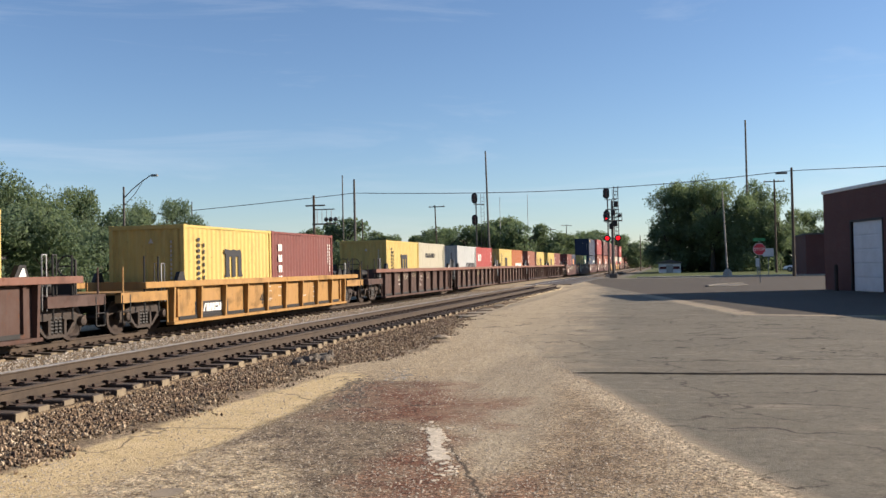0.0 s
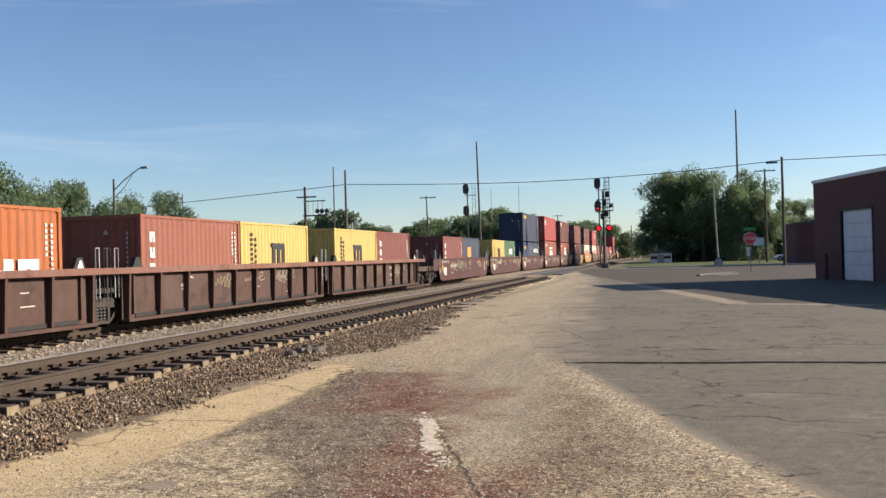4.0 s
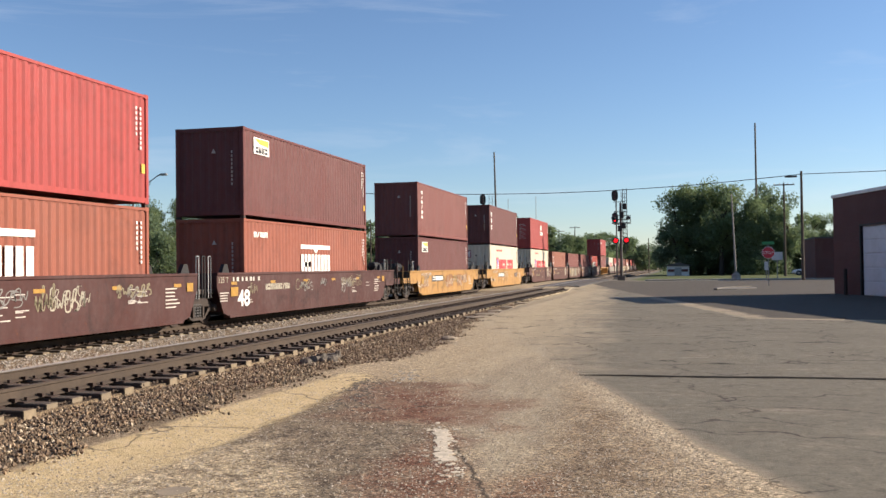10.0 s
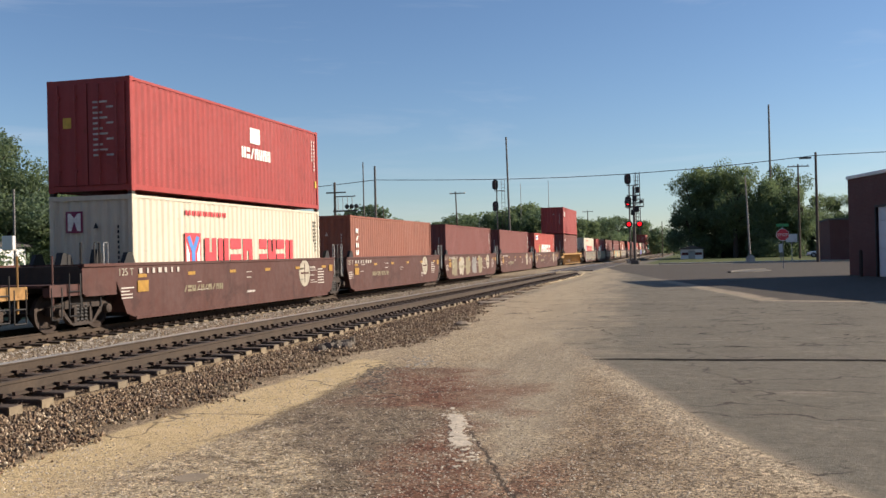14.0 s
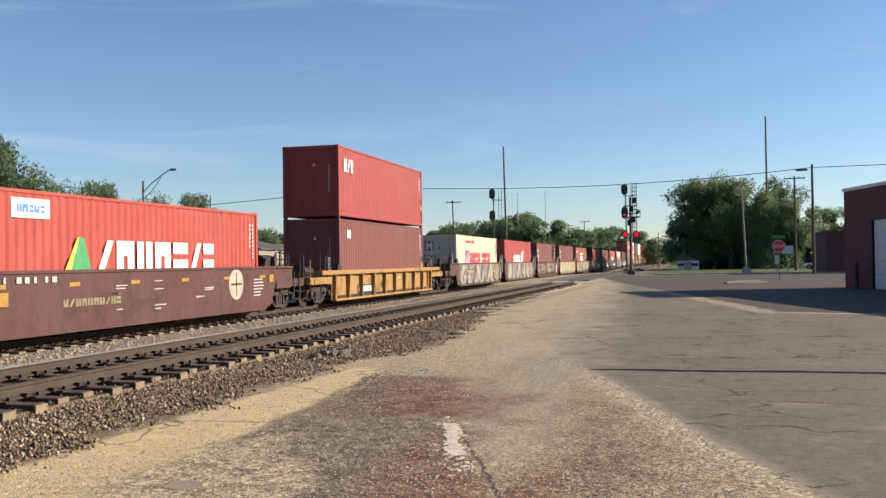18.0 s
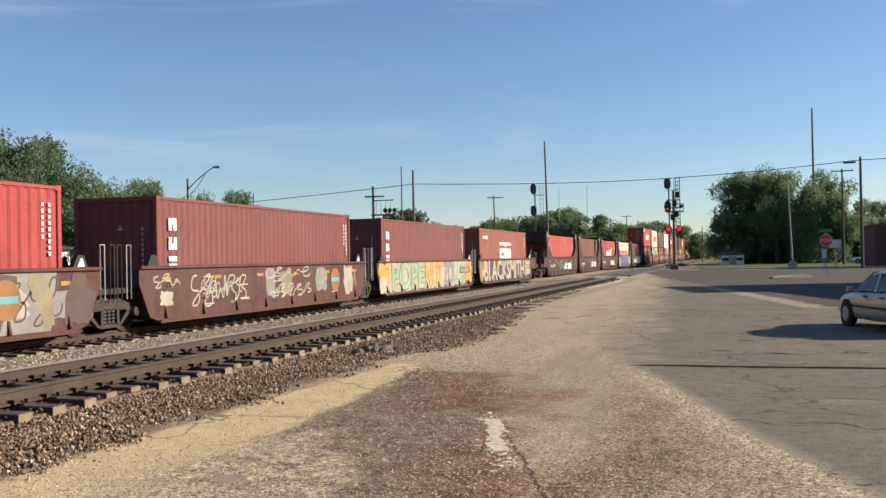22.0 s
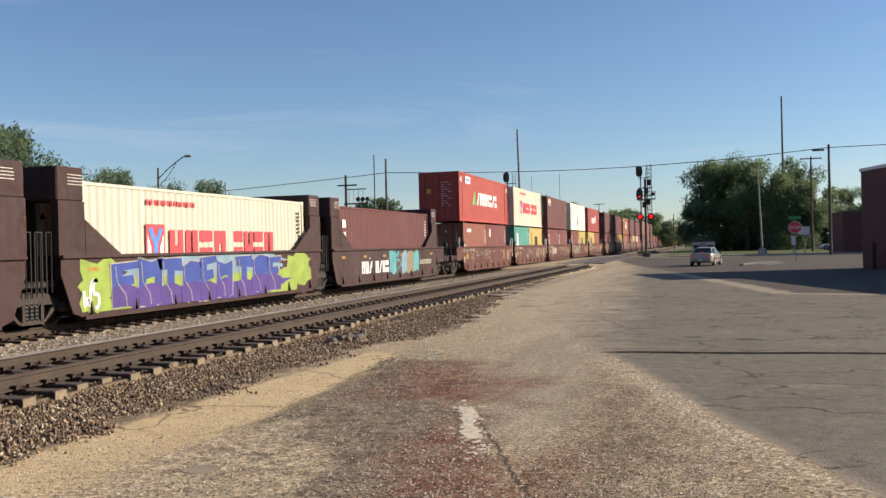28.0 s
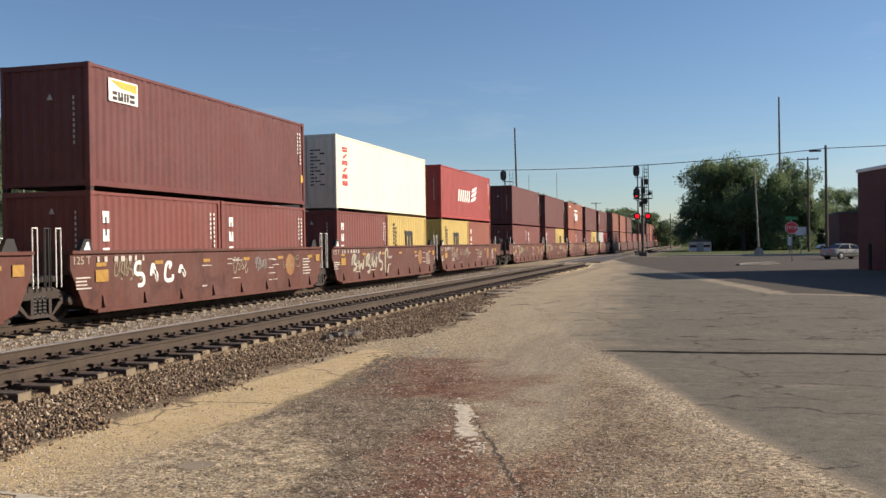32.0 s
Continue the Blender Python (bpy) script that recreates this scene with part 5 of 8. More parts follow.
def dress(car, i, style):
    """Reflectors, stencils, numbers and graffiti on the side of one platform."""
    pk, hl, top, slope, ribs, flange, bulk = STYLE[style]
    rd = random.Random(100 + i)
    x = 1.404 if not ribs else 1.274
    refl = cached("refl", lambda: Shape().box(0, 0.006, -0.19, 0.19, -0.045, 0.045).mesh("reflector", M_REFLECT))
    for k in range(6):
        part("reflector", refl, None, car, at=(x if not ribs else 1.45, -hl + 1.1 + k * (2 * hl - 2.2) / 5, top - 0.32 if not ribs else top - 0.05))
    s = Shape()
    for k in range(5):
        y = rd.uniform(-hl + 1.2, hl - 2.2)
        for m in range(rd.randint(2, 4)):
            z = rd.uniform(0.45, top - 0.3)
            s.box(x, x + 0.004, y, y + rd.uniform(0.2, 0.6), z, z + 0.024)
    tagged(part("small_print", s, SPRAY_PALE, car, "small white stencil lines"), kind="stuff")
    if not ribs and not bulk and style != "painted":
        part("warning_patch", cached("wpatch", lambda: Shape().box(0, 0.005, -0.24, 0.24, -0.14, 0.14).mesh("warning_patch", M_REFLECT)), None, car, "orange warning patch", at=(x + 0.018, -hl + 1.1, top - 0.58))
        part("warning_patch", cached("wpatch2", lambda: Shape().box(0, 0.005, -0.17, 0.17, -0.12, 0.12).mesh("warning_patch", M_REFLECT)), None, car, "orange warning patch", at=(x + 0.018, hl - 0.45, top - 0.38))
        st = Shape()
        for k in range(7):
            q = -hl + 0.95 + 0.3 * k + rd.uniform(-0.05, 0.05)
            st.box(x + 0.019, x + 0.022, q, q + rd.uniform(0.06, 0.16), top - 0.26, top - 0.13)
        for k in range(6):
            st.box(x + 0.019, x + 0.022, hl - 1.75, hl - 1.75 + rd.uniform(0.45, 0.75), top - 0.42 - 0.1 * k, top - 0.385 - 0.1 * k)
        for k in range(4):
            st.box(x + 0.019, x + 0.022, -hl + 0.15, -hl + 0.15 + rd.uniform(0.35, 0.6), top - 0.62 - 0.08 * k, top - 0.59 - 0.08 * k)
        tagged(part("small_print", st, SPRAY_PALE, car, "rows of small white stencils"), kind="stuff")
    if i in (1, 19):
        p = part("number_plate", Shape().box(x, x + 0.004, -5.6 if i == 1 else -4.2, -3.5 if i == 1 else -1.8, 0.3, 0.68), M_MARK_K, car, "black panel with white bars")
        tagged(part("number_bars", bars(10, -5.5 if i == 1 else -4.1, -3.6 if i == 1 else -1.9, 0.37, 0.61, x + 0.005, 0.5, 3), M_MARK_W, p), kind="stuff")
        fit_words("40", -1.15, -0.62, 0.42, 0.8, x + 0.002, M_MARK_K, "number", car, "black stencilled number")
    elif style == "smooth_yellow":
        p = part("number_plate", Shape().box(x, x + 0.004, -4.0, -1.4, 0.8, 1.14), M_MARK_K, car, "black panel with white bars")
        tagged(part("number_bars", bars(10, -3.9, -1.5, 0.86, 1.08, x + 0.005, 0.5, 3), M_MARK_W, p), kind="stuff")
        fit_words("40", -6.2, -5.65, 0.5, 0.85, x + 0.002, M_MARK_K, "number", car, "black stencilled number")
        part("graffiti_field", Shape().box(x, x + 0.004, 3.3, 4.7, 0.75, 1.1), SPRAY["bark"], car)
    elif style == "long_oxide":
        fit_words("48", -6.95, -6.1, 0.42, 0.95, x + 0.002, M_MARK_W, "number", car, "white stencilled number", 0.004, 0.02)
        tagged(part("company_name", bars(10, -4.9, -2.9, 0.9, 1.1, x, 0.5, i), SPRAY["cream"], car), kind="stuff")
    elif style == "smooth_umber":
        e = part("emblem", Shape().lathe([(x, 0.47), (x + 0.004, 0.47)], 0, 24, (0, 4.2, 0.98)), SPRAY["cream"], car, "round pale emblem with a cross")
        part("cross", Shape().box(x + 0.005, x + 0.008, 3.85, 4.55, 0.95, 1.01).box(x + 0.005, x + 0.008, 4.17, 4.23, 0.63, 1.33), CAR_PAINT["umber"], e)
        tagged(part("company_name", bars(10, -4.0, -1.8, 0.68, 0.85, x, 0.45, i), SPRAY["khaki"], car), kind="stuff")
        if i == 16:
            for k in range(5):
                part("graffiti_field", splash(k, -5.6 + k * 1.7, -4.2 + k * 1.7, 0.25, 1.4, x), SPRAY[("khaki", "cream", "khaki", "silver", "khaki")[k]], car, "spray-painted letter shape")
    elif style == "bulkhead":
        a = (0.4, 3.7) if i != 29 else (-4.0, -0.65)
        w = (a[1] - a[0]) / 7.6
        for q, (k0, k1) in enumerate(((0, 3), (3.7, 7.7))):
            tagged(part("company_name", bars(3 + q, a[0] + k0 * w, a[0] + k1 * w, 0.52, 1.02, x, 0.55, i + q), M_MARK_W, car, "large white company name as plain bars"), kind="stuff")
        tagged(part("company_name", bars(10, *((-6.0, -3.9) if i != 29 else (4.0, 6.0)), 0.74, 0.96, x, 0.45, i), SPRAY["cream"], car), kind="stuff")
        if i == 28:
            for k, (cl, a, b, z0, z1) in enumerate((("lime", -6.6, -4.9, 0.2, 1.5), ("lime", -1.6, 0.6, 0.25, 1.5), ("lime", 4.0, 6.3, 0.3, 1.5), ("sky", -5.3, 4.6, 0.9, 1.5), ("purple", -5.5, 4.8, 0.18, 0.75))):
                part("graffiti_field", splash(40 + k, a, b, z0, z1, x + 0.002 * k), SPRAY[cl], car, "spray-painted field of colour")
            part("graffiti_field", slab([(-6.2, 0.25), (5.0, 0.22), (5.2, 0.95), (-6.0, 1.0)], x + 0.0005), SPRAY["lime"], car, "lime spray-painted field")
            forms = (((0, 0), (0.3, 0), (0.35, 0.55), (0.75, 0.6), (0.8, 0), (1.05, 0.05), (1.1, 1), (0.6, 0.9), (0.05, 1)), ((0.05, 0), (1.0, 0.05), (0.95, 0.3), (0.4, 0.28), (0.42, 0.45), (0.85, 0.5), (0.8, 0.7), (0.4, 0.68), (0.42, 0.8), (1.05, 0.85), (1.0, 1), (0, 0.95)),
                     ((0.1, 0.1), (0.4, 0), (0.7, 0.35), (0.85, 0), (1.1, 0), (0.95, 0.5), (1.05, 0.95), (0.5, 1), (0.1, 0.85)), ((0, 0.75), (0.35, 0.75), (0.3, 0.1), (0.65, 0), (0.7, 0.72), (1.1, 0.7), (1.05, 1), (-0.1, 0.98)))
            y = -5.35
            for k in range(9):
                w = rd.uniform(0.85, 1.15)
                y += 0.35 if k == 6 else 0
                lo, hi = rd.uniform(0.2, 0.32), rd.uniform(1.3, 1.46)
                f = forms[(k * 3 + 1) % 4]
                part("graffiti_outline", slab([(y + w * (u - 0.5) * 1.08 + w / 2, lo - 0.03 + (hi - lo + 0.06) * v) for u, v in f], x + 0.0108), SPRAY["cream"], car, "pale outline of a letter shape")
                part("graffiti_letters", slab([(y + w * u, lo + (hi - lo) * v) for u, v in f], x + 0.012), SPRAY["navy"], car, "blue spray-painted letter shape")
                part("graffiti_letters", slab([(y + 0.03 * w, lo + 0.02), (y + 0.97 * w, lo), (y + 1.0 * w, lo + 0.42 + 0.1 * (k % 2)), (y + 0.55 * w, lo + 0.56), (y + 0.02 * w, lo + 0.45)], x + 0.017), SPRAY["purple"], car, "purple foot of a letter shape")
                part("tag", ribbon([(y + 0.15 * w, hi - 0.1), (y + 0.2 * w, lo + 0.6), (y + 0.5 * w, lo + 0.3), (y + 0.55 * w, lo + 0.02)], 0.025, x + 0.022), SPRAY["cream"], car, "thin pale line")
                y += w * 0.98
        if i in (25, 29):
            part("tag", scribble(i, -2.0 if i == 25 else -0.5, 1.5 if i == 25 else 3.6, 0.55, 1.4, 0.05 if i == 25 else 0.10, x + 0.006, 5), SPRAY["cyan"], car, "turquoise spray-painted tag")
    if style == "painted":
        n = i - 20
        if n < 3:
            e = part("emblem", Shape().lathe([(x + 0.010, 0.40), (x + 0.013, 0.40)], 0, 22, (0, 4.25, 0.9)), SPRAY["amber"], car, "round amber emblem with a turquoise bar")
            part("cross", Shape().box(x + 0.014, x + 0.016, 3.92, 4.58, 0.83, 0.97), SPRAY["cyan"], e)
        if n in (0, 3, 4):
            p = part("number_plate", Shape().box(x + 0.010, x + 0.014, -5.0, -2.1, 0.78, 1.1) if n == 0 else Shape().box(x + 0.010, x + 0.014, 4.5, 6.4, 0.8, 1.1), SPRAY["bark"], car, "dark panel with pale bars")
            tagged(part("number_bars", bars(10, -4.9, -2.2, 0.83, 1.05, x + 0.015, 0.5, 3) if n == 0 else bars(9, 4.6, 6.3, 0.85, 1.05, x + 0.015, 0.5, 3), SPRAY["cream"], p), kind="stuff")
        if n == 2:
            for a, b, z0, z1, cl in ((-0.9, -0.2, 0.45, 1.4, "silver"), (0.1, 1.0, 0.5, 1.3, "khaki"), (2.6, 3.6, 0.5, 1.4, "silver"), (5.0, 5.9, 0.3, 1.45, "cream"), (-6.3, -5.7, 0.5, 0.9, "cream")):
                part("graffiti_field", splash(int(a * 10) + 90, a, b, z0, z1, x), SPRAY[cl], car, "spray-painted patch")
            for k, (a, b, z0, z1, w) in enumerate(((-5.0, -1.9, 0.3, 1.46, 0.05), (-4.5, -2.2, 0.6, 1.2, 0.04), (-0.9, 2.3, 1.0, 1.42, 0.045), (-0.7, 2.4, 0.45, 0.9, 0.045), (-6.6, -5.3, 0.95, 1.3, 0.04), (5.0, 6.2, 0.5, 1.3, 0.04), (2.7, 3.6, 0.7, 1.4, 0.04))):
                part("tag", scribble(17 + k, a, b, z0, z1, w, x + 0.006 + 0.0005 * k, 5 if b - a > 2 else 3), SPRAY["cream"], car, "pale spray-painted tag")
        elif n in (0, 1):
            part("graffiti_field", slab([(-6.3, 0.24), (5.5, 0.22), (5.7, 1.48), (-6.2, 1.48)], x), SPRAY["silver"], car, "pale spray-painted field")
            for k in range(13):
                y = -hl + 0.7 + k * 1.02
                part("graffiti_letters", slab([(y + 0.4 + (1, -1)[rd.randrange(2) if u < 0 else k % 2] * (abs(u) - 0.4) * rd.uniform(0.8, 1.1), v + rd.uniform(-0.06, 0.04)) for u, v in ((0, 0.36), (0.28, 0.32), (0.5, 0.8), (0.85, 1.2), (0.75, 1.40), (0.35, 1.38), (0.1, 0.95))], x + 0.0045), SPRAY[("bark", "cream", "bark", "khaki")[k % 4]], car, "angular spray-painted letter shape")
                part("graffiti_field", splash(60 * n + k, y, y + rd.uniform(0.8, 1.4), rd.uniform(0.2, 0.5), rd.uniform(1.0, 1.45), x + 0.003 + 0.0005 * (k % 3)), SPRAY[("silver", "bark", "cream", "khaki", "silver", "cream")[(k + n) % 6]], car, "spray-painted patch")
            for k in range(4):
                part("tag", scribble(7 * n + k, -6 + k * 3.1, -3.4 + k * 3.1, 0.35, 1.4, 0.05, x + 0.008, 5), SPRAY[("cream", "bark", "cream", "bark")[k]], car, "pale spray-painted tag")
        elif n == 3:
            part("graffiti_field", splash(5, -7.0, -5.3, 0.2, 1.5, x), SPRAY["orange"], car, "orange spray-painted field")
            part("graffiti_field", splash(6, -6.9, -5.7, 0.15, 0.9, x + 0.003), SPRAY["cream"], car)
            part("graffiti_field", slab([(-5.7, 0.2), (5.6, 0.2), (5.7, 1.5), (-5.6, 1.5)], x), SPRAY["cream"], car)
            part("graffiti_field", splash(8, 5.2, 6.9, 0.25, 1.5, x + 0.003), SPRAY["orange"], car)
            for wd, a, b, cl in (("POPE", -5.5, -1.2, "pale_green"), ("NUT", -1.1, 1.6, "orange"), ("ZO", 1.7, 3.3, "silver"), ("LCE", 3.4, 5.6, "pale_green")):
                fit_words(wd, a, b, 0.2, 1.5, x + 0.004, M_MARK_K, "graffiti_outline", car, "dark outline of spray-painted letters", 0.002, 0.05)
                fit_words(wd, a + 0.05, b - 0.05, 0.25, 1.45, x + 0.008, SPRAY[cl], "graffiti_letters", car, "large spray-painted letters", 0.002, 0.03)
        else:
            part("graffiti_field", slab([(-6.8, 0.3), (-6.2, 0.15), (6.3, 0.2), (6.6, 1.45), (-6.7, 1.45)], x), SPRAY["bark"], car)
            part("graffiti_field", splash(3, -6.9, -5.8, 0.25, 1.45, x + 0.003), SPRAY["khaki"], car)
            for q, (a, z) in enumerate(((-5.9, 1.2), (-2.9, 1.25), (0.6, 1.3), (4.9, 1.3), (-6.4, 0.8))):
                part("graffiti_field", splash(70 + q, a, a + 0.55, z - 0.25, z + 0.12, x + 0.0125), SPRAY["orange"], car, "orange spray-painted dab")
            fit_words("BLACKSMITH", -6.0, 4.6, 0.18, 1.46, x + 0.004, M_MARK_K, "graffiti_outline", car, "black outline of spray-painted letters", 0.002, 0.06)
            fit_words("BLACKSMITH", -5.95, 4.55, 0.24, 1.40, x + 0.008, SPRAY["cream"], "graffiti_letters", car, "large cream spray-painted letters", 0.002, 0.03)
            part("graffiti_field", splash(13, 4.8, 6.5, 0.3, 1.4, x + 0.004), SPRAY["cream"], car)
    elif style in ("long_oxide", "rust", "smooth_yellow", "ribbed_brown"):
        for k in range(7 if style == "long_oxide" else 4):
            y = rd.uniform(-hl + 1.5, hl - 3.0)
            part("tag", scribble(31 * i + k, y, y + rd.uniform(0.7, 1.7), rd.uniform(0.6, 0.95), top - rd.uniform(0.1, 0.3), rd.choice((0.022, 0.03, 0.04)), x + 0.004 + 0.0005 * k, rd.randint(3, 6)), SPRAY[rd.choice(("cream", "silver", "khaki", "khaki"))], car, "pale spray-painted tag")
    if style in ("rust", "long_oxide", "smooth_umber"):
        fit_words("125 T", -hl + 0.12, -hl + 0.72, top - 0.3, top - 0.12, x + 0.002, SPRAY["cream"], "number", car, "pale stencilled load mark")
    if style == "rust":
        part("emblem", Shape().lathe([(x + 0.001, 0.36), (x + 0.004, 0.36)], 0, 20, (0, 4.35, 0.96)), SPRAY["amber"], car, "faded amber round emblem")
    if i == 12:
        for k, (a, b, z0, z1) in enumerate(((-6.4, -4.6, 0.5, 0.9), (-0.9, 1.1, 0.35, 1.2), (2.0, 3.6, 0.4, 1.2), (3.7, 4.9, 0.55, 1.2))):
            part("graffiti_field", splash(k + 55, a, b, z0, z1, x + 0.005), SPRAY["amber"], car, "rust-brown spray-painted field")
            part("tag", scribble(k + 65, a + 0.05, b - 0.05, z0, z1, 0.05, x + 0.0095, 3), SPRAY["cream"], car, "pale spray-painted outline letters")
    if i == 29:
        for k, (cl, a, b) in enumerate((("cyan", -0.6, 0.5), ("bark", 0.3, 1.3), ("sky", 1.1, 2.1), ("khaki", 1.9, 3.2), ("cyan", 2.9, 3.9))):
            part("graffiti_field", splash(k + 15, a, b, 0.35, 1.48, x + 0.002 + 0.0006 * k), SPRAY[cl], car, "spray-painted patch")
    if i == 31:
        for k, (a, b) in enumerate(((-2.45, -1.38), (1.6, 3.4))):
            part("graffiti_field", splash(k + 5, a, b, 0.4, 1.42, x + 0.005), SPRAY["bark"], car, "dark spray-painted field")
            part("tag", scribble(k + 8, a + 0.05, b - 0.05, 0.42, 1.42, 0.06, x + 0.0095, 1 + k), SPRAY["cream"], car, "white spray-painted outline")
    if i == 28:
        part("tag", scribble(91, -6.4, -5.75, 0.3, 1.0, 0.09, x + 0.014, 2), M_MARK_W, car, "white spray-painted scrawl")
    if i == 32:
        for k in range(4):
            part("graffiti_letters", scribble(k + 3, -4.75 + k * 0.66, -4.2 + k * 0.66, 0.62, 1.32, 0.1, x + 0.006, 1), M_MARK_W, car, "white rounded spray-painted letter shape")
    if i == 33:
        for k in range(6):
            part("graffiti_letters", scribble(k + 23, -5.1 + k * 0.8, -4.4 + k * 0.8, 0.35, 1.42, 0.13, x + 0.006, 1), SPRAY["cream"], car, "cream spray-painted letter shape")
    for k in {"rust": (-1,), "painted": (1,), "ribbed_brown": (1,)}.get(style, ()):
        part("guide_marker", cached(("gm", style), lambda: Shape().prism([(-0.11, top + 0.02), (0.13, top + 0.02), (0.06, top + 0.2), (0.0, top + 0.2)], 1.372, 1.382).mesh("guide_marker", M_MARK_W)), None, car, at=(0, k * (hl - 0.62), 0))


# train plan: start of the near container edge, style, first or last platform of its wagon, lower load, upper load
A, B, C = 6.06, 12.19, 13.72
LO, HI = 2.59, 2.896
W_ = M_MARK_W
T_UP = mk_column(3, -5.6, -5.25, 1.0, 2.45, W_)
T20 = mk_column(3, -2.6, -2.35, 0.9, 2.2, W_)
CODE, CODEK = mk_code(W_), mk_code(M_MARK_K)


def two(c1, m1, c2, m2, h=LO):
    return [(A, h, c1, m1), (A, h, c2, m2)]


def one(c, m, h=HI, **kw):
    return [(B, h, c, m, kw)]


YMSC = ("yellow", [mk_m()])
PLAN = [
    (4.7, "ribbed_brown", "L", two(*YMSC, *YMSC), []),
    (24.47, "ribbed_yellow", "FL", two(*YMSC, "brick", [mk_column(4, -2.5, -2.2, 0.7, 2.2, W_), CODE]), []),
    (44.25, "ribbed_brown", "F", two(*YMSC, "putty", [mk_bars(9, -1.8, 0.6, 1.75, 2.0, M_MARK_K), CODEK]), []),
    (60.05, "ribbed_brown", "", two("white", [mk_bars(6, -0.6, 2.6, 0.95, 1.45, M_MARK_K), CODEK], "red", [mk_cutter(-2.4), CODE]), []),
    (75.61, "ribbed_brown", "", two(*YMSC, "bright", [mk_bars(4, -1.2, 2.3, 0.95, 1.4, W_), CODE]), []),
    (91.2, "ribbed_brown", "", two("salmon", [T20, CODE], *YMSC), []),
    (106.5, "ribbed_brown", "L", two(*YMSC, "brick", [T20, CODE]), []),
    (126.91, "long_oxide", "F", two("brick", [T20, CODE], "slate", [mk_patch(-1.6, -0.3, 1.2, 1.9, M_MARK_O), mk_bars(3, -1.8, 0.3, 0.75, 1.1, W_)]), []),
    (144.76, "long_oxide", "", two(*YMSC, "green", [mk_bars(3, -0.9, 1.2, 1.35, 1.85, W_), CODE]), []),
    (162.54, "long_oxide", "", two("blue", [mk_bars(4, -2.6, -1.2, 1.9, 2.15, M_MARK_Y), CODE], "slate", [mk_bars(7, -1.6, 1.8, 1.5, 1.9, W_), CODE]), one("navy", [mk_bars(5, -5.3, -3.4, 2.35, 2.65, M_MARK_Y), CODE])),
    (180.5, "long_oxide", "", one("orange", [mk_gate_line(-1.45), CODE]), one("red", [mk_cutter(), CODE])),
    (198.28, "long_oxide", "L", one("orange", [mk_gate_line(-1.45), CODE]), one("maroon", [mk_sail(), CODE])),
    (219.09, "smooth_yellow", "FL", one("maroon", [mk_sail(), CODE]), one("brick", [mk_column(6, -5.4, -5.1, 0.9, 2.5, W_), CODE])),
    (238.86, "smooth_yellow", "FL", one("cream", [mk_white_line(), CODEK]), one("maroon", [T_UP, CODE])),
    (258.56, "smooth_umber", "F", one("cream", [mk_white_line(), CODEK]), one("red", [mk_bars(7, -0.1, 2.0, 1.4, 1.75, W_), mk_patch(0.5, 1.2, 1.9, 2.4, W_), CODE], doors=True)),
    (274.1, "smooth_umber", "", one("salmon", [mk_column(5, -5.5, -5.2, 0.9, 2.4, W_)]), []),
    (289.45, "smooth_umber", "", one("brick", [CODE]), []),
    (304.93, "smooth_umber", "", one("brick", [CODE]), []),
    (320.43, "smooth_umber", "L", one("scarlet", [mk_triangle_line(), CODE]), []),
    (340.01, "ribbed_yellow", "FL", one("brick", [mk_patch(-5.2, -4.8, 2.12, 2.45, W_), CODE]), one("red", [mk_cutter(), CODE])),
    (359.61, "painted", "F", one("cream", [mk_white_line(), CODEK]), []),
    (374.93, "painted", "", one("red", [mk_flag_line(), CODE]), []),
    (390.55, "painted", "", one("brick", [T_UP, CODE]), []),
    (406.0, "painted", "", one("brick", [T_UP, CODE]), []),
    (421.34, "painted", "L", one("orange", [mk_gate_line(-1.45), CODE]), []),
    (441.25, "bulkhead", "F", one("scarlet", [T_UP, CODE]), []),
    (456.6, "bulkhead", "", one("brick", [T_UP, CODE]), []),
    (471.7, "bulkhead", "", one("scarlet", [mk_flag_line(0.5), CODE]), []),
    (487.0, "bulkhead", "", one("cream", [mk_white_line(), CODEK]), []),
    (502.35, "bulkhead", "L", one("maroon", [T_UP, CODE]), []),
    (521.9, "rust", "F", two("salmon", [mk_bars(4, -2.3, -1.1, 2.05, 2.25, W_), CODE], "brick", [mk_patch(-2.3, -2.0, 1.8, 2.3, W_), CODE]), [(C, HI, "scarlet", [mk_triangle_line()], dict(doors=True))]),
    (537.19, "rust", "", two("teal", [mk_patch(-2.2, -1.6, 0.8, 2.1, W_), CODE], *YMSC), one("cream", [mk_white_line(), CODEK])),
    (552.6, "rust", "", two("brick", [T20, CODE], "brick", [T20, CODE]), one("maroon", [mk_sail(), CODE])),
    (567.8, "rust", "", two("brick", [T20, CODE], *YMSC), one("ivory", [mk_column(6, -5.4, -4.9, 0.9, 2.5, M_MARK_R)], smooth=True, doors=True)),
    (583.0, "rust", "L", two(*YMSC, "orange", [T20]), one("red", [mk_flag_line(), CODE])),
    (602.88, "rust", "F", two("brick", [CODE], "brick", [T20]), one("maroon", [CODE])),
    (618.2, "rust", "", two("brick", [T20], *YMSC), one("maroon", [CODE])),
    (633.5, "rust", "", two("orange", [CODE], "brick", [T20]), one("orange", [mk_gate_line(-1.45), CODE])),
    (648.8, "rust", "", two("brick", [CODE], *YMSC), one("maroon", [CODE])),
    (664.1, "rust", "L", two("white", [CODEK], "red", [CODE]), one("maroon", [T_UP, CODE])),
]
rnd_plan = random.Random(11)
u_next, k_next = 684.0, 0
FARMIX = ["red", "maroon", "brick", "scarlet", "orange", "cream", "white", "salmon", "maroon", "brick", "yellow", "red"]
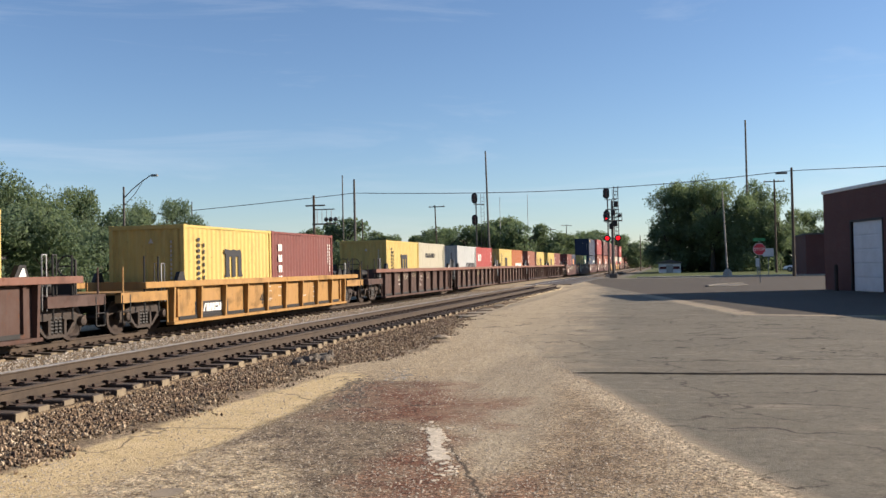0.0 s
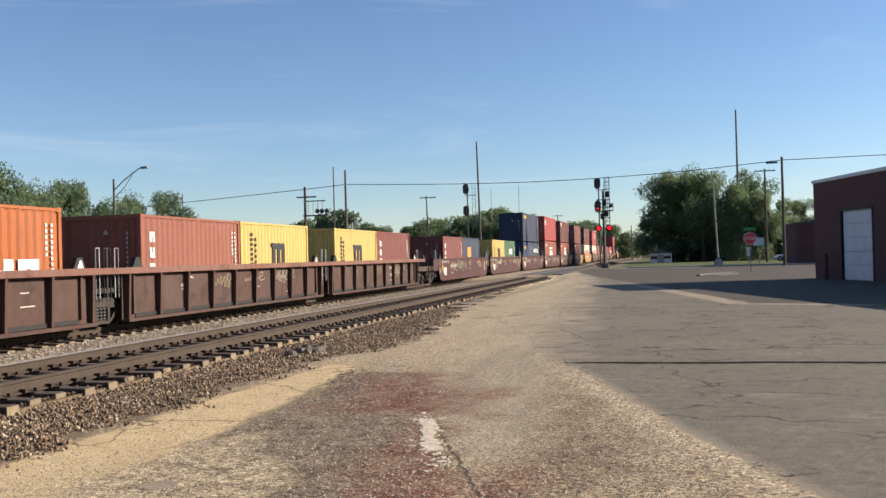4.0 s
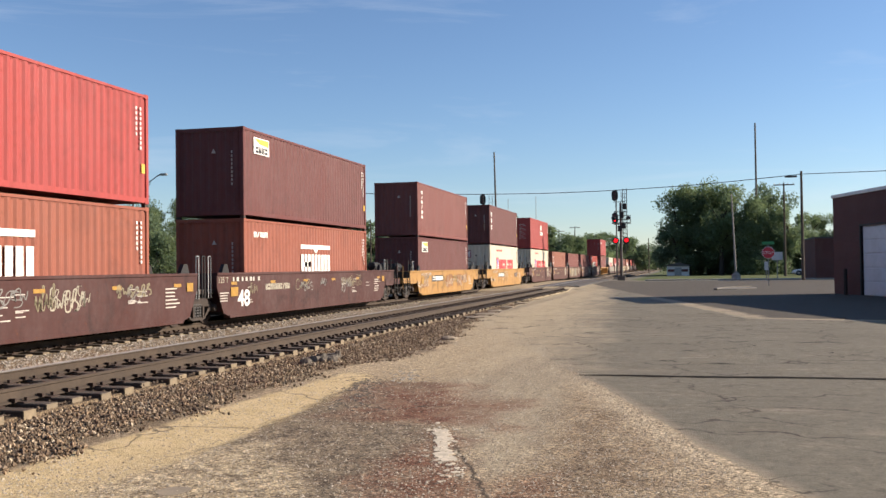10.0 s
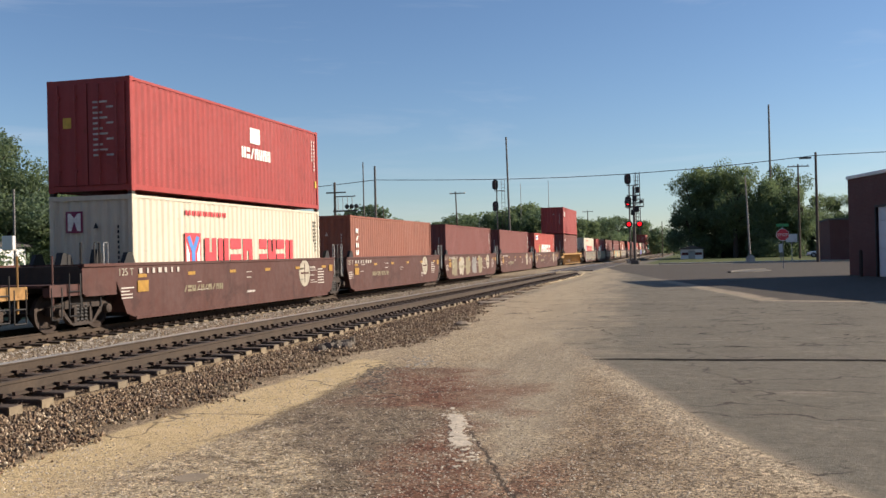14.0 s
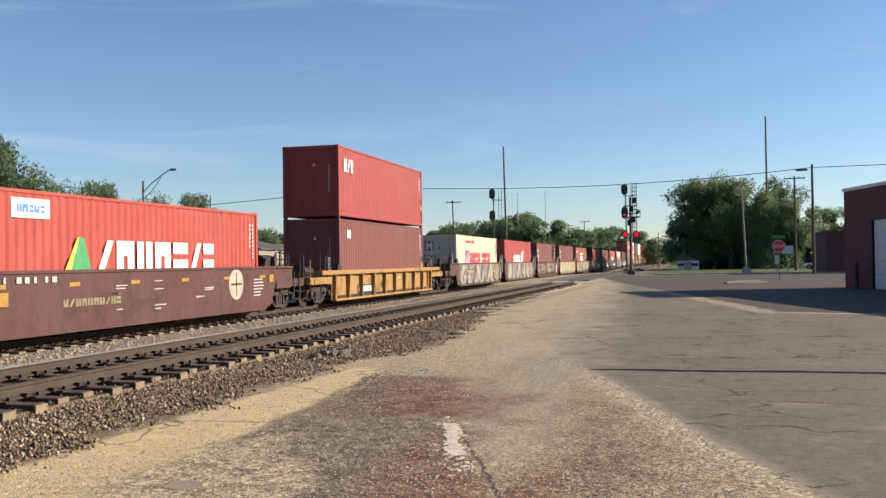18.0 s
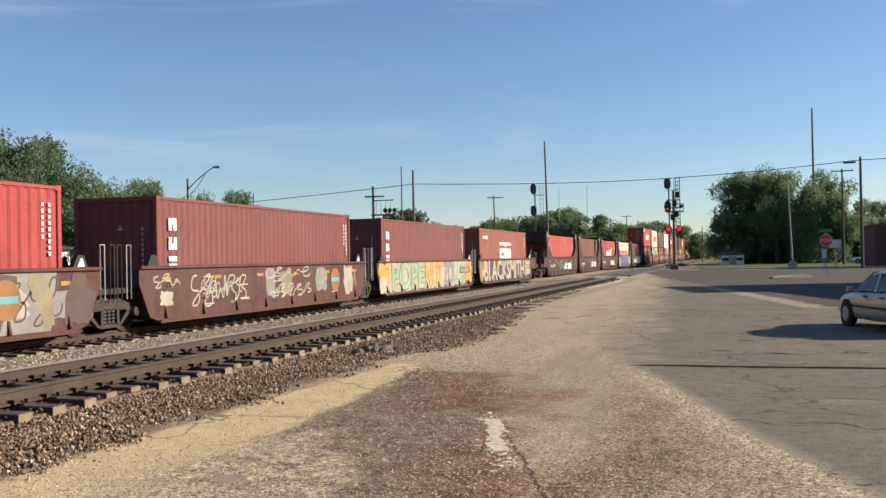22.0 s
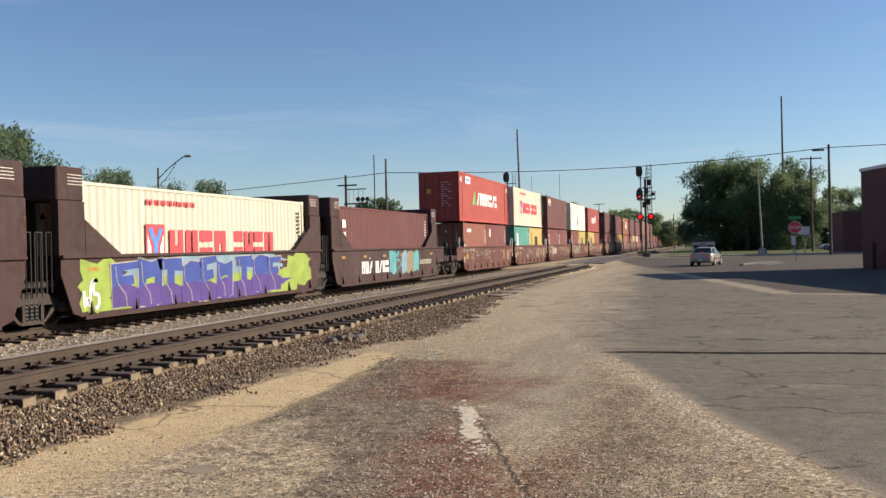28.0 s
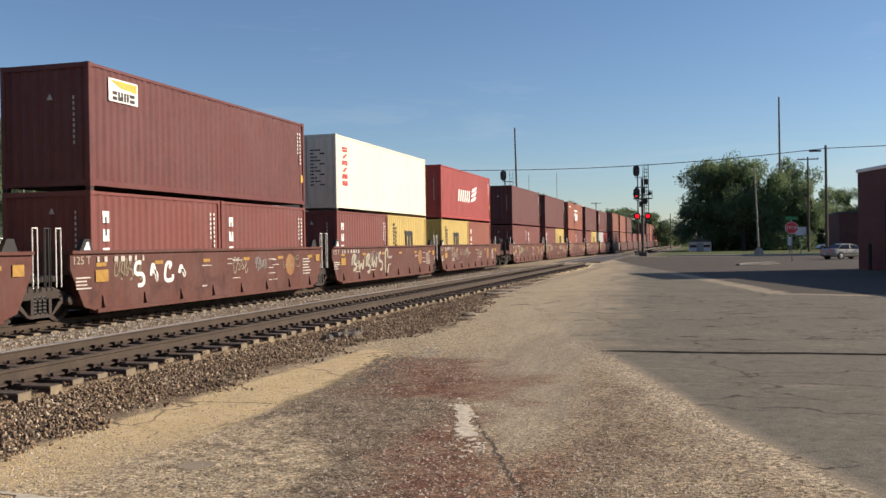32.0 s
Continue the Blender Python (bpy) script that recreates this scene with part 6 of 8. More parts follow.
while u_next < 1050:
    dbl = k_next % 10 in (0, 1, 2, 6, 7, 8)
    cl = FARMIX[rnd_plan.randrange(12)]
    PLAN.append((u_next, ("smooth_umber", "long_oxide", "rust")[k_next // 5 % 3], ("F", "", "", "", "L")[k_next % 5], one(FARMIX[rnd_plan.randrange(12)], []), one(cl, []) if dbl else []))
    u_next += 15.4 if k_next % 5 < 4 else 19.6
    k_next += 1

CARS, PLATFORM = {}, []
rnd = random.Random(7)
for i, (u, style, ends, low, up) in enumerate(PLAN):
    mid = u + B / 2
    if style not in CARS:
        CARS[style] = build_car(style)
        car = CARS[style]
    else:
        car = None
    if car is None:
        src = CARS[style]
        car = copy_thing(src, Matrix())
        for ch in list(car.children):
            if ch.name.split(".")[0] in ("walkway", "coupler", "end_side", "end_chord", "end_deck", "step", "bracket", "hose", "post", "ladder", "brake_cylinder", "brake_rack", "brake_wheel", "truck", "tag", "stencil", "emblem", "number", "reflector", "number_plate", "graffiti_field", "graffiti_letters", "graffiti_outline", "cross", "small_print", "warning_patch", "guide_marker", "company_name"):
                for q in ch.children_recursive:
                    bpy.data.objects.remove(q)
                bpy.data.objects.remove(ch)
    hl = STYLE[style][1]
    if "F" in ends:
        add_truck(car, -hl - 0.9, rnd)
        car_end(car, style, -1, rnd.random() < 0.3)
    else:
        gap = u - PLAN[i - 1][0] if i else 15.4
        add_truck(car, -gap / 2, rnd)
    if "L" in ends:
        add_truck(car, hl + 0.9, rnd)
        car_end(car, style, 1, True)
    if 0 <= u < 690:
        dress(car, i, style)
        for o in car.children:
            if o.name.split(".")[0] == "number":
                tagged(o, kind="stuff")
    MOVING.append((car, FAR_X, mid, FAR_Z))
    lift = 0.15 if i == 19 else 0.0
    for load, base in ((low, FLOOR + lift), (up, None)):
        if not load:
            continue
        if base is None:
            base = FLOOR + lift + (low[0][1] if low else LO) + 0.08
        total = sum(q[0] for q in load)
        y = mid - total / 2 - (0.035 if len(load) == 2 else 0)
        for q in load:
            kw = q[4] if len(q) > 4 else {}
            container(q[0], q[1], q[2], y + q[0] / 2, base, q[3], **kw)
            y += q[0] + (0.07 if len(load) == 2 else 0)

# ---- buildings ----
def brick_mat(name, color):
    m, n, l, p = nodes_of(name)
    v = coords(n, l)
    c = n.new("ShaderNodeTexCoord")
    sep = n.new("ShaderNodeSeparateXYZ")
    l.new(c.outputs["Object"], sep.inputs[0])
    com = n.new("ShaderNodeCombineXYZ")
    l.new(calc(n, l, 'ADD', sep.outputs[0], sep.outputs[1]), com.inputs[0])
    l.new(sep.outputs[2], com.inputs[1])
    b = n.new("ShaderNodeTexBrick")
    b.inputs["Scale"].default_value = 1.0
    b.inputs["Brick Width"].default_value, b.inputs["Row Height"].default_value = 0.21, 0.068
    b.inputs["Mortar Size"].default_value = 0.006
    b.inputs["Color1"].default_value = (*color, 1)
    b.inputs["Color2"].default_value = (*[x * 0.7 for x in color], 1)
    b.inputs["Mortar"].default_value = (0.13, 0.10, 0.085, 1)
    l.new(com.outputs[0], b.inputs["Vector"])
    big = noise_node(n, l, v, 0.7, 5)
    l.new(blend(n, l, ramp(n, l, big, 0.35, 0.7, 0, 0.5), b.outputs["Color"], tuple(x * 0.6 for x in color)), p.inputs["Base Color"])
    p.inputs["Roughness"].default_value = 0.9
    bump(n, l, p, b.outputs["Fac"], -0.3, 0.01)
    return m


M_BRICK = brick_mat("dark_red_brick", (0.115, 0.036, 0.030))
M_COPING = shade("white_coping", (0.72, 0.70, 0.66), 0.7, 0.15, 2, 30)
M_SHUTTER = shade("white_shutter", (0.62, 0.63, 0.64), 0.6, 0.12, 1.2, 20, 0, (0.3, 0.28, 0.25), 0.3)
M_ROOF = shade("roof_felt", (0.10, 0.095, 0.09), 0.9, 0.2, 1, 20)


def garage():
    g = thing("brick_garage", "dark red brick garage with white coping and roller door", "building", kind="")
    g.matrix_basis = pose(7.9, 53.0, 0, 0, 0, -75.5)
    T = 0.3
    for x0, x1, z0, z1 in ((0, 3.2, 0, 5.0), (6.4, 8.2, 0, 5.0), (3.2, 6.4, 3.4, 5.0), (8.2, 26, 0, 3.75)):
        part("front_wall", Shape().box(x0, x1, 0, T, z0, z1), M_BRICK, g)
    part("end_wall", Shape().box(0, T, T, 15, 0, 4.0), M_BRICK, g)
    part("end_wall", Shape().box(25.7, 26, T, 15, 0, 3.75), M_BRICK, g)
    part("back_wall", Shape().box(0, 26, 15, 15.3, 0, 3.75), M_BRICK, g)
    part("parapet_return", Shape().box(7.9, 8.2, T, 6.0, 3.45, 5.0), M_COPING, g, "white painted parapet return")
    part("roof", Shape().box(T, 25.7, T, 15, 3.3, 3.42), M_ROOF, g)
    part("coping", Shape().box(-0.06, 8.26, -0.07, T + 0.05, 5.0, 5.17, 0, 0.02), M_COPING, g)
    part("coping", Shape().box(8.2, 26.05, -0.07, T + 0.05, 3.75, 3.9, 0, 0.02), M_COPING, g)
    part("coping", Shape().box(8.2, 8.34, -0.06, T + 0.04, 3.9, 5.0), M_COPING, g)
    d = part("roller_door", Shape().box(3.2, 6.4, 0.12, 0.16, 0, 3.4), M_SHUTTER, g, "white sectional roller door")
    for i in range(5):
        part("door_panel", Shape().box(3.24, 6.36, 0.085, 0.12, 0.03 + i * 0.68, 0.65 + i * 0.68, 0, 0.015), M_SHUTTER, d)
    part("door_frame", Shape().box(3.1, 3.2, -0.03, 0.1, 0, 3.4).box(6.4, 6.5, -0.03, 0.1, 0, 3.4).box(3.1, 6.5, -0.03, 0.1, 3.4, 3.5), M_BLACK, g)
    b = thing("bollard", "short steel bollard beside the garage door", "bollard")
    b.matrix_basis = pose(7.9, 53.0, 0, 0, 0, -75.5) @ pose(2.5, -0.5, 0)
    part("post", Shape().lathe([(0, 0.09), (1.25, 0.09), (1.32, 0.05)], 2, 12), M_TRUCK, b)
    w = thing("low_brick_building", "low dark brick building beyond the cross street", "building", at=(13.3, 101, 0))
    part("wall", Shape().box(0, 22, 0, 0.3, 0, 4.1).box(0, 0.3, 0.3, 10, 0, 4.1).box(21.7, 22, 0.3, 10, 0, 4.1).box(0.3, 21.7, 9.7, 10, 0, 4.1), M_BRICK, w)
    part("roof", Shape().box(-0.1, 22.1, -0.1, 10.1, 4.1, 4.26), M_ROOF, w)
    for x in (2.5, 7.5, 12.5):
        f = part("window", Shape().box(x, x + 1.3, -0.03, 0.02, 1.2, 2.4), M_COPING, w)
        part("pane", Shape().box(x + 0.08, x + 1.22, -0.04, -0.03, 1.28, 2.32), M_LENS, f)


garage()


def sky_blocker():
    """A plain long block added unseen behind the viewer to cut low sky light."""
    d = thing("depot_building", "unseen added brick block behind the viewer, blocking low sky", "building", kind="structure", at=(-24, -13, 0))
    part("front_wall", Shape().box(-42, 40, -0.4, 0, 0, 10.5), M_BRICK, d)
    part("end_wall", Shape().box(39.6, 40, -12, -0.4, 0, 10.5), M_BRICK, d)
    part("end_wall", Shape().box(-42, -41.6, -12, -0.4, 0, 10.5), M_BRICK, d)
    part("back_wall", Shape().box(-42, 40, -12.4, -12, 0, 10.5), M_BRICK, d)
    part("roof", Shape().box(-42.3, 40.3, -12.7, 0.3, 10.5, 10.75), M_ROOF, d)


sky_blocker()


def shed(x, y, w, d, h, label, wall_mat, name="shed"):
    s = thing(name, label, "building", at=(x, y, 0))
    part("wall", Shape().box(-w / 2, w / 2, -d / 2, d / 2, 0, h), wall_mat, s)
    part("roof", Shape().prism([(-w / 2 - 0.3, h), (w / 2 + 0.3, h), (w / 2 + 0.3, h + 0.12), (0, h + 0.14 + w * 0.12), (-w / 2 - 0.3, h + 0.12)], -d / 2 - 0.3, d / 2 + 0.3, 1), M_ROOF if wall_mat is not M_COPING else M_GALV, s)
    part("door", Shape().box(-0.5, 0.5, -d / 2 - 0.05, -d / 2, 0, min(2.0, h * 0.85)), M_GALV, s)
    for k in (-1, 1):
        part("window", Shape().box(k * w * 0.3 - 0.5, k * w * 0.3 + 0.5, -d / 2 - 0.04, -d / 2, h * 0.4, h * 0.68), M_LENS, s)
    return s


M_SIDING = shade("pale_siding", (0.66, 0.66, 0.64), 0.7, 0.15, 1, 20, stretch=(1, 1, 6))
M_TAN = shade("tan_siding", (0.35, 0.29, 0.21), 0.8, 0.15, 1, 20, stretch=(1, 1, 6))
shed(-0.2, 146, 3.2, 3, 1.45, "small pale shed under the big trees", M_SIDING)
shed(-46.0, 45, 13, 8, 2.6, "long white low building beyond the tracks", M_SIDING, "house")
shed(-48, 92, 11, 8, 3.2, "tan house between trees beyond the tracks", M_TAN, "house")
shed(-70, 150, 13, 9, 3.6, "pale house between trees beyond the tracks", M_SIDING, "house")

M_PALE_POLE = shade("grey_pole", (0.2, 0.19, 0.18), 0.7, 0.2, 2, 30)
bx, by = -50 * math.sin(radians(39.7)), 50 * math.cos(radians(39.7))
yl = thing("sign_box", "pale square sign box on a tall grey pole", "sign", at=(bx, by, 0))
part("pole", Shape().tube((0.25, 0.1, 0), (0.25, 0.1, 5.2), 0.06, 0.05, 8), M_PALE_POLE, yl)
part("box", Shape().box(-0.32, 0.32, -0.12, 0.1, 2.25, 2.95, 0, 0.03), M_COPING, yl)

# ---- kerbs, crossing panels ----
M_WORN = shade("worn_concrete", (0.165, 0.15, 0.122), 0.95, 0.3, 1.5, 40, 0, (0.17, 0.145, 0.11), 0.6, 0.4)
kerb = thing("kerb", "worn concrete kerb at the street corner", "kerb", kind="structure")
pts = [(2.2, 61.8), (2.6, 64.5), (3.7, 67.2), (4.8, 68.6)]
for (ax, ay), (bx, by) in zip(pts, pts[1:]):
    d = Vector((bx - ax, by - ay, 0))
    s = part("kerb_stone", Shape().box(0, d.length - 0.015, -0.12, 0.12, -0.05, 0.10, 0, 0.03), M_WORN, kerb, at=(ax, ay, 0))
    s.rotation_euler[2] = math.atan2(d.y, d.x)
for i in range(22):
    part("kerb_stone", cached("kerbstone", lambda: Shape().box(0, 1.985, -0.12, 0.12, -0.05, 0.12, 0, 0.03).mesh("kerb_stone", M_CONC)), None, kerb, at=(-3.5 + i * 2, 100.6, 0))
walkm = tagged(new("sidewalk", Shape().box(-3.4, 60, 100.75, 102.3, 0.0, 0.12).mesh("sidewalk", M_CONC)), "pale concrete sidewalk along the cross street", "sidewalk", kind="structure")
apron = tagged(new("pavement", Shape().prism([(2.3, 61.8), (2.75, 64.5), (3.85, 67.1), (4.85, 68.4), (5.0, 66), (3.6, 62.6)], -0.02, 0.035, 2).mesh("pavement", M_WORN)), "concrete corner pavement by the garage yard", "pavement", kind="structure")
crossing = thing("level_crossing", "dark rubber and timber crossing panels between the rails", "level crossing", kind="structure")
M_PANEL = shade("crossing_panel", (0.10, 0.09, 0.08), 0.85, 0.25, 1.5, 30)
for x, z in ((NEAR_X, NEAR_Z), (FAR_X, FAR_Z)):
    for i in range(9):
        y = 68 + i * 3.7
        for a, b in ((-1.7, -0.83), (-0.66, 0.66), (0.83, 1.7)):
            part("panel", Shape().box(x + a, x + b, y, y + 3.66, z - 0.3, z - 0.012, 0, 0.01), M_PANEL, crossing)


# ---- signals, poles, lamps, wires ----
def at_bearing(az, d):
    return -d * math.sin(radians(az)), d * math.cos(radians(az))


def signal_head(parent, x, y, z, lit, big=True):
    w, h = (0.36, 0.62) if big else (0.3, 0.55)
    oval = [(x + w * math.cos(a), z + (h - w) * (1 if math.sin(a) > 0 else -1) * (abs(math.sin(a)) > 0.05) + w * math.sin(a)) for a in [2 * math.pi * i / 20 for i in range(20)]]
    hd = part("signal_head", Shape().prism(oval, y - 0.04, y + 0.04, 1), M_MARK_K, parent, "black oval signal backplate")
    for i, dz in enumerate((0.3, 0.0, -0.3) if big else (0.2, -0.2)):
        part("hood", Shape().lathe([(y - 0.3, 0.13), (y - 0.05, 0.13)], 1, 10, (x, 0, z + dz)), M_MARK_K, hd)
        part("lens", Shape().lathe([(y - 0.32, 0.05), (y - 0.315, 0.1), (y - 0.305, 0.1)], 1, 12, (x, 0, z + dz)), M_REDLAMP if lit and i == 2 else M_LENS, hd)


def signal_mast(x, y, heads, top, lit):
    s = thing("railway_signal", "black railway signal mast with ladder and oval heads", "railway signal", "signals", at=(x, y, 0))
    part("mast", Shape().tube((0, 0, 0), (0, 0, top), 0.09, 0.07, 10), M_MAST, s)
    lad = Shape().tube((0.55, 0.2, 0), (0.55, 0.2, top + 0.4), 0.025, None, 5).tube((0.95, 0.2, 0), (0.95, 0.2, top + 0.4), 0.025, None, 5)
    for i in range(int(top / 0.45)):
        lad.tube((0.55, 0.2, 0.4 + i * 0.45), (0.95, 0.2, 0.4 + i * 0.45), 0.018, None, 5)
    part("ladder", lad, M_MAST, s)
    for z in heads:
        part("bracket", Shape().box(-0.3, 0.95, -0.03, 0.23, z - 0.75, z - 0.68), M_MAST, s)
        signal_head(s, -0.12, -0.3, z, lit and z == heads[-1])
    part("base", Shape().box(-0.35, 0.35, -0.35, 0.35, 0, 0.35, 0, 0.03), M_CONC, s)
    return s


SX2, SY2 = at_bearing(3.62, 108)
signal_mast(SX2, SY2, (9.55, 7.0), 9.6, True)
SX1, SY1 = at_bearing(11.55, 113)
signal_mast(SX1, SY1, (9.75, 7.15), 9.9, False)


def flasher(x, y, left_lit):
    f = thing("crossing_flasher", "crossing warning mast with two red lamps and crossbuck", "crossing signal", at=(x, y, 0))
    part("mast", Shape().tube((0, 0, 0), (0, 0, 8.2), 0.16, 0.12, 10), M_MAST, f)
    part("arm", Shape().box(-0.72, 0.72, -0.05, 0.05, 4.2, 4.28), M_BLACK, f)
    for k, lit in ((-0.55, True), (0.55, left_lit)):
        h = part("lamp", Shape().lathe([(-0.1, 0.1), (-0.06, 0.36), (-0.03, 0.36), (0.05, 0.15)], 1, 16, (k, 0, 4.25)), M_MARK_K, f, "round black lamp backplate")
        part("lens", Shape().lathe([(-0.13, 0.05), (-0.12, 0.18), (-0.1, 0.2)], 1, 14, (k, 0, 4.25)), M_REDLAMP if lit else M_LENS, h)
    part("crossbar", Shape().box(-0.9, 0.9, -0.06, 0.06, 6.4, 6.5).box(-0.7, 0.7, -0.06, 0.06, 7.2, 7.3), M_MAST, f)
    for k in (-0.75, 0.75):
        part("side_lamp", Shape().lathe([(-0.2, 0.1), (-0.1, 0.22), (0.2, 0.12)], 0, 12, (k, 0, 6.6)), M_MARK_K, f)
    lad = Shape().tube((0.2, 0.3, 4.4), (0.2, 0.3, 9.7), 0.045, None, 5).tube((0.62, 0.3, 3.2), (0.62, 0.3, 9.7), 0.045, None, 5)
    for i in range(14):
        lad.tube((0.2, 0.3, 4.6 + 0.38 * i), (0.62, 0.3, 4.6 + 0.38 * i), 0.03, None, 5)
    part("ladder", lad, M_MAST, f)
    part("platform", Shape().box(-0.9, 1.0, -0.3, 0.6, 6.02, 6.12).box(0.94, 1.0, 0.54, 0.6, 6.1, 6.9).box(-0.9, 1.0, 0.54, 0.6, 6.84, 6.9), M_MAST, f)
    for k, z in ((-0.1, 5.2), (0.4, 7.5), (0.1, 6.6), (0.3, 5.5)):
        part("relay_case", Shape().box(k - 0.22, k + 0.22, -0.25, 0.15, z, z + 0.6, 0, 0.03), M_BLACK, f)
    part("base", Shape().box(-0.4, 0.4, -0.4, 0.4, 0, 0.5, 0, 0.04), M_MAST, f)


FX, FY = at_bearing(3.36, 100)
flasher(FX, FY, True)


def utility_pole(az, d, top, label, arms=0, r=0.14, lean=0.0, mat=None, name="utility_pole"):
    x, y = at_bearing(az, d)
    u = thing(name, label, "pole", "poles", at=(x, y, 0))
    part("pole", Shape().tube((0, 0, 0), (lean, 0, top), r, r * 0.62, 9), mat or M_POLE, u)
    for i in range(arms):
        z = top - 0.35 - i * 0.9
        part("crossarm", Shape().box(-1.3, 1.3, -0.06, 0.06, z, z + 0.13), M_POLE, u)
        for k in (-1.15, -0.5, 0.5, 1.15):
            part("insulator", Shape().lathe([(z + 0.13, 0.03), (z + 0.2, 0.06), (z + 0.3, 0.04)], 2, 7, (k, 0, 0)), M_GALV, u)
    return u


M_PALE = shade("weathered_pole", (0.33, 0.31, 0.28), 0.85, 0.2, 2, 30, stretch=(6, 6, 0.6))
utility_pole(-6.85, 97.7, 10.6, "weathered wooden utility pole at the cross street", 0, 0.17)
pf = utility_pole(-3.2, 102, 8.9, "slightly leaning grey pole on a concrete foot", 0, 0.11, -0.32, M_PALE)
part("foot", Shape().lathe([(0, 0.5), (0.5, 0.42), (0.75, 0.22)], 2, 10), M_CONC, pf)
utility_pole(-4.4, 150, 23.0, "tall thin dark mast behind the trees", 0, 0.2, 0, M_MAST, "mast")
utility_pole(10.78, 150, 20.0, "tall thin dark mast beyond the train", 0, 0.2, -0.35, M_MAST, "mast")
utility_pole(19.66, 140, 15.5, "tall thin mast beyond the train", 0, 0.13, 0, M_MAST, "mast")
utility_pole(18.95, 101.5, 11.25, "tall wooden pole beyond the train", 0, 0.17, 0, M_MAST, "mast")
utility_pole(10.1, 220, 17.5, "thin far mast above the trees", 0, 0.1, 0, M_GALV, "mast")
utility_pole(8.42, 220, 18.0, "thin far mast above the trees", 0, 0.1, 0, M_GALV, "mast")
utility_pole(28.55, 130, 11.0, "short thin pole beyond the train", 0, 0.1, 0, M_MAST)
utility_pole(18.5, 160, 10.0, "wooden pole beyond the train", 0, 0.13)
utility_pole(13.95, 150, 11.5, "wooden utility pole with crossarm beyond the train", 1, 0.15, -0.3)
utility_pole(7.05, 240, 10.8, "far wooden utility pole with crossarm", 1, 0.16)
utility_pole(6.1, 240, 11.7, "far wooden utility pole with crossarm", 1, 0.16)
utility_pole(-5.9, 128, 12.0, "wooden utility pole with crossarm behind the trees", 1, 0.16)
utility_pole(1.75, 190, 7.0, "far thin pole at the end of the tracks", 0, 0.12)
utility_pole(0.15, 176, 8.5, "thin grey pole in front of the trees", 0, 0.1, 0, M_GALV)


def street_lamp():
    x, y = at_bearing(32.35, 78)
    s = thing("street_lamp", "grey steel street lamp with curved arm", "street lamp", at=(x, y, 0))
    part("pole", Shape().tube((0, 0, 0), (0, 0, 8.4), 0.12, 0.08, 10), M_MAST, s)
    arm = [(0, 0, 7.5), (0.7, 0.1, 8.2), (1.5, 0.2, 8.8), (2.1, 0.3, 9.2), (2.35, 0.35, 9.25)]
    part("arm", Shape().path(arm, 0.04, 6), M_MAST, s)
    part("brace", Shape().path([(0, 0, 6.9), (0.9, 0.1, 7.8), (1.5, 0.2, 8.7)], 0.025, 5), M_MAST, s)
    part("lamp_head", Shape().box(2.2, 2.8, 0.2, 0.5, 9.15, 9.33, 0, 0.06), M_GALV, s)


street_lamp()


def gantry():
    x, y = at_bearing(21.4, 96)
    g = thing("signal_gantry", "pole with crossarm and bracketed signal lamps", "signal gantry", at=(x, y, 0))
    part("pole", Shape().tube((0, 0, 0), (0, 0, 9.1), 0.16, 0.12, 9), M_POLE, g)
    part("crossarm", Shape().box(-0.9, 1.2, -0.06, 0.06, 8.0, 8.14), M_MAST, g)
    part("beam", Shape().box(-0.2, 2.4, -0.08, 0.08, 6.1, 6.25).box(0.0, 2.2, -0.05, 0.05, 7.6, 7.7), M_MAST, g)
    for i in range(4):
        part("upright", Shape().tube((0.35 + i * 0.5, 0, 6.2), (0.35 + i * 0.5, 0, 7.7), 0.035, None, 6), M_GALV, g)
    for i in range(3):
        part("lamp", Shape().lathe([(-0.2, 0.1), (-0.1, 0.24), (0.2, 0.15)], 1, 10, (1.4 + i * 0.5, -0.2, 6.6)), M_MARK_K, g)


gantry()


def wire(pts, r, sag, label):
    s = Shape()
    for a, b in zip(pts, pts[1:]):
        a, b = Vector(a), Vector(b)
        line = [a.lerp(b, i / 14) - Vector((0, 0, sag * 4 * (i / 14) * (1 - i / 14))) for i in range(15)]
        s.path(line, r, 4)
    tagged(new("overhead_wire", s.mesh("overhead_wire", M_WIRE)), label, "wire")


PX, PY = at_bearing(-6.85, 97.7)
wire([(70, 99, 10.8), (PX, PY, 10.3), (2.5, 97, 9.62), (-6.25, 97, 9.29), (-12.5, 97, 9.22), (-18.82, 97, 9.3), (-26, 97, 9.52), (-33.3, 97, 9.83), (-38.3, 97, 9.47), (-53.0, 97, 8.57), (-75, 97, 7.4)], 0.045, 0.015, "black overhead cable across the street")
part("cable_box", Shape().box(-1.5, -0.4, -0.1, 0.1, 10.0, 10.18, 0, 0.03), M_MAST, [o for o in scene.objects if o.name == "utility_pole"][0])


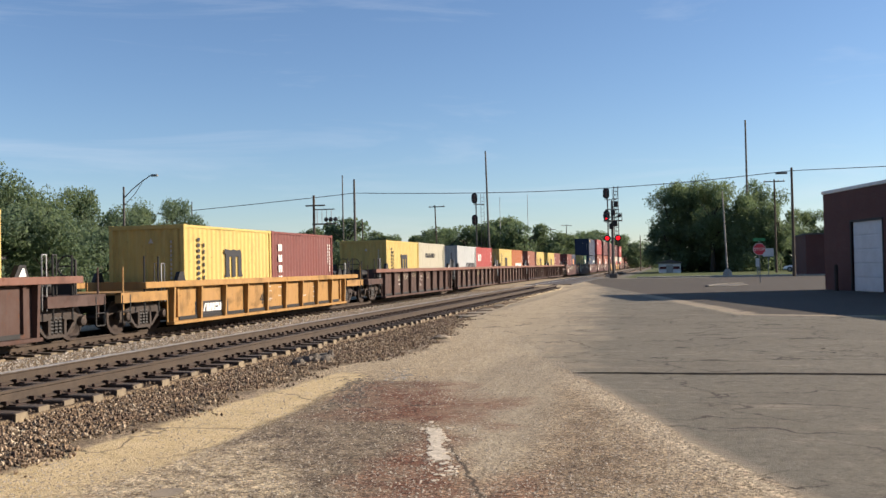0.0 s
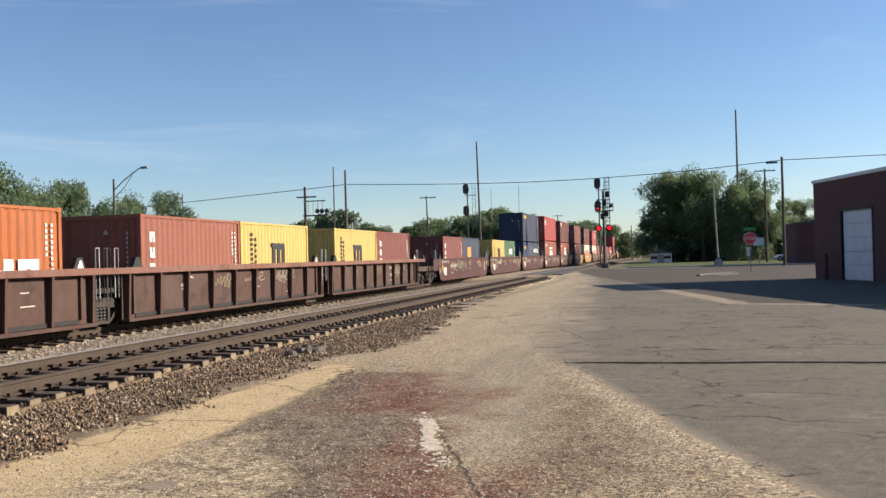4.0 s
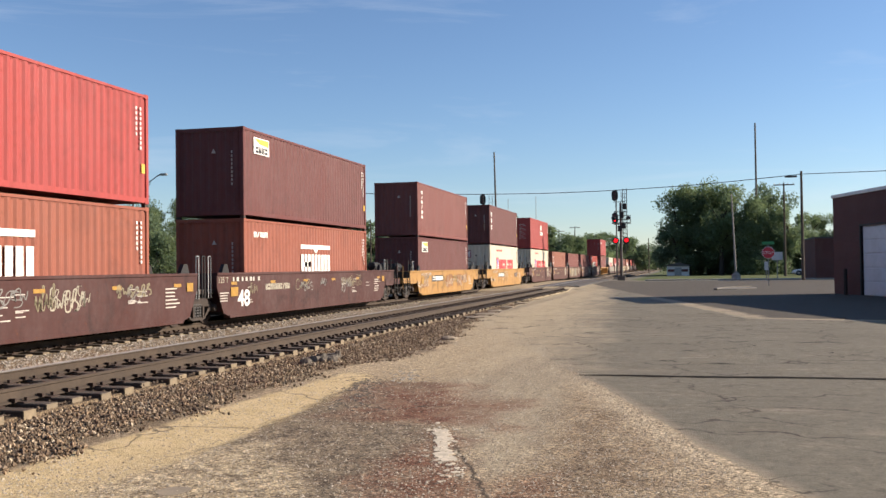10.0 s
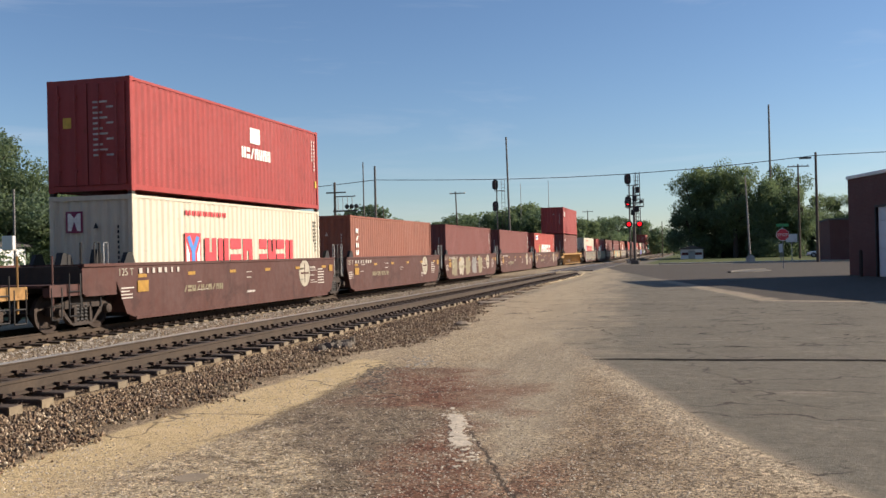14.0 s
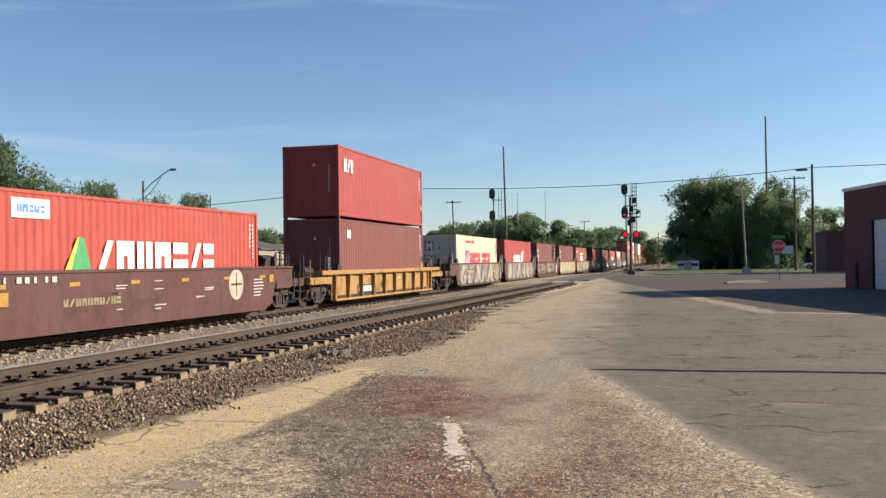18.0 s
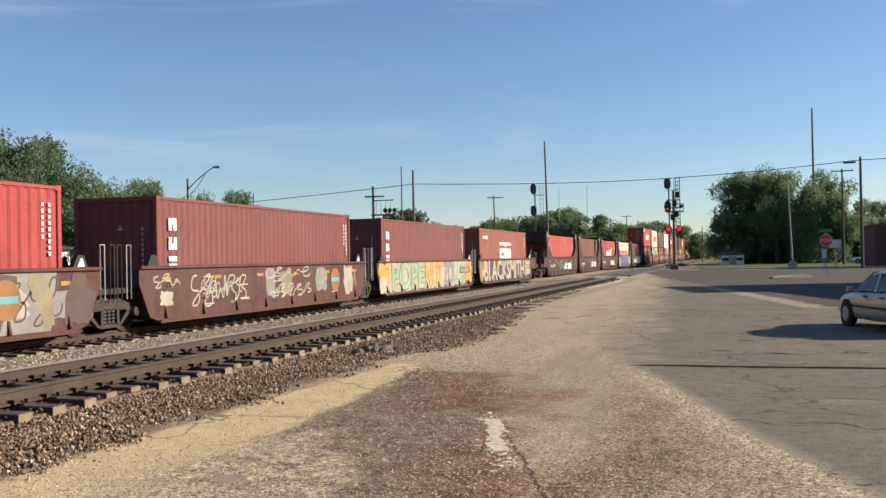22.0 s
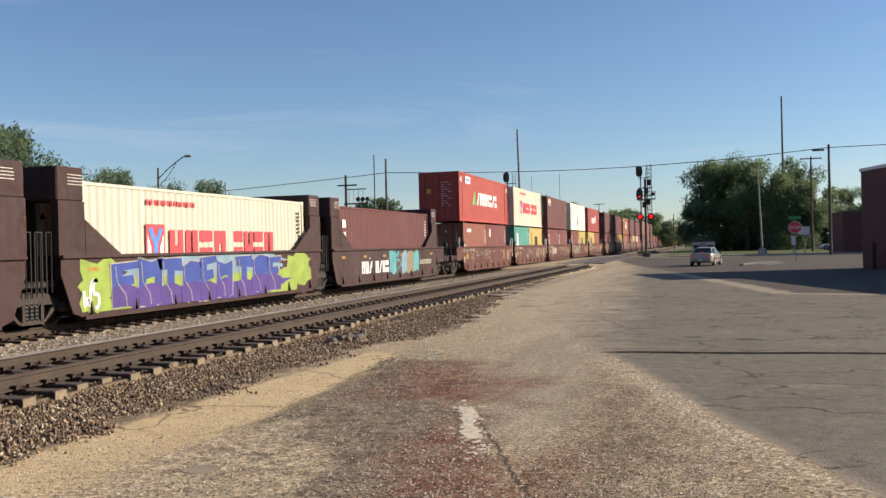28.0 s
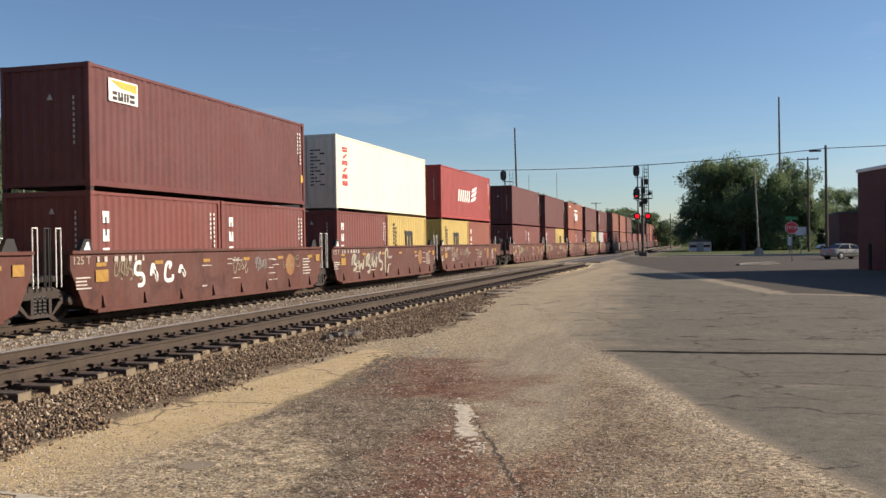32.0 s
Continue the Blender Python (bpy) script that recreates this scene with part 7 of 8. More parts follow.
def sign(x, y):
    s = thing("stop_sign", "red octagonal stop sign on a thin post", "road sign", at=(x, y, 0))
    part("post", Shape().box(-0.03, 0.03, -0.02, 0.02, 0, 3.1), M_GALV, s)
    R = 0.46
    octa = [(R * math.cos(radians(22.5 + 45 * i)), 2.42 + R * math.sin(radians(22.5 + 45 * i))) for i in range(8)]
    inner = [(a * 0.93, 2.42 + (b - 2.42) * 0.93) for a, b in octa]
    p = part("border", Shape().prism(octa, -0.05, -0.03, 1), M_MARK_W, s, "white border of the sign")
    part("face", Shape().prism(inner, -0.058, -0.052, 1), M_MARK_R, p)
    me = words("STOP", 0.3, 0.002)
    ys = [q.co.y for q in me.vertices]
    me.transform(Matrix.Translation((-(max(ys) + min(ys)) / 2, -0.062, 2.31)) @ Matrix(((0, 1, 0, 0), (1, 0, 0, 0), (0, 0, 1, 0), (0, 0, 0, 1))))
    me.materials.clear()
    me.materials.append(M_MARK_W)
    part("lettering", me, None, p)
    part("street_name_plate", Shape().box(-0.42, 0.42, -0.02, 0.0, 3.0, 3.22), M_MARK_G, s, "small green street name plate")


sign(6.25, 71.6)
ws = thing("white_sign", "plain pale rectangular sign on a post", "road sign", at=(10.0, 104.5, 0))
part("post", Shape().box(-0.04, 0.04, -0.03, 0.03, 0, 2.6), M_GALV, ws)
part("board", Shape().box(-0.55, 0.55, -0.06, -0.03, 2.0, 2.85, 0, 0.01), M_COPING, ws)
mk = thing("white_marker", "short white marker post in the grass", "marker post", at=(8.95, 105, 0))
part("post", Shape().box(-0.04, 0.04, -0.03, 0.03, 0, 1.9), M_GALV, mk)
part("board", Shape().box(-0.2, 0.2, -0.06, -0.03, 0.95, 1.85, 0, 0.01), M_COPING, mk)

# ---- marks on the yard ----
M_CHALK = shade("white_patch", (0.62, 0.54, 0.41), 0.95, 0.35, 9, 40, 0, (0.24, 0.19, 0.14), 0.8)


def blotch(pts, label, mat, z=0.005, name="pavement_patch", seed=1):
    rnd = random.Random(seed)
    out = []
    for (ax, ay), (bx, by) in zip(pts, pts[1:] + pts[:1]):
        for k in range(6):
            t = k / 6
            out.append((ax + (bx - ax) * t + rnd.uniform(-0.04, 0.04), ay + (by - ay) * t + rnd.uniform(-0.03, 0.03)))
    tagged(new(name, Shape().prism(out, z - 0.02, z, 2).mesh(name, mat)), label, "ground patch", kind="structure")


blotch([(-2.38, 9.08), (-2.24, 9.02), (-2.08, 8.5), (-1.98, 8.02), (-1.84, 7.62), (-1.93, 7.5), (-2.06, 7.85), (-2.2, 8.35), (-2.3, 8.7)], "broken white paint patch on the yard", M_CHALK)
blotch([(-4.55, 5.25), (-4.2, 5.05), (-3.75, 5.06), (-3.8, 5.16), (-4.2, 5.2)], "short white paint stroke on the yard", M_CHALK, 0.006, "pavement_patch", 4)


M_BROKEN = shade("broken_asphalt", (0.16, 0.135, 0.105), 0.9, 0.45, 6, 40, 0, (0.30, 0.26, 0.2), 0.6, 0.6)
M_BROKEN_DARK = shade("tar", (0.030, 0.026, 0.022), 0.95, 0.3, 6, 40)
M_BROKEN_DARK.node_tree.nodes["Principled BSDF"].inputs["Specular IOR Level"].default_value = 0.03


def chips(name, label, mat, path, count, spread, size, seed):
    """Flat irregular flakes strewn along a line on the ground."""
    rnd = random.Random(seed)
    s = Shape()
    for i in range(count):
        k = rnd.random() * (len(path) - 1)
        (ax, ay), (bx, by) = path[int(k)], path[int(k) + 1]
        t = k - int(k)
        x, y = ax + (bx - ax) * t + rnd.gauss(0, spread), ay + (by - ay) * t + rnd.gauss(0, spread * 1.5)
        r = size * rnd.uniform(0.3, 1.0)
        a = rnd.uniform(0, 6.28)
        s.prism([(x + r * rnd.uniform(0.5, 1.1) * math.cos(a + 1.05 * q), y + 1.4 * r * rnd.uniform(0.5, 1.1) * math.sin(a + 1.05 * q)) for q in range(6)], -0.01, 0.004 + 0.002 * rnd.random(), 2)
    tagged(new(name, s.mesh(name, mat)), label, "paint chips", kind="stuff")


chips("paint_chips", "flaked white paint chips on the yard", M_CHALK, [(-2.42, 9.3), (-2.2, 8.7), (-2.05, 8.1), (-1.82, 7.45), (-1.66, 6.95)], 150, 0.06, 0.034, 5)
chips("pale_chips", "pale concrete chips on the dusty ground", M_CONC, [(-4.25, 14.1), (-3.95, 13.4), (-3.7, 13.0)], 60, 0.14, 0.04, 6)
chips("dark_chips", "dark crumbs of broken asphalt", M_BROKEN, [(-4.5, 12.9), (-4.15, 12.2), (-3.95, 11.2), (-3.8, 10.2)], 200, 0.12, 0.03, 7)


def tar_dashes():
    """Short open cracks filled with tar and dirt, lying across the way."""
    rnd = random.Random(77)
    s = Shape()
    for x, y, w in [(-2.11, 22.85, 0.32), (-1.26, 23.17, 0.4), (-0.42, 27.27, 0.13), (1.01, 21.32, 0.1), (1.1, 20.24, 0.33), (1.58, 25.4, 0.53), (2.36, 24.63, 0.63), (2.53, 20.21, 0.66), (2.61, 18.0, 0.13), (0.44, 23.59, 0.07), (-0.54, 21.84, 0.08), (-0.81, 18.58, 0.09), (0.16, 18.11, 0.25), (-0.28, 16.14, 0.19), (-0.14, 16.14, 0.15), (1.53, 29.58, 0.41), (0.78, 31.95, 0.67), (1.4, 19.43, 0.09), (3.09, 19.93, 0.23), (2.66, 17.18, 0.12), (0.67, 15.82, 0.44), (-1.6, 33.97, 0.87)]:
        k = max(4, int(w / 0.09))
        mid = [(x - w / 2 + w * i / k, y + 0.05 * math.sin(i * 1.3 + x) + rnd.uniform(-0.02, 0.02)) for i in range(k + 1)]
        wide = [rnd.uniform(0.02, 0.06) * (1 - abs(2 * i / k - 1) ** 3) + 0.004 for i in range(k + 1)]
        g = 0.004
        s.add([(a, b + e, g) for (a, b), e in zip(mid, wide)] + [(a, b - e, g) for (a, b), e in zip(mid, wide)], [(i, i + 1, k + 2 + i, k + 1 + i) for i in range(k)])
    tagged(new("tar_cracks", s.mesh("tar_cracks", M_BROKEN_DARK)), "short dark tar-filled cracks in the asphalt", "cracks", kind="stuff")


def tar_band():
    """A long straight seal of black tar across the asphalt."""
    rnd = random.Random(5)
    k = 90
    mid = [(-1.5 + 17.5 * i / k, 13.88 + 0.6 * i / k * 0.8 + 0.03 * math.sin(i * 0.5) + rnd.uniform(-0.012, 0.012)) for i in range(k + 1)]
    wide = [min(0.03 + 0.03 * i, 0.095) + rnd.uniform(-0.018, 0.018) for i in range(k + 1)]
    s = Shape().add([(a, b + e, 0.005) for (a, b), e in zip(mid, wide)] + [(a, b - e, 0.005) for (a, b), e in zip(mid, wide)], [(i, i + 1, k + 2 + i, k + 1 + i) for i in range(k)])
    tagged(new("tar_seal", s.mesh("tar_seal", M_BROKEN_DARK)), "long black tar seal across the asphalt", "tar seal", kind="structure")


M_LUMP = shade("dusty_concrete", (0.40, 0.325, 0.225), 0.95, 0.3, 3, 40, 0, (0.25, 0.2, 0.14), 0.6, 0.5)


def lump(name, label, category, group, x, y, r, h, mat, seed, flat=0.5):
    """A broken block with facets."""
    rnd = random.Random(seed)
    s = Shape()
    k = 8
    rings = []
    for z, f in ((-0.03, 1.0), (h * 0.55, 0.92), (h, flat)):
        rings += [(x + r * f * rnd.uniform(0.75, 1.1) * math.cos(6.283 * i / k), y + r * f * rnd.uniform(0.75, 1.1) * math.sin(6.283 * i / k), ground_height(x, y) + z * rnd.uniform(0.8, 1.2)) for i in range(k)]
    s.add(rings, [(j * k + i, j * k + (i + 1) % k, (j + 1) * k + (i + 1) % k, (j + 1) * k + i) for j in range(2) for i in range(k)] + [tuple(range(2 * k, 3 * k))])
    tagged(new(name, s.mesh(name, mat)), label, category, group)


rnd = random.Random(21)
for i in range(16):
    lump("asphalt_chunk", "broken flat chunk of old asphalt on the ballast", "rubble", "broken asphalt chunks", -6.25 + rnd.gauss(0, 0.22), 15.6 + rnd.gauss(0, 0.3), rnd.uniform(0.06, 0.17), rnd.uniform(0.05, 0.13), M_BROKEN, i, 0.6)
for i, (x, y, r) in enumerate(((-6.4, 30.0, 0.5), (-6.5, 32.2, 0.55), (-6.75, 35.0, 0.4), (-6.95, 38.6, 0.35), (-7.1, 43.0, 0.35), (-5.0, 20.4, 0.22))):
    lump("concrete_lump", "pale broken lump of concrete at the foot of the ballast", "rubble", "concrete lumps", x, y, r, 0.08, M_LUMP, 40 + i, 0.45)
lump("flat_stone", "flat dark stone lying in the dust", "stone", "", -3.59, 6.18, 0.15, 0.004, M_LUMP, 60, 0.9)
tar_dashes()
tar_band()


# ---- trees ----
def crown_mesh(seed, radius, height, leaves, leaf, mat, low=0.15):
    """Clumps of small leaves round an uneven set of boughs."""
    rnd = np.random.RandomState(seed)
    k = 24
    cen = np.stack([rnd.uniform(-0.62, 0.62, k) * radius, rnd.uniform(-0.62, 0.62, k) * radius, (low + (0.92 - low) * rnd.rand(k)) * height], 1)
    rad = radius * rnd.uniform(0.24, 0.46, k) * (1 - 0.35 * np.abs(cen[:, 2] / height - 0.5))
    which = rnd.randint(0, k, leaves)
    d = rnd.normal(size=(leaves, 3))
    d /= np.linalg.norm(d, axis=1)[:, None]
    rr = rad[which] * (0.55 + 0.5 * rnd.rand(leaves) ** 0.6) * (1 + 0.25 * np.sin(7 * d[:, 0] + 5 * d[:, 2] + which))
    c = cen[which] + d * rr[:, None] * np.array([1, 1, 0.85])
    c[:, 2] *= height / np.percentile(c[:, 2], 99.6)
    a = rnd.normal(size=(leaves, 3)) + 0.6 * d
    a /= np.linalg.norm(a, axis=1)[:, None]
    b = np.cross(a, rnd.normal(size=(leaves, 3)))
    b /= np.linalg.norm(b, axis=1)[:, None]
    e = np.cross(a, b)
    s = leaf * (0.6 + 0.8 * rnd.rand(leaves))[:, None]
    V = np.stack([c - b * s, c - e * s * 0.55, c + b * s, c + e * s * 0.55], 1)
    F = np.arange(leaves * 4).reshape(-1, 4)
    me = bpy.data.meshes.new("crown")
    me.from_pydata(V.reshape(-1, 3).tolist(), [], F.tolist())
    me.materials.append(mat)
    return me


def trunk_mesh(seed, radius, height):
    rnd = random.Random(seed)
    s = Shape()
    r = height * 0.028
    pts = [(0, 0, 0), (rnd.uniform(-0.1, 0.1), rnd.uniform(-0.1, 0.1), height * 0.2), (rnd.uniform(-0.3, 0.3), rnd.uniform(-0.3, 0.3), height * 0.45), (rnd.uniform(-0.4, 0.4), rnd.uniform(-0.4, 0.4), height * 0.7)]
    for i, (a, b) in enumerate(zip(pts, pts[1:])):
        s.tube(a, b, r * (1.15 - 0.3 * i), r * (0.85 - 0.3 * i), 9)
    for i in range(9):
        t = rnd.uniform(0.2, 0.66)
        k = min(int(t / 0.25), 2)
        base = Vector(pts[k]).lerp(Vector(pts[k + 1]), 0.5)
        an = rnd.uniform(0, 6.28)
        tip = base + Vector((math.cos(an) * radius * 0.62, math.sin(an) * radius * 0.62, height * rnd.uniform(0.12, 0.3)))
        mid = base.lerp(tip, 0.5) + Vector((0, 0, height * 0.04))
        s.tube(base, mid, r * 0.42, r * 0.25, 6).tube(mid, tip, r * 0.25, r * 0.08, 6)
    return s.mesh("trunk", M_BARK)


TREE_KINDS = []
for i, (rd, ht, lv, lf, mt, lo) in enumerate(((5.0, 11, 22000, 0.135, M_LEAF, 0.10), (4.2, 12, 18000, 0.13, M_LEAF2, 0.14), (5.6, 10, 22000, 0.135, M_LEAF, 0.07), (3.2, 12, 13000, 0.125, M_LEAF2, 0.1), (4.0, 6, 14000, 0.12, M_LEAF, 0.02), (5.0, 11, 7500, 0.24, M_LEAF, 0.08), (4.4, 11.5, 7000, 0.24, M_LEAF2, 0.1), (4.0, 6, 5000, 0.22, M_LEAF, 0.02))):
    TREE_KINDS.append((crown_mesh(30 + i, rd, ht, lv, lf, mt, lo), trunk_mesh(60 + i, rd, ht), rd, ht))


def tree(az, d, top, kind, wide=1.0, label="broad leafy green tree"):
    x, y = at_bearing(az, d)
    cm, tm, rd, ht = TREE_KINDS[kind]
    t = thing("tree", label, "tree", "trees", at=(x, y, 0))
    k = top / ht
    t.rotation_euler[2] = (az * 37 + d) % 6.28
    t.scale = (k * wide, k * wide, k)
    part("trunk", tm, None, t)
    part("crown", cm, None, t)


# the big clump by the cross street
for az, el, d, kind, wide in ((0.1, 4.5, 152, 3, 1.25), (-0.55, 4.8, 153, 1, 0.9), (-1.7, 5.0, 156, 0, 0.75), (-2.4, 4.95, 150, 1, 0.95), (-3.3, 4.7, 156, 2, 0.7), (-4.2, 4.15, 150, 0, 0.8), (-5.4, 4.4, 158, 3, 1.1), (-6.1, 3.5, 150, 1, 0.8), (-7.2, 3.0, 160, 3, 1.1), (-8.4, 2.9, 165, 1, 0.9), (-9.6, 2.9, 165, 0, 0.8),
                              (-10.9, 2.8, 165, 2, 0.9), (-1.1, 2.8, 160, 4, 1.0), (-2.8, 2.6, 162, 4, 1.0), (-4.6, 2.6, 150, 4, 1.0), (-6.6, 2.2, 156, 4, 1.0), (-8.8, 2.0, 160, 4, 1.1)):
    tree(az, d, 1.6 + d * math.tan(radians(el * 0.95)), kind, wide, "large dark green tree in a clump")
# beyond the tracks, near the lamp
for az, el, d, kind, wide in ((49.0, 7.4, 66, 2, 0.9), (46.6, 7.6, 70, 0, 0.9), (44.4, 7.7, 73, 2, 0.8), (42.6, 7.5, 72, 0, 0.85), (41.0, 7.35, 76, 1, 0.95), (39.7, 6.2, 76, 2, 0.8), (38.3, 5.3, 78, 1, 0.9), (36.9, 4.75, 80, 0, 0.85), (35.5, 5.0, 84, 1, 0.8), (34.5, 4.6, 84, 3, 0.8),
                              (33.4, 3.5, 88, 4, 0.9), (32.7, 3.95, 100, 3, 0.95), (31.4, 4.15, 105, 0, 0.8), (30.1, 4.35, 108, 1, 0.85), (29.1, 3.3, 112, 2, 0.8), (28.2, 3.1, 118, 1, 0.9), (33.6, 2.6, 70, 4, 1.1), (31.0, 2.4, 78, 4, 1.1), (36.5, 3.3, 66, 4, 1.1), (40.0, 4.0, 64, 4, 1.1), (43.5, 4.5, 62, 4, 1.1), (27.2, 2.5, 120, 4, 1.0), (26.0, 2.2, 130, 4, 1.0)):
    top = 1.6 + d * math.tan(radians(el * 0.965))
    tree(az, d, top, kind, wide, "leafy green tree beyond the tracks")
# the far line along the tracks
for i, (az, el) in enumerate(((25.2, 1.9), (24.0, 1.9), (22.8, 1.8), (21.6, 2.4), (20.6, 2.6), (19.5, 2.85), (18.2, 2.35), (17.2, 1.9), (16.2, 1.9), (15.2, 2.0), (14.2, 2.2), (13.2, 2.3), (12.2, 2.5), (11.2, 2.3), (10.3, 2.8), (9.5, 2.9), (8.7, 2.4), (7.9, 2.0), (7.0, 1.9), (6.1, 1.8), (5.2, 2.0), (4.4, 1.9), (3.5, 1.5), (2.7, 1.7), (2.0, 1.2), (1.45, 0.7), (0.9, 0.7))):
    d = 230 if az > 4.6 else 300
    tree(az, d + 14 * math.sin(i * 2.3), 1.6 + d * math.tan(radians(el)), (5, 6)[i % 2], 1.25, "far leafy tree along the railway")
    tree(az + 0.45, d + 25, 1.6 + d * math.tan(radians(el)) * 0.72, 7, 1.7, "far leafy tree along the railway")


# ---- sedan ----
def glass_mat():
    m, n, l, p = nodes_of("car_glass")
    p.inputs["Base Color"].default_value = (0.015, 0.018, 0.02, 1)
    p.inputs["Roughness"].default_value = 0.06
    p.inputs["Specular IOR Level"].default_value = 0.4
    return m


M_GLASS = glass_mat()
M_TAIL = glow("tail_lamp", (0.55, 0.02, 0.015), 0.3)


def car_paint(name, color):
    m, n, l, p = nodes_of(name)
    v = coords(n, l)
    l.new(blend(n, l, ramp(n, l, noise_node(n, l, v, 2.5, 5), 0.3, 0.7, 0, 0.35), color, tuple(c * 0.8 for c in color)), p.inputs["Base Color"])
    p.inputs["Metallic"].default_value = 0.15
    p.inputs["Roughness"].default_value = 0.32
    p.inputs["Coat Weight"].default_value = 0.5
    return m


def loft(sections):
    s = Shape()
    k = len(sections[0])
    vs = [p for sec in sections for p in sec]
    fs = []
    for j in range(len(sections) - 1):
        for i in range(k):
            fs.append((j * k + i, j * k + (i + 1) % k, (j + 1) * k + (i + 1) % k, (j + 1) * k + i))
    fs += [tuple(range(k))[::-1], tuple(range((len(sections) - 1) * k, len(sections) * k))]
    return s.add(vs, fs)


def sedan(color, label, plate=True):
    """A four-door saloon, nose towards +y, its middle at the origin."""
    pm = car_paint("sedan_paint", color)
    c = thing("sedan", label, "car")

    def ring(y, w, z0, z1, zb):
        half = [(0.90, z0), (0.965, z0 + 0.05), (0.99, z0 + 0.14), (1.0, (z0 + zb) / 2), (0.995, zb - 0.02), (0.975, zb + (z1 - zb) * 0.45), (0.93, z1 - 0.025), (0.82, z1), (0.4, z1 + 0.012)]
        return [(-w * a, y, z) for a, z in half] + [(w * a, y, z) for a, z in reversed(half)]

    body = loft([ring(-2.24, 0.66, 0.36, 0.84, 0.70), ring(-2.16, 0.78, 0.28, 0.94, 0.74), ring(-1.75, 0.84, 0.24, 0.97, 0.78), ring(-1.0, 0.855, 0.22, 0.93, 0.76), ring(0, 0.86, 0.21, 0.90, 0.74), ring(0.95, 0.855, 0.22, 0.89, 0.73),
                 ring(1.7, 0.83, 0.24, 0.80, 0.66), ring(2.12, 0.74, 0.28, 0.70, 0.58), ring(2.24, 0.6, 0.34, 0.62, 0.5)])
    part("body", body, pm, c, smooth=True)

    def top(y, w, z, drop=0.05):
        half = [(1.0, z - drop * 1.6), (0.97, z - drop * 0.8), (0.9, z - drop * 0.3), (0.7, z - drop * 0.05), (0.3, z + drop * 0.1)]
        return [(-w * a, y, b) for a, b in half] + [(w * a, y, b) for a, b in reversed(half)]

    cab = loft([top(-1.62, 0.77, 0.945, 0.008), top(-1.35, 0.69, 1.095, 0.03), top(-1.02, 0.63, 1.31), top(-0.8, 0.62, 1.37), top(-0.4, 0.62, 1.40), top(0.05, 0.62, 1.39), top(0.4, 0.62, 1.34), top(0.75, 0.69, 1.11, 0.03), top(1.17, 0.78, 0.885, 0.008)])
    part("roof", cab, pm, c, smooth=True)
    sidew = [(-1.32, 0.93), (-0.88, 1.27), (0.3, 1.30), (0.98, 0.90)]
    for k in (-1, 1):
        glass = Shape().add([(k * (0.80 if z < 1.0 else 0.655), y, z) for y, z in sidew] + [(k * (0.70 if z < 1.0 else 0.58), y, z) for y, z in sidew], [(0, 1, 2, 3), (4, 5, 6, 7), (0, 1, 5, 4), (1, 2, 6, 5), (2, 3, 7, 6), (3, 0, 4, 7)])
        part("side_window", glass, M_GLASS, c)
        part("pillar", Shape().add([(k * 0.815, -0.28, 0.90), (k * 0.815, -0.18, 0.90), (k * 0.665, -0.15, 1.32), (k * 0.665, -0.25, 1.32), (k * 0.7, -0.28, 0.90), (k * 0.7, -0.18, 0.90), (k * 0.58, -0.15, 1.32), (k * 0.58, -0.25, 1.32)], [(0, 1, 2, 3), (4, 5, 6, 7), (0, 1, 5, 4), (1, 2, 6, 5), (2, 3, 7, 6), (3, 0, 4, 7)]), pm, c)
        part("mirror", Shape().box(k * 0.98 - 0.1, k * 0.98 + 0.1, 0.72, 0.84, 0.88, 1.0, 0, 0.03), pm, c)
        part("side_moulding", Shape().box(k * 0.87 - 0.012, k * 0.87 + 0.012, -1.3, 1.0, 0.50, 0.56), M_BLACK, c)
        for y in (-0.75, 0.15):
            part("door_handle", Shape().box(k * 0.87 - 0.012, k * 0.87 + 0.012, y, y + 0.16, 0.76, 0.80), M_BLACK, c)
        part("tail_lamp", Shape().box(k * 0.56 - 0.17, k * 0.56 + 0.18, -2.25, -2.05, 0.68, 0.81, 0, 0.04), M_TAIL, c, "lit red tail lamp")
        part("head_lamp", Shape().box(k * 0.52 - 0.16, k * 0.52 + 0.16, 2.1, 2.23, 0.54, 0.66, 0, 0.03), M_GALV, c)
        for y in (-1.32, 1.36):
            part("wheel_arch", Shape().lathe([(k * 0.80, 0.37), (k * 0.868, 0.37)], 0, 18, (0, y, 0.31)), M_TYRE, c)
            w = part("wheel", Shape().lathe([(-0.09, 0.2), (-0.1, 0.28), (-0.07, 0.31), (0.07, 0.31), (0.1, 0.28), (0.09, 0.2)], 0, 20), M_TYRE, c, at=(k * 0.79, y, 0.31))
            part("hubcap", Shape().lathe([(k * 0.06, 0.21), (k * 0.105, 0.19), (k * 0.12, 0.06)], 0, 14), M_GALV, w)
    part("rear_window", Shape().add([(-0.66, -1.60, 0.995), (0.66, -1.60, 0.995), (0.53, -1.09, 1.335), (-0.53, -1.09, 1.335), (-0.66, -1.50, 0.93), (0.66, -1.50, 0.93), (0.53, -1.03, 1.25), (-0.53, -1.03, 1.25)], [(0, 1, 2, 3), (4, 5, 6, 7), (0, 1, 5, 4), (1, 2, 6, 5), (2, 3, 7, 6), (3, 0, 4, 7)]), M_GLASS, c)
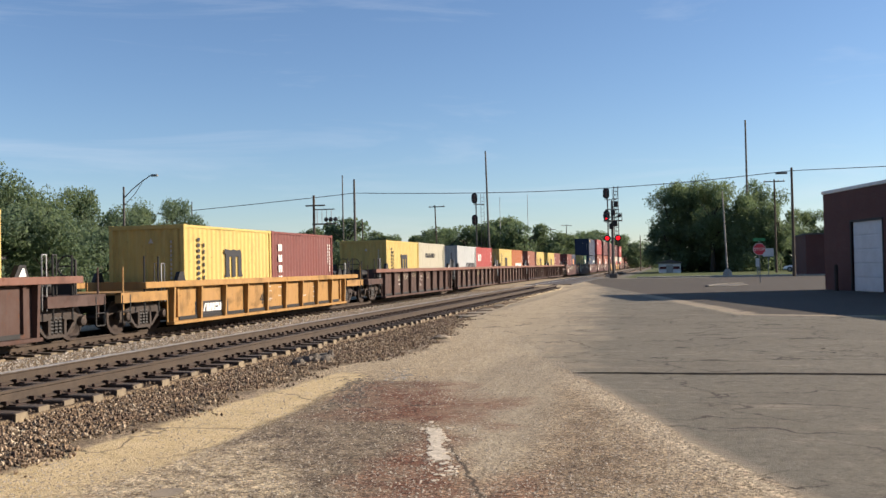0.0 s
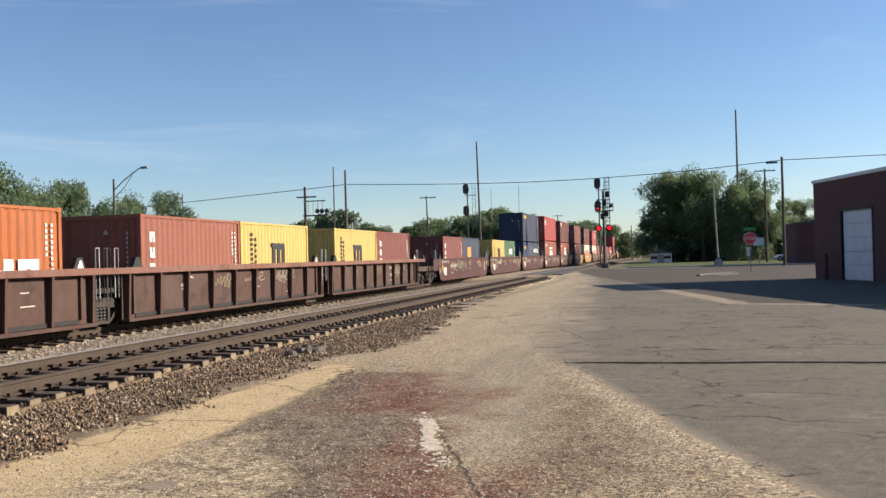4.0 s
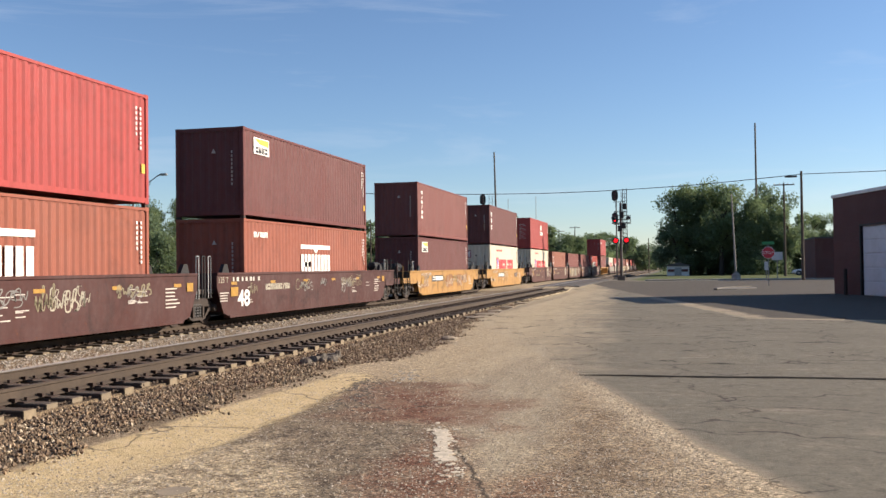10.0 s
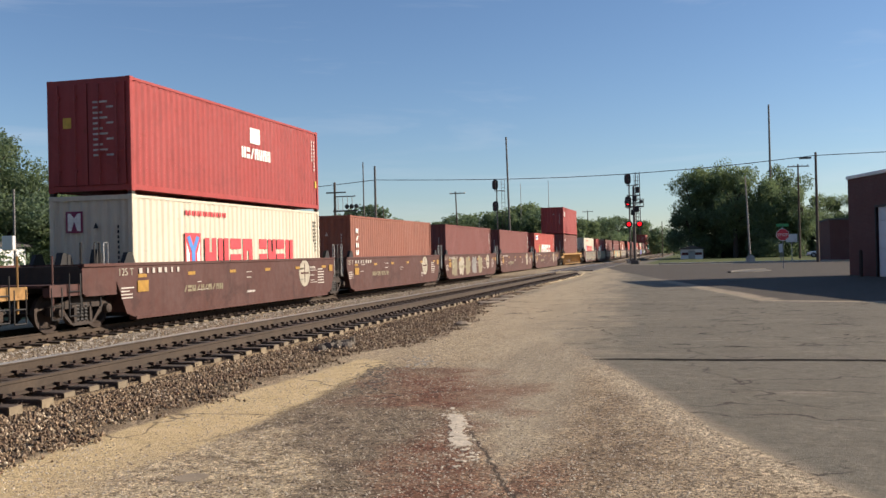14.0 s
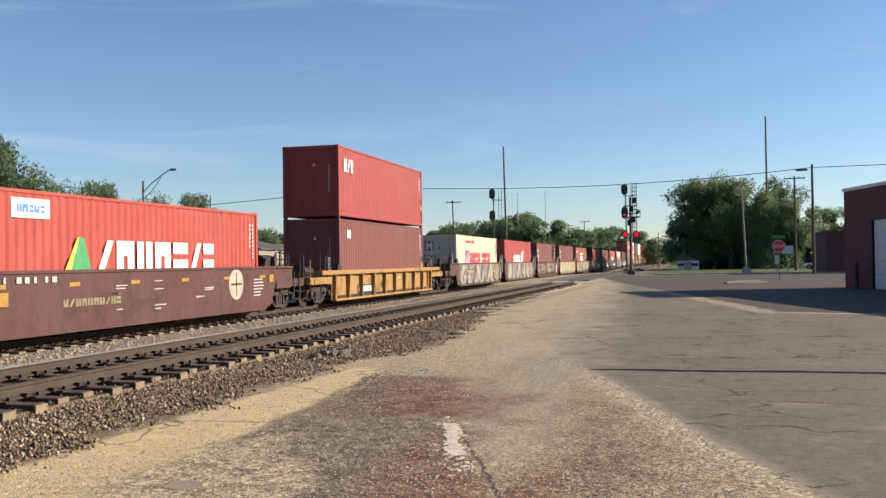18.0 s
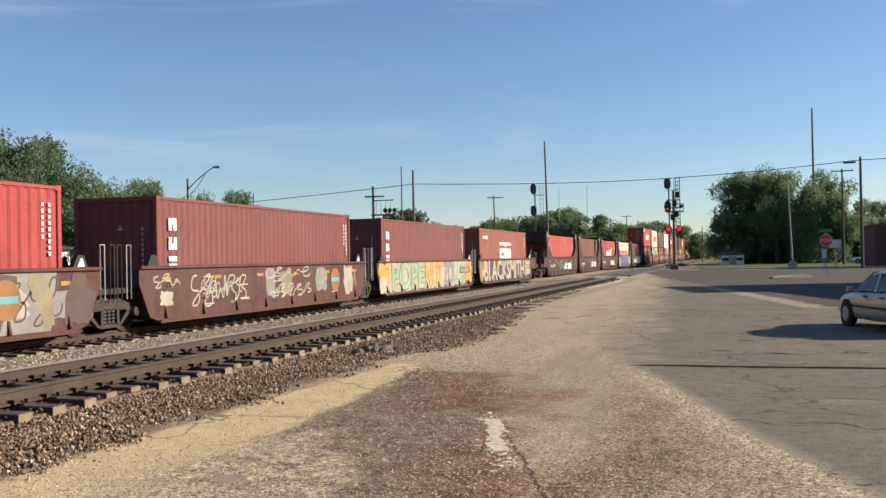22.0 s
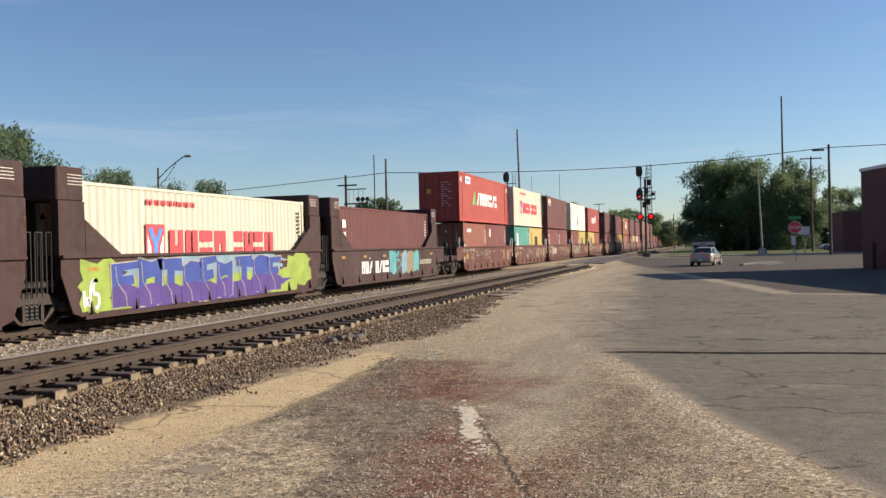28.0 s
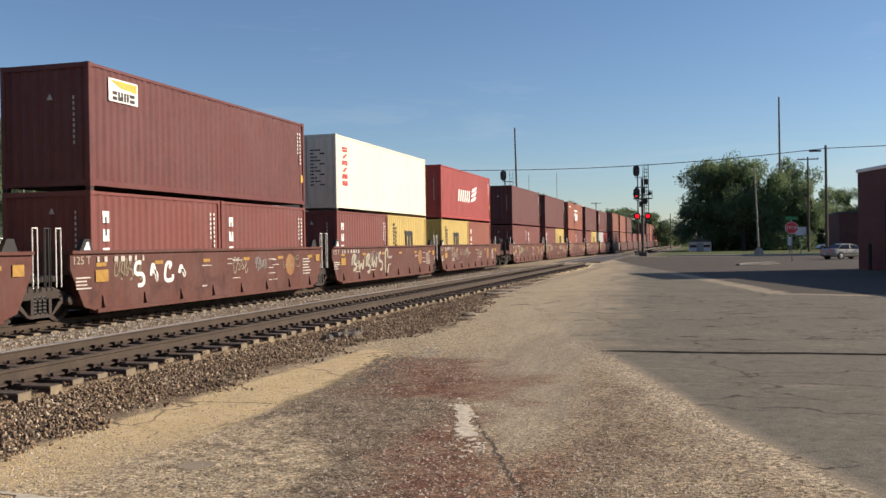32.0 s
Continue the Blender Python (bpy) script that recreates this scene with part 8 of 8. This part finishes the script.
    part("windscreen", Shape().add([(-0.68, 1.13, 0.955), (0.68, 1.13, 0.955), (0.54, 0.50, 1.36), (-0.54, 0.50, 1.36), (-0.68, 1.05, 0.89), (0.68, 1.05, 0.89), (0.54, 0.46, 1.28), (-0.54, 0.46, 1.28)], [(0, 1, 2, 3), (4, 5, 6, 7), (0, 1, 5, 4), (1, 2, 6, 5), (2, 3, 7, 6), (3, 0, 4, 7)]), M_GLASS, c)
    part("rear_bumper", Shape().box(-0.74, 0.74, -2.32, -2.12, 0.34, 0.58, 0, 0.05), pm, c)
    part("front_bumper", Shape().box(-0.72, 0.72, 2.08, 2.30, 0.30, 0.5, 0, 0.05), pm, c)
    part("plate", Shape().box(-0.17, 0.17, -2.335, -2.325, 0.42, 0.54), M_COPING, c, "plain pale plate")
    part("brake_light", Shape().box(-0.15, 0.15, -1.64, -1.60, 0.99, 1.02), M_TAIL, c)
    return c


SEDAN = sedan((0.31, 0.288, 0.24), "silver-beige four-door sedan driving across the yard")
SEDAN.scale = (0.86, 0.86, 0.86)
for x, y, rz, col, lb in ((17.2, 136, 80, (0.75, 0.75, 0.74), "white parked car under the trees"), (-31, 50, 20, (0.7, 0.7, 0.7), "white parked car beyond the tracks"), (-44, 58, -70, (0.12, 0.14, 0.2), "dark parked car beyond the tracks")):
    pc = sedan(col, lb)
    pc.matrix_basis = pose(x, y, 0, 0, 0, rz)


# ---- movement ----
TRAVEL = ((0, 0.0), (3, 51.41), (7, 119.72), (11, 187.36), (14, 237.77), (18, 304.56), (22, 370.51), (25, 419.59), (28, 468.68), (32, 533.84))


def motions():
    for ob, x, y, z in MOVING:
        walk(ob, [(t, pose(x, y - s, z)) for t, s in TRAVEL])
    # the sedan enters from behind, crosses the yard, brakes and turns right into the cross street
    drive = ((0, 40.0, -60, 14), (18, 16.5, -8, 14), (20.5, 8.0, 9.5, 16), (21.5, 4.7, 17.0, 16), (22.4, 2.38, 23.9, 15), (23.2, 0.95, 29.0, 14), (24, -0.1, 35.5, 6), (25, -0.9, 43.3, 3), (26.5, -1.0, 54.0, -1), (28, 0.05, 63.3, -10), (29, 1.0, 67.0, -18), (30, 3.0, 71.4, -30), (31, 6.4, 75.3, -46), (32, 10.8, 78.6, -55))
    walk(SEDAN, [(t, pose(x, y, 0, 0, 0, a)) for t, x, y, a in drive])


motions()
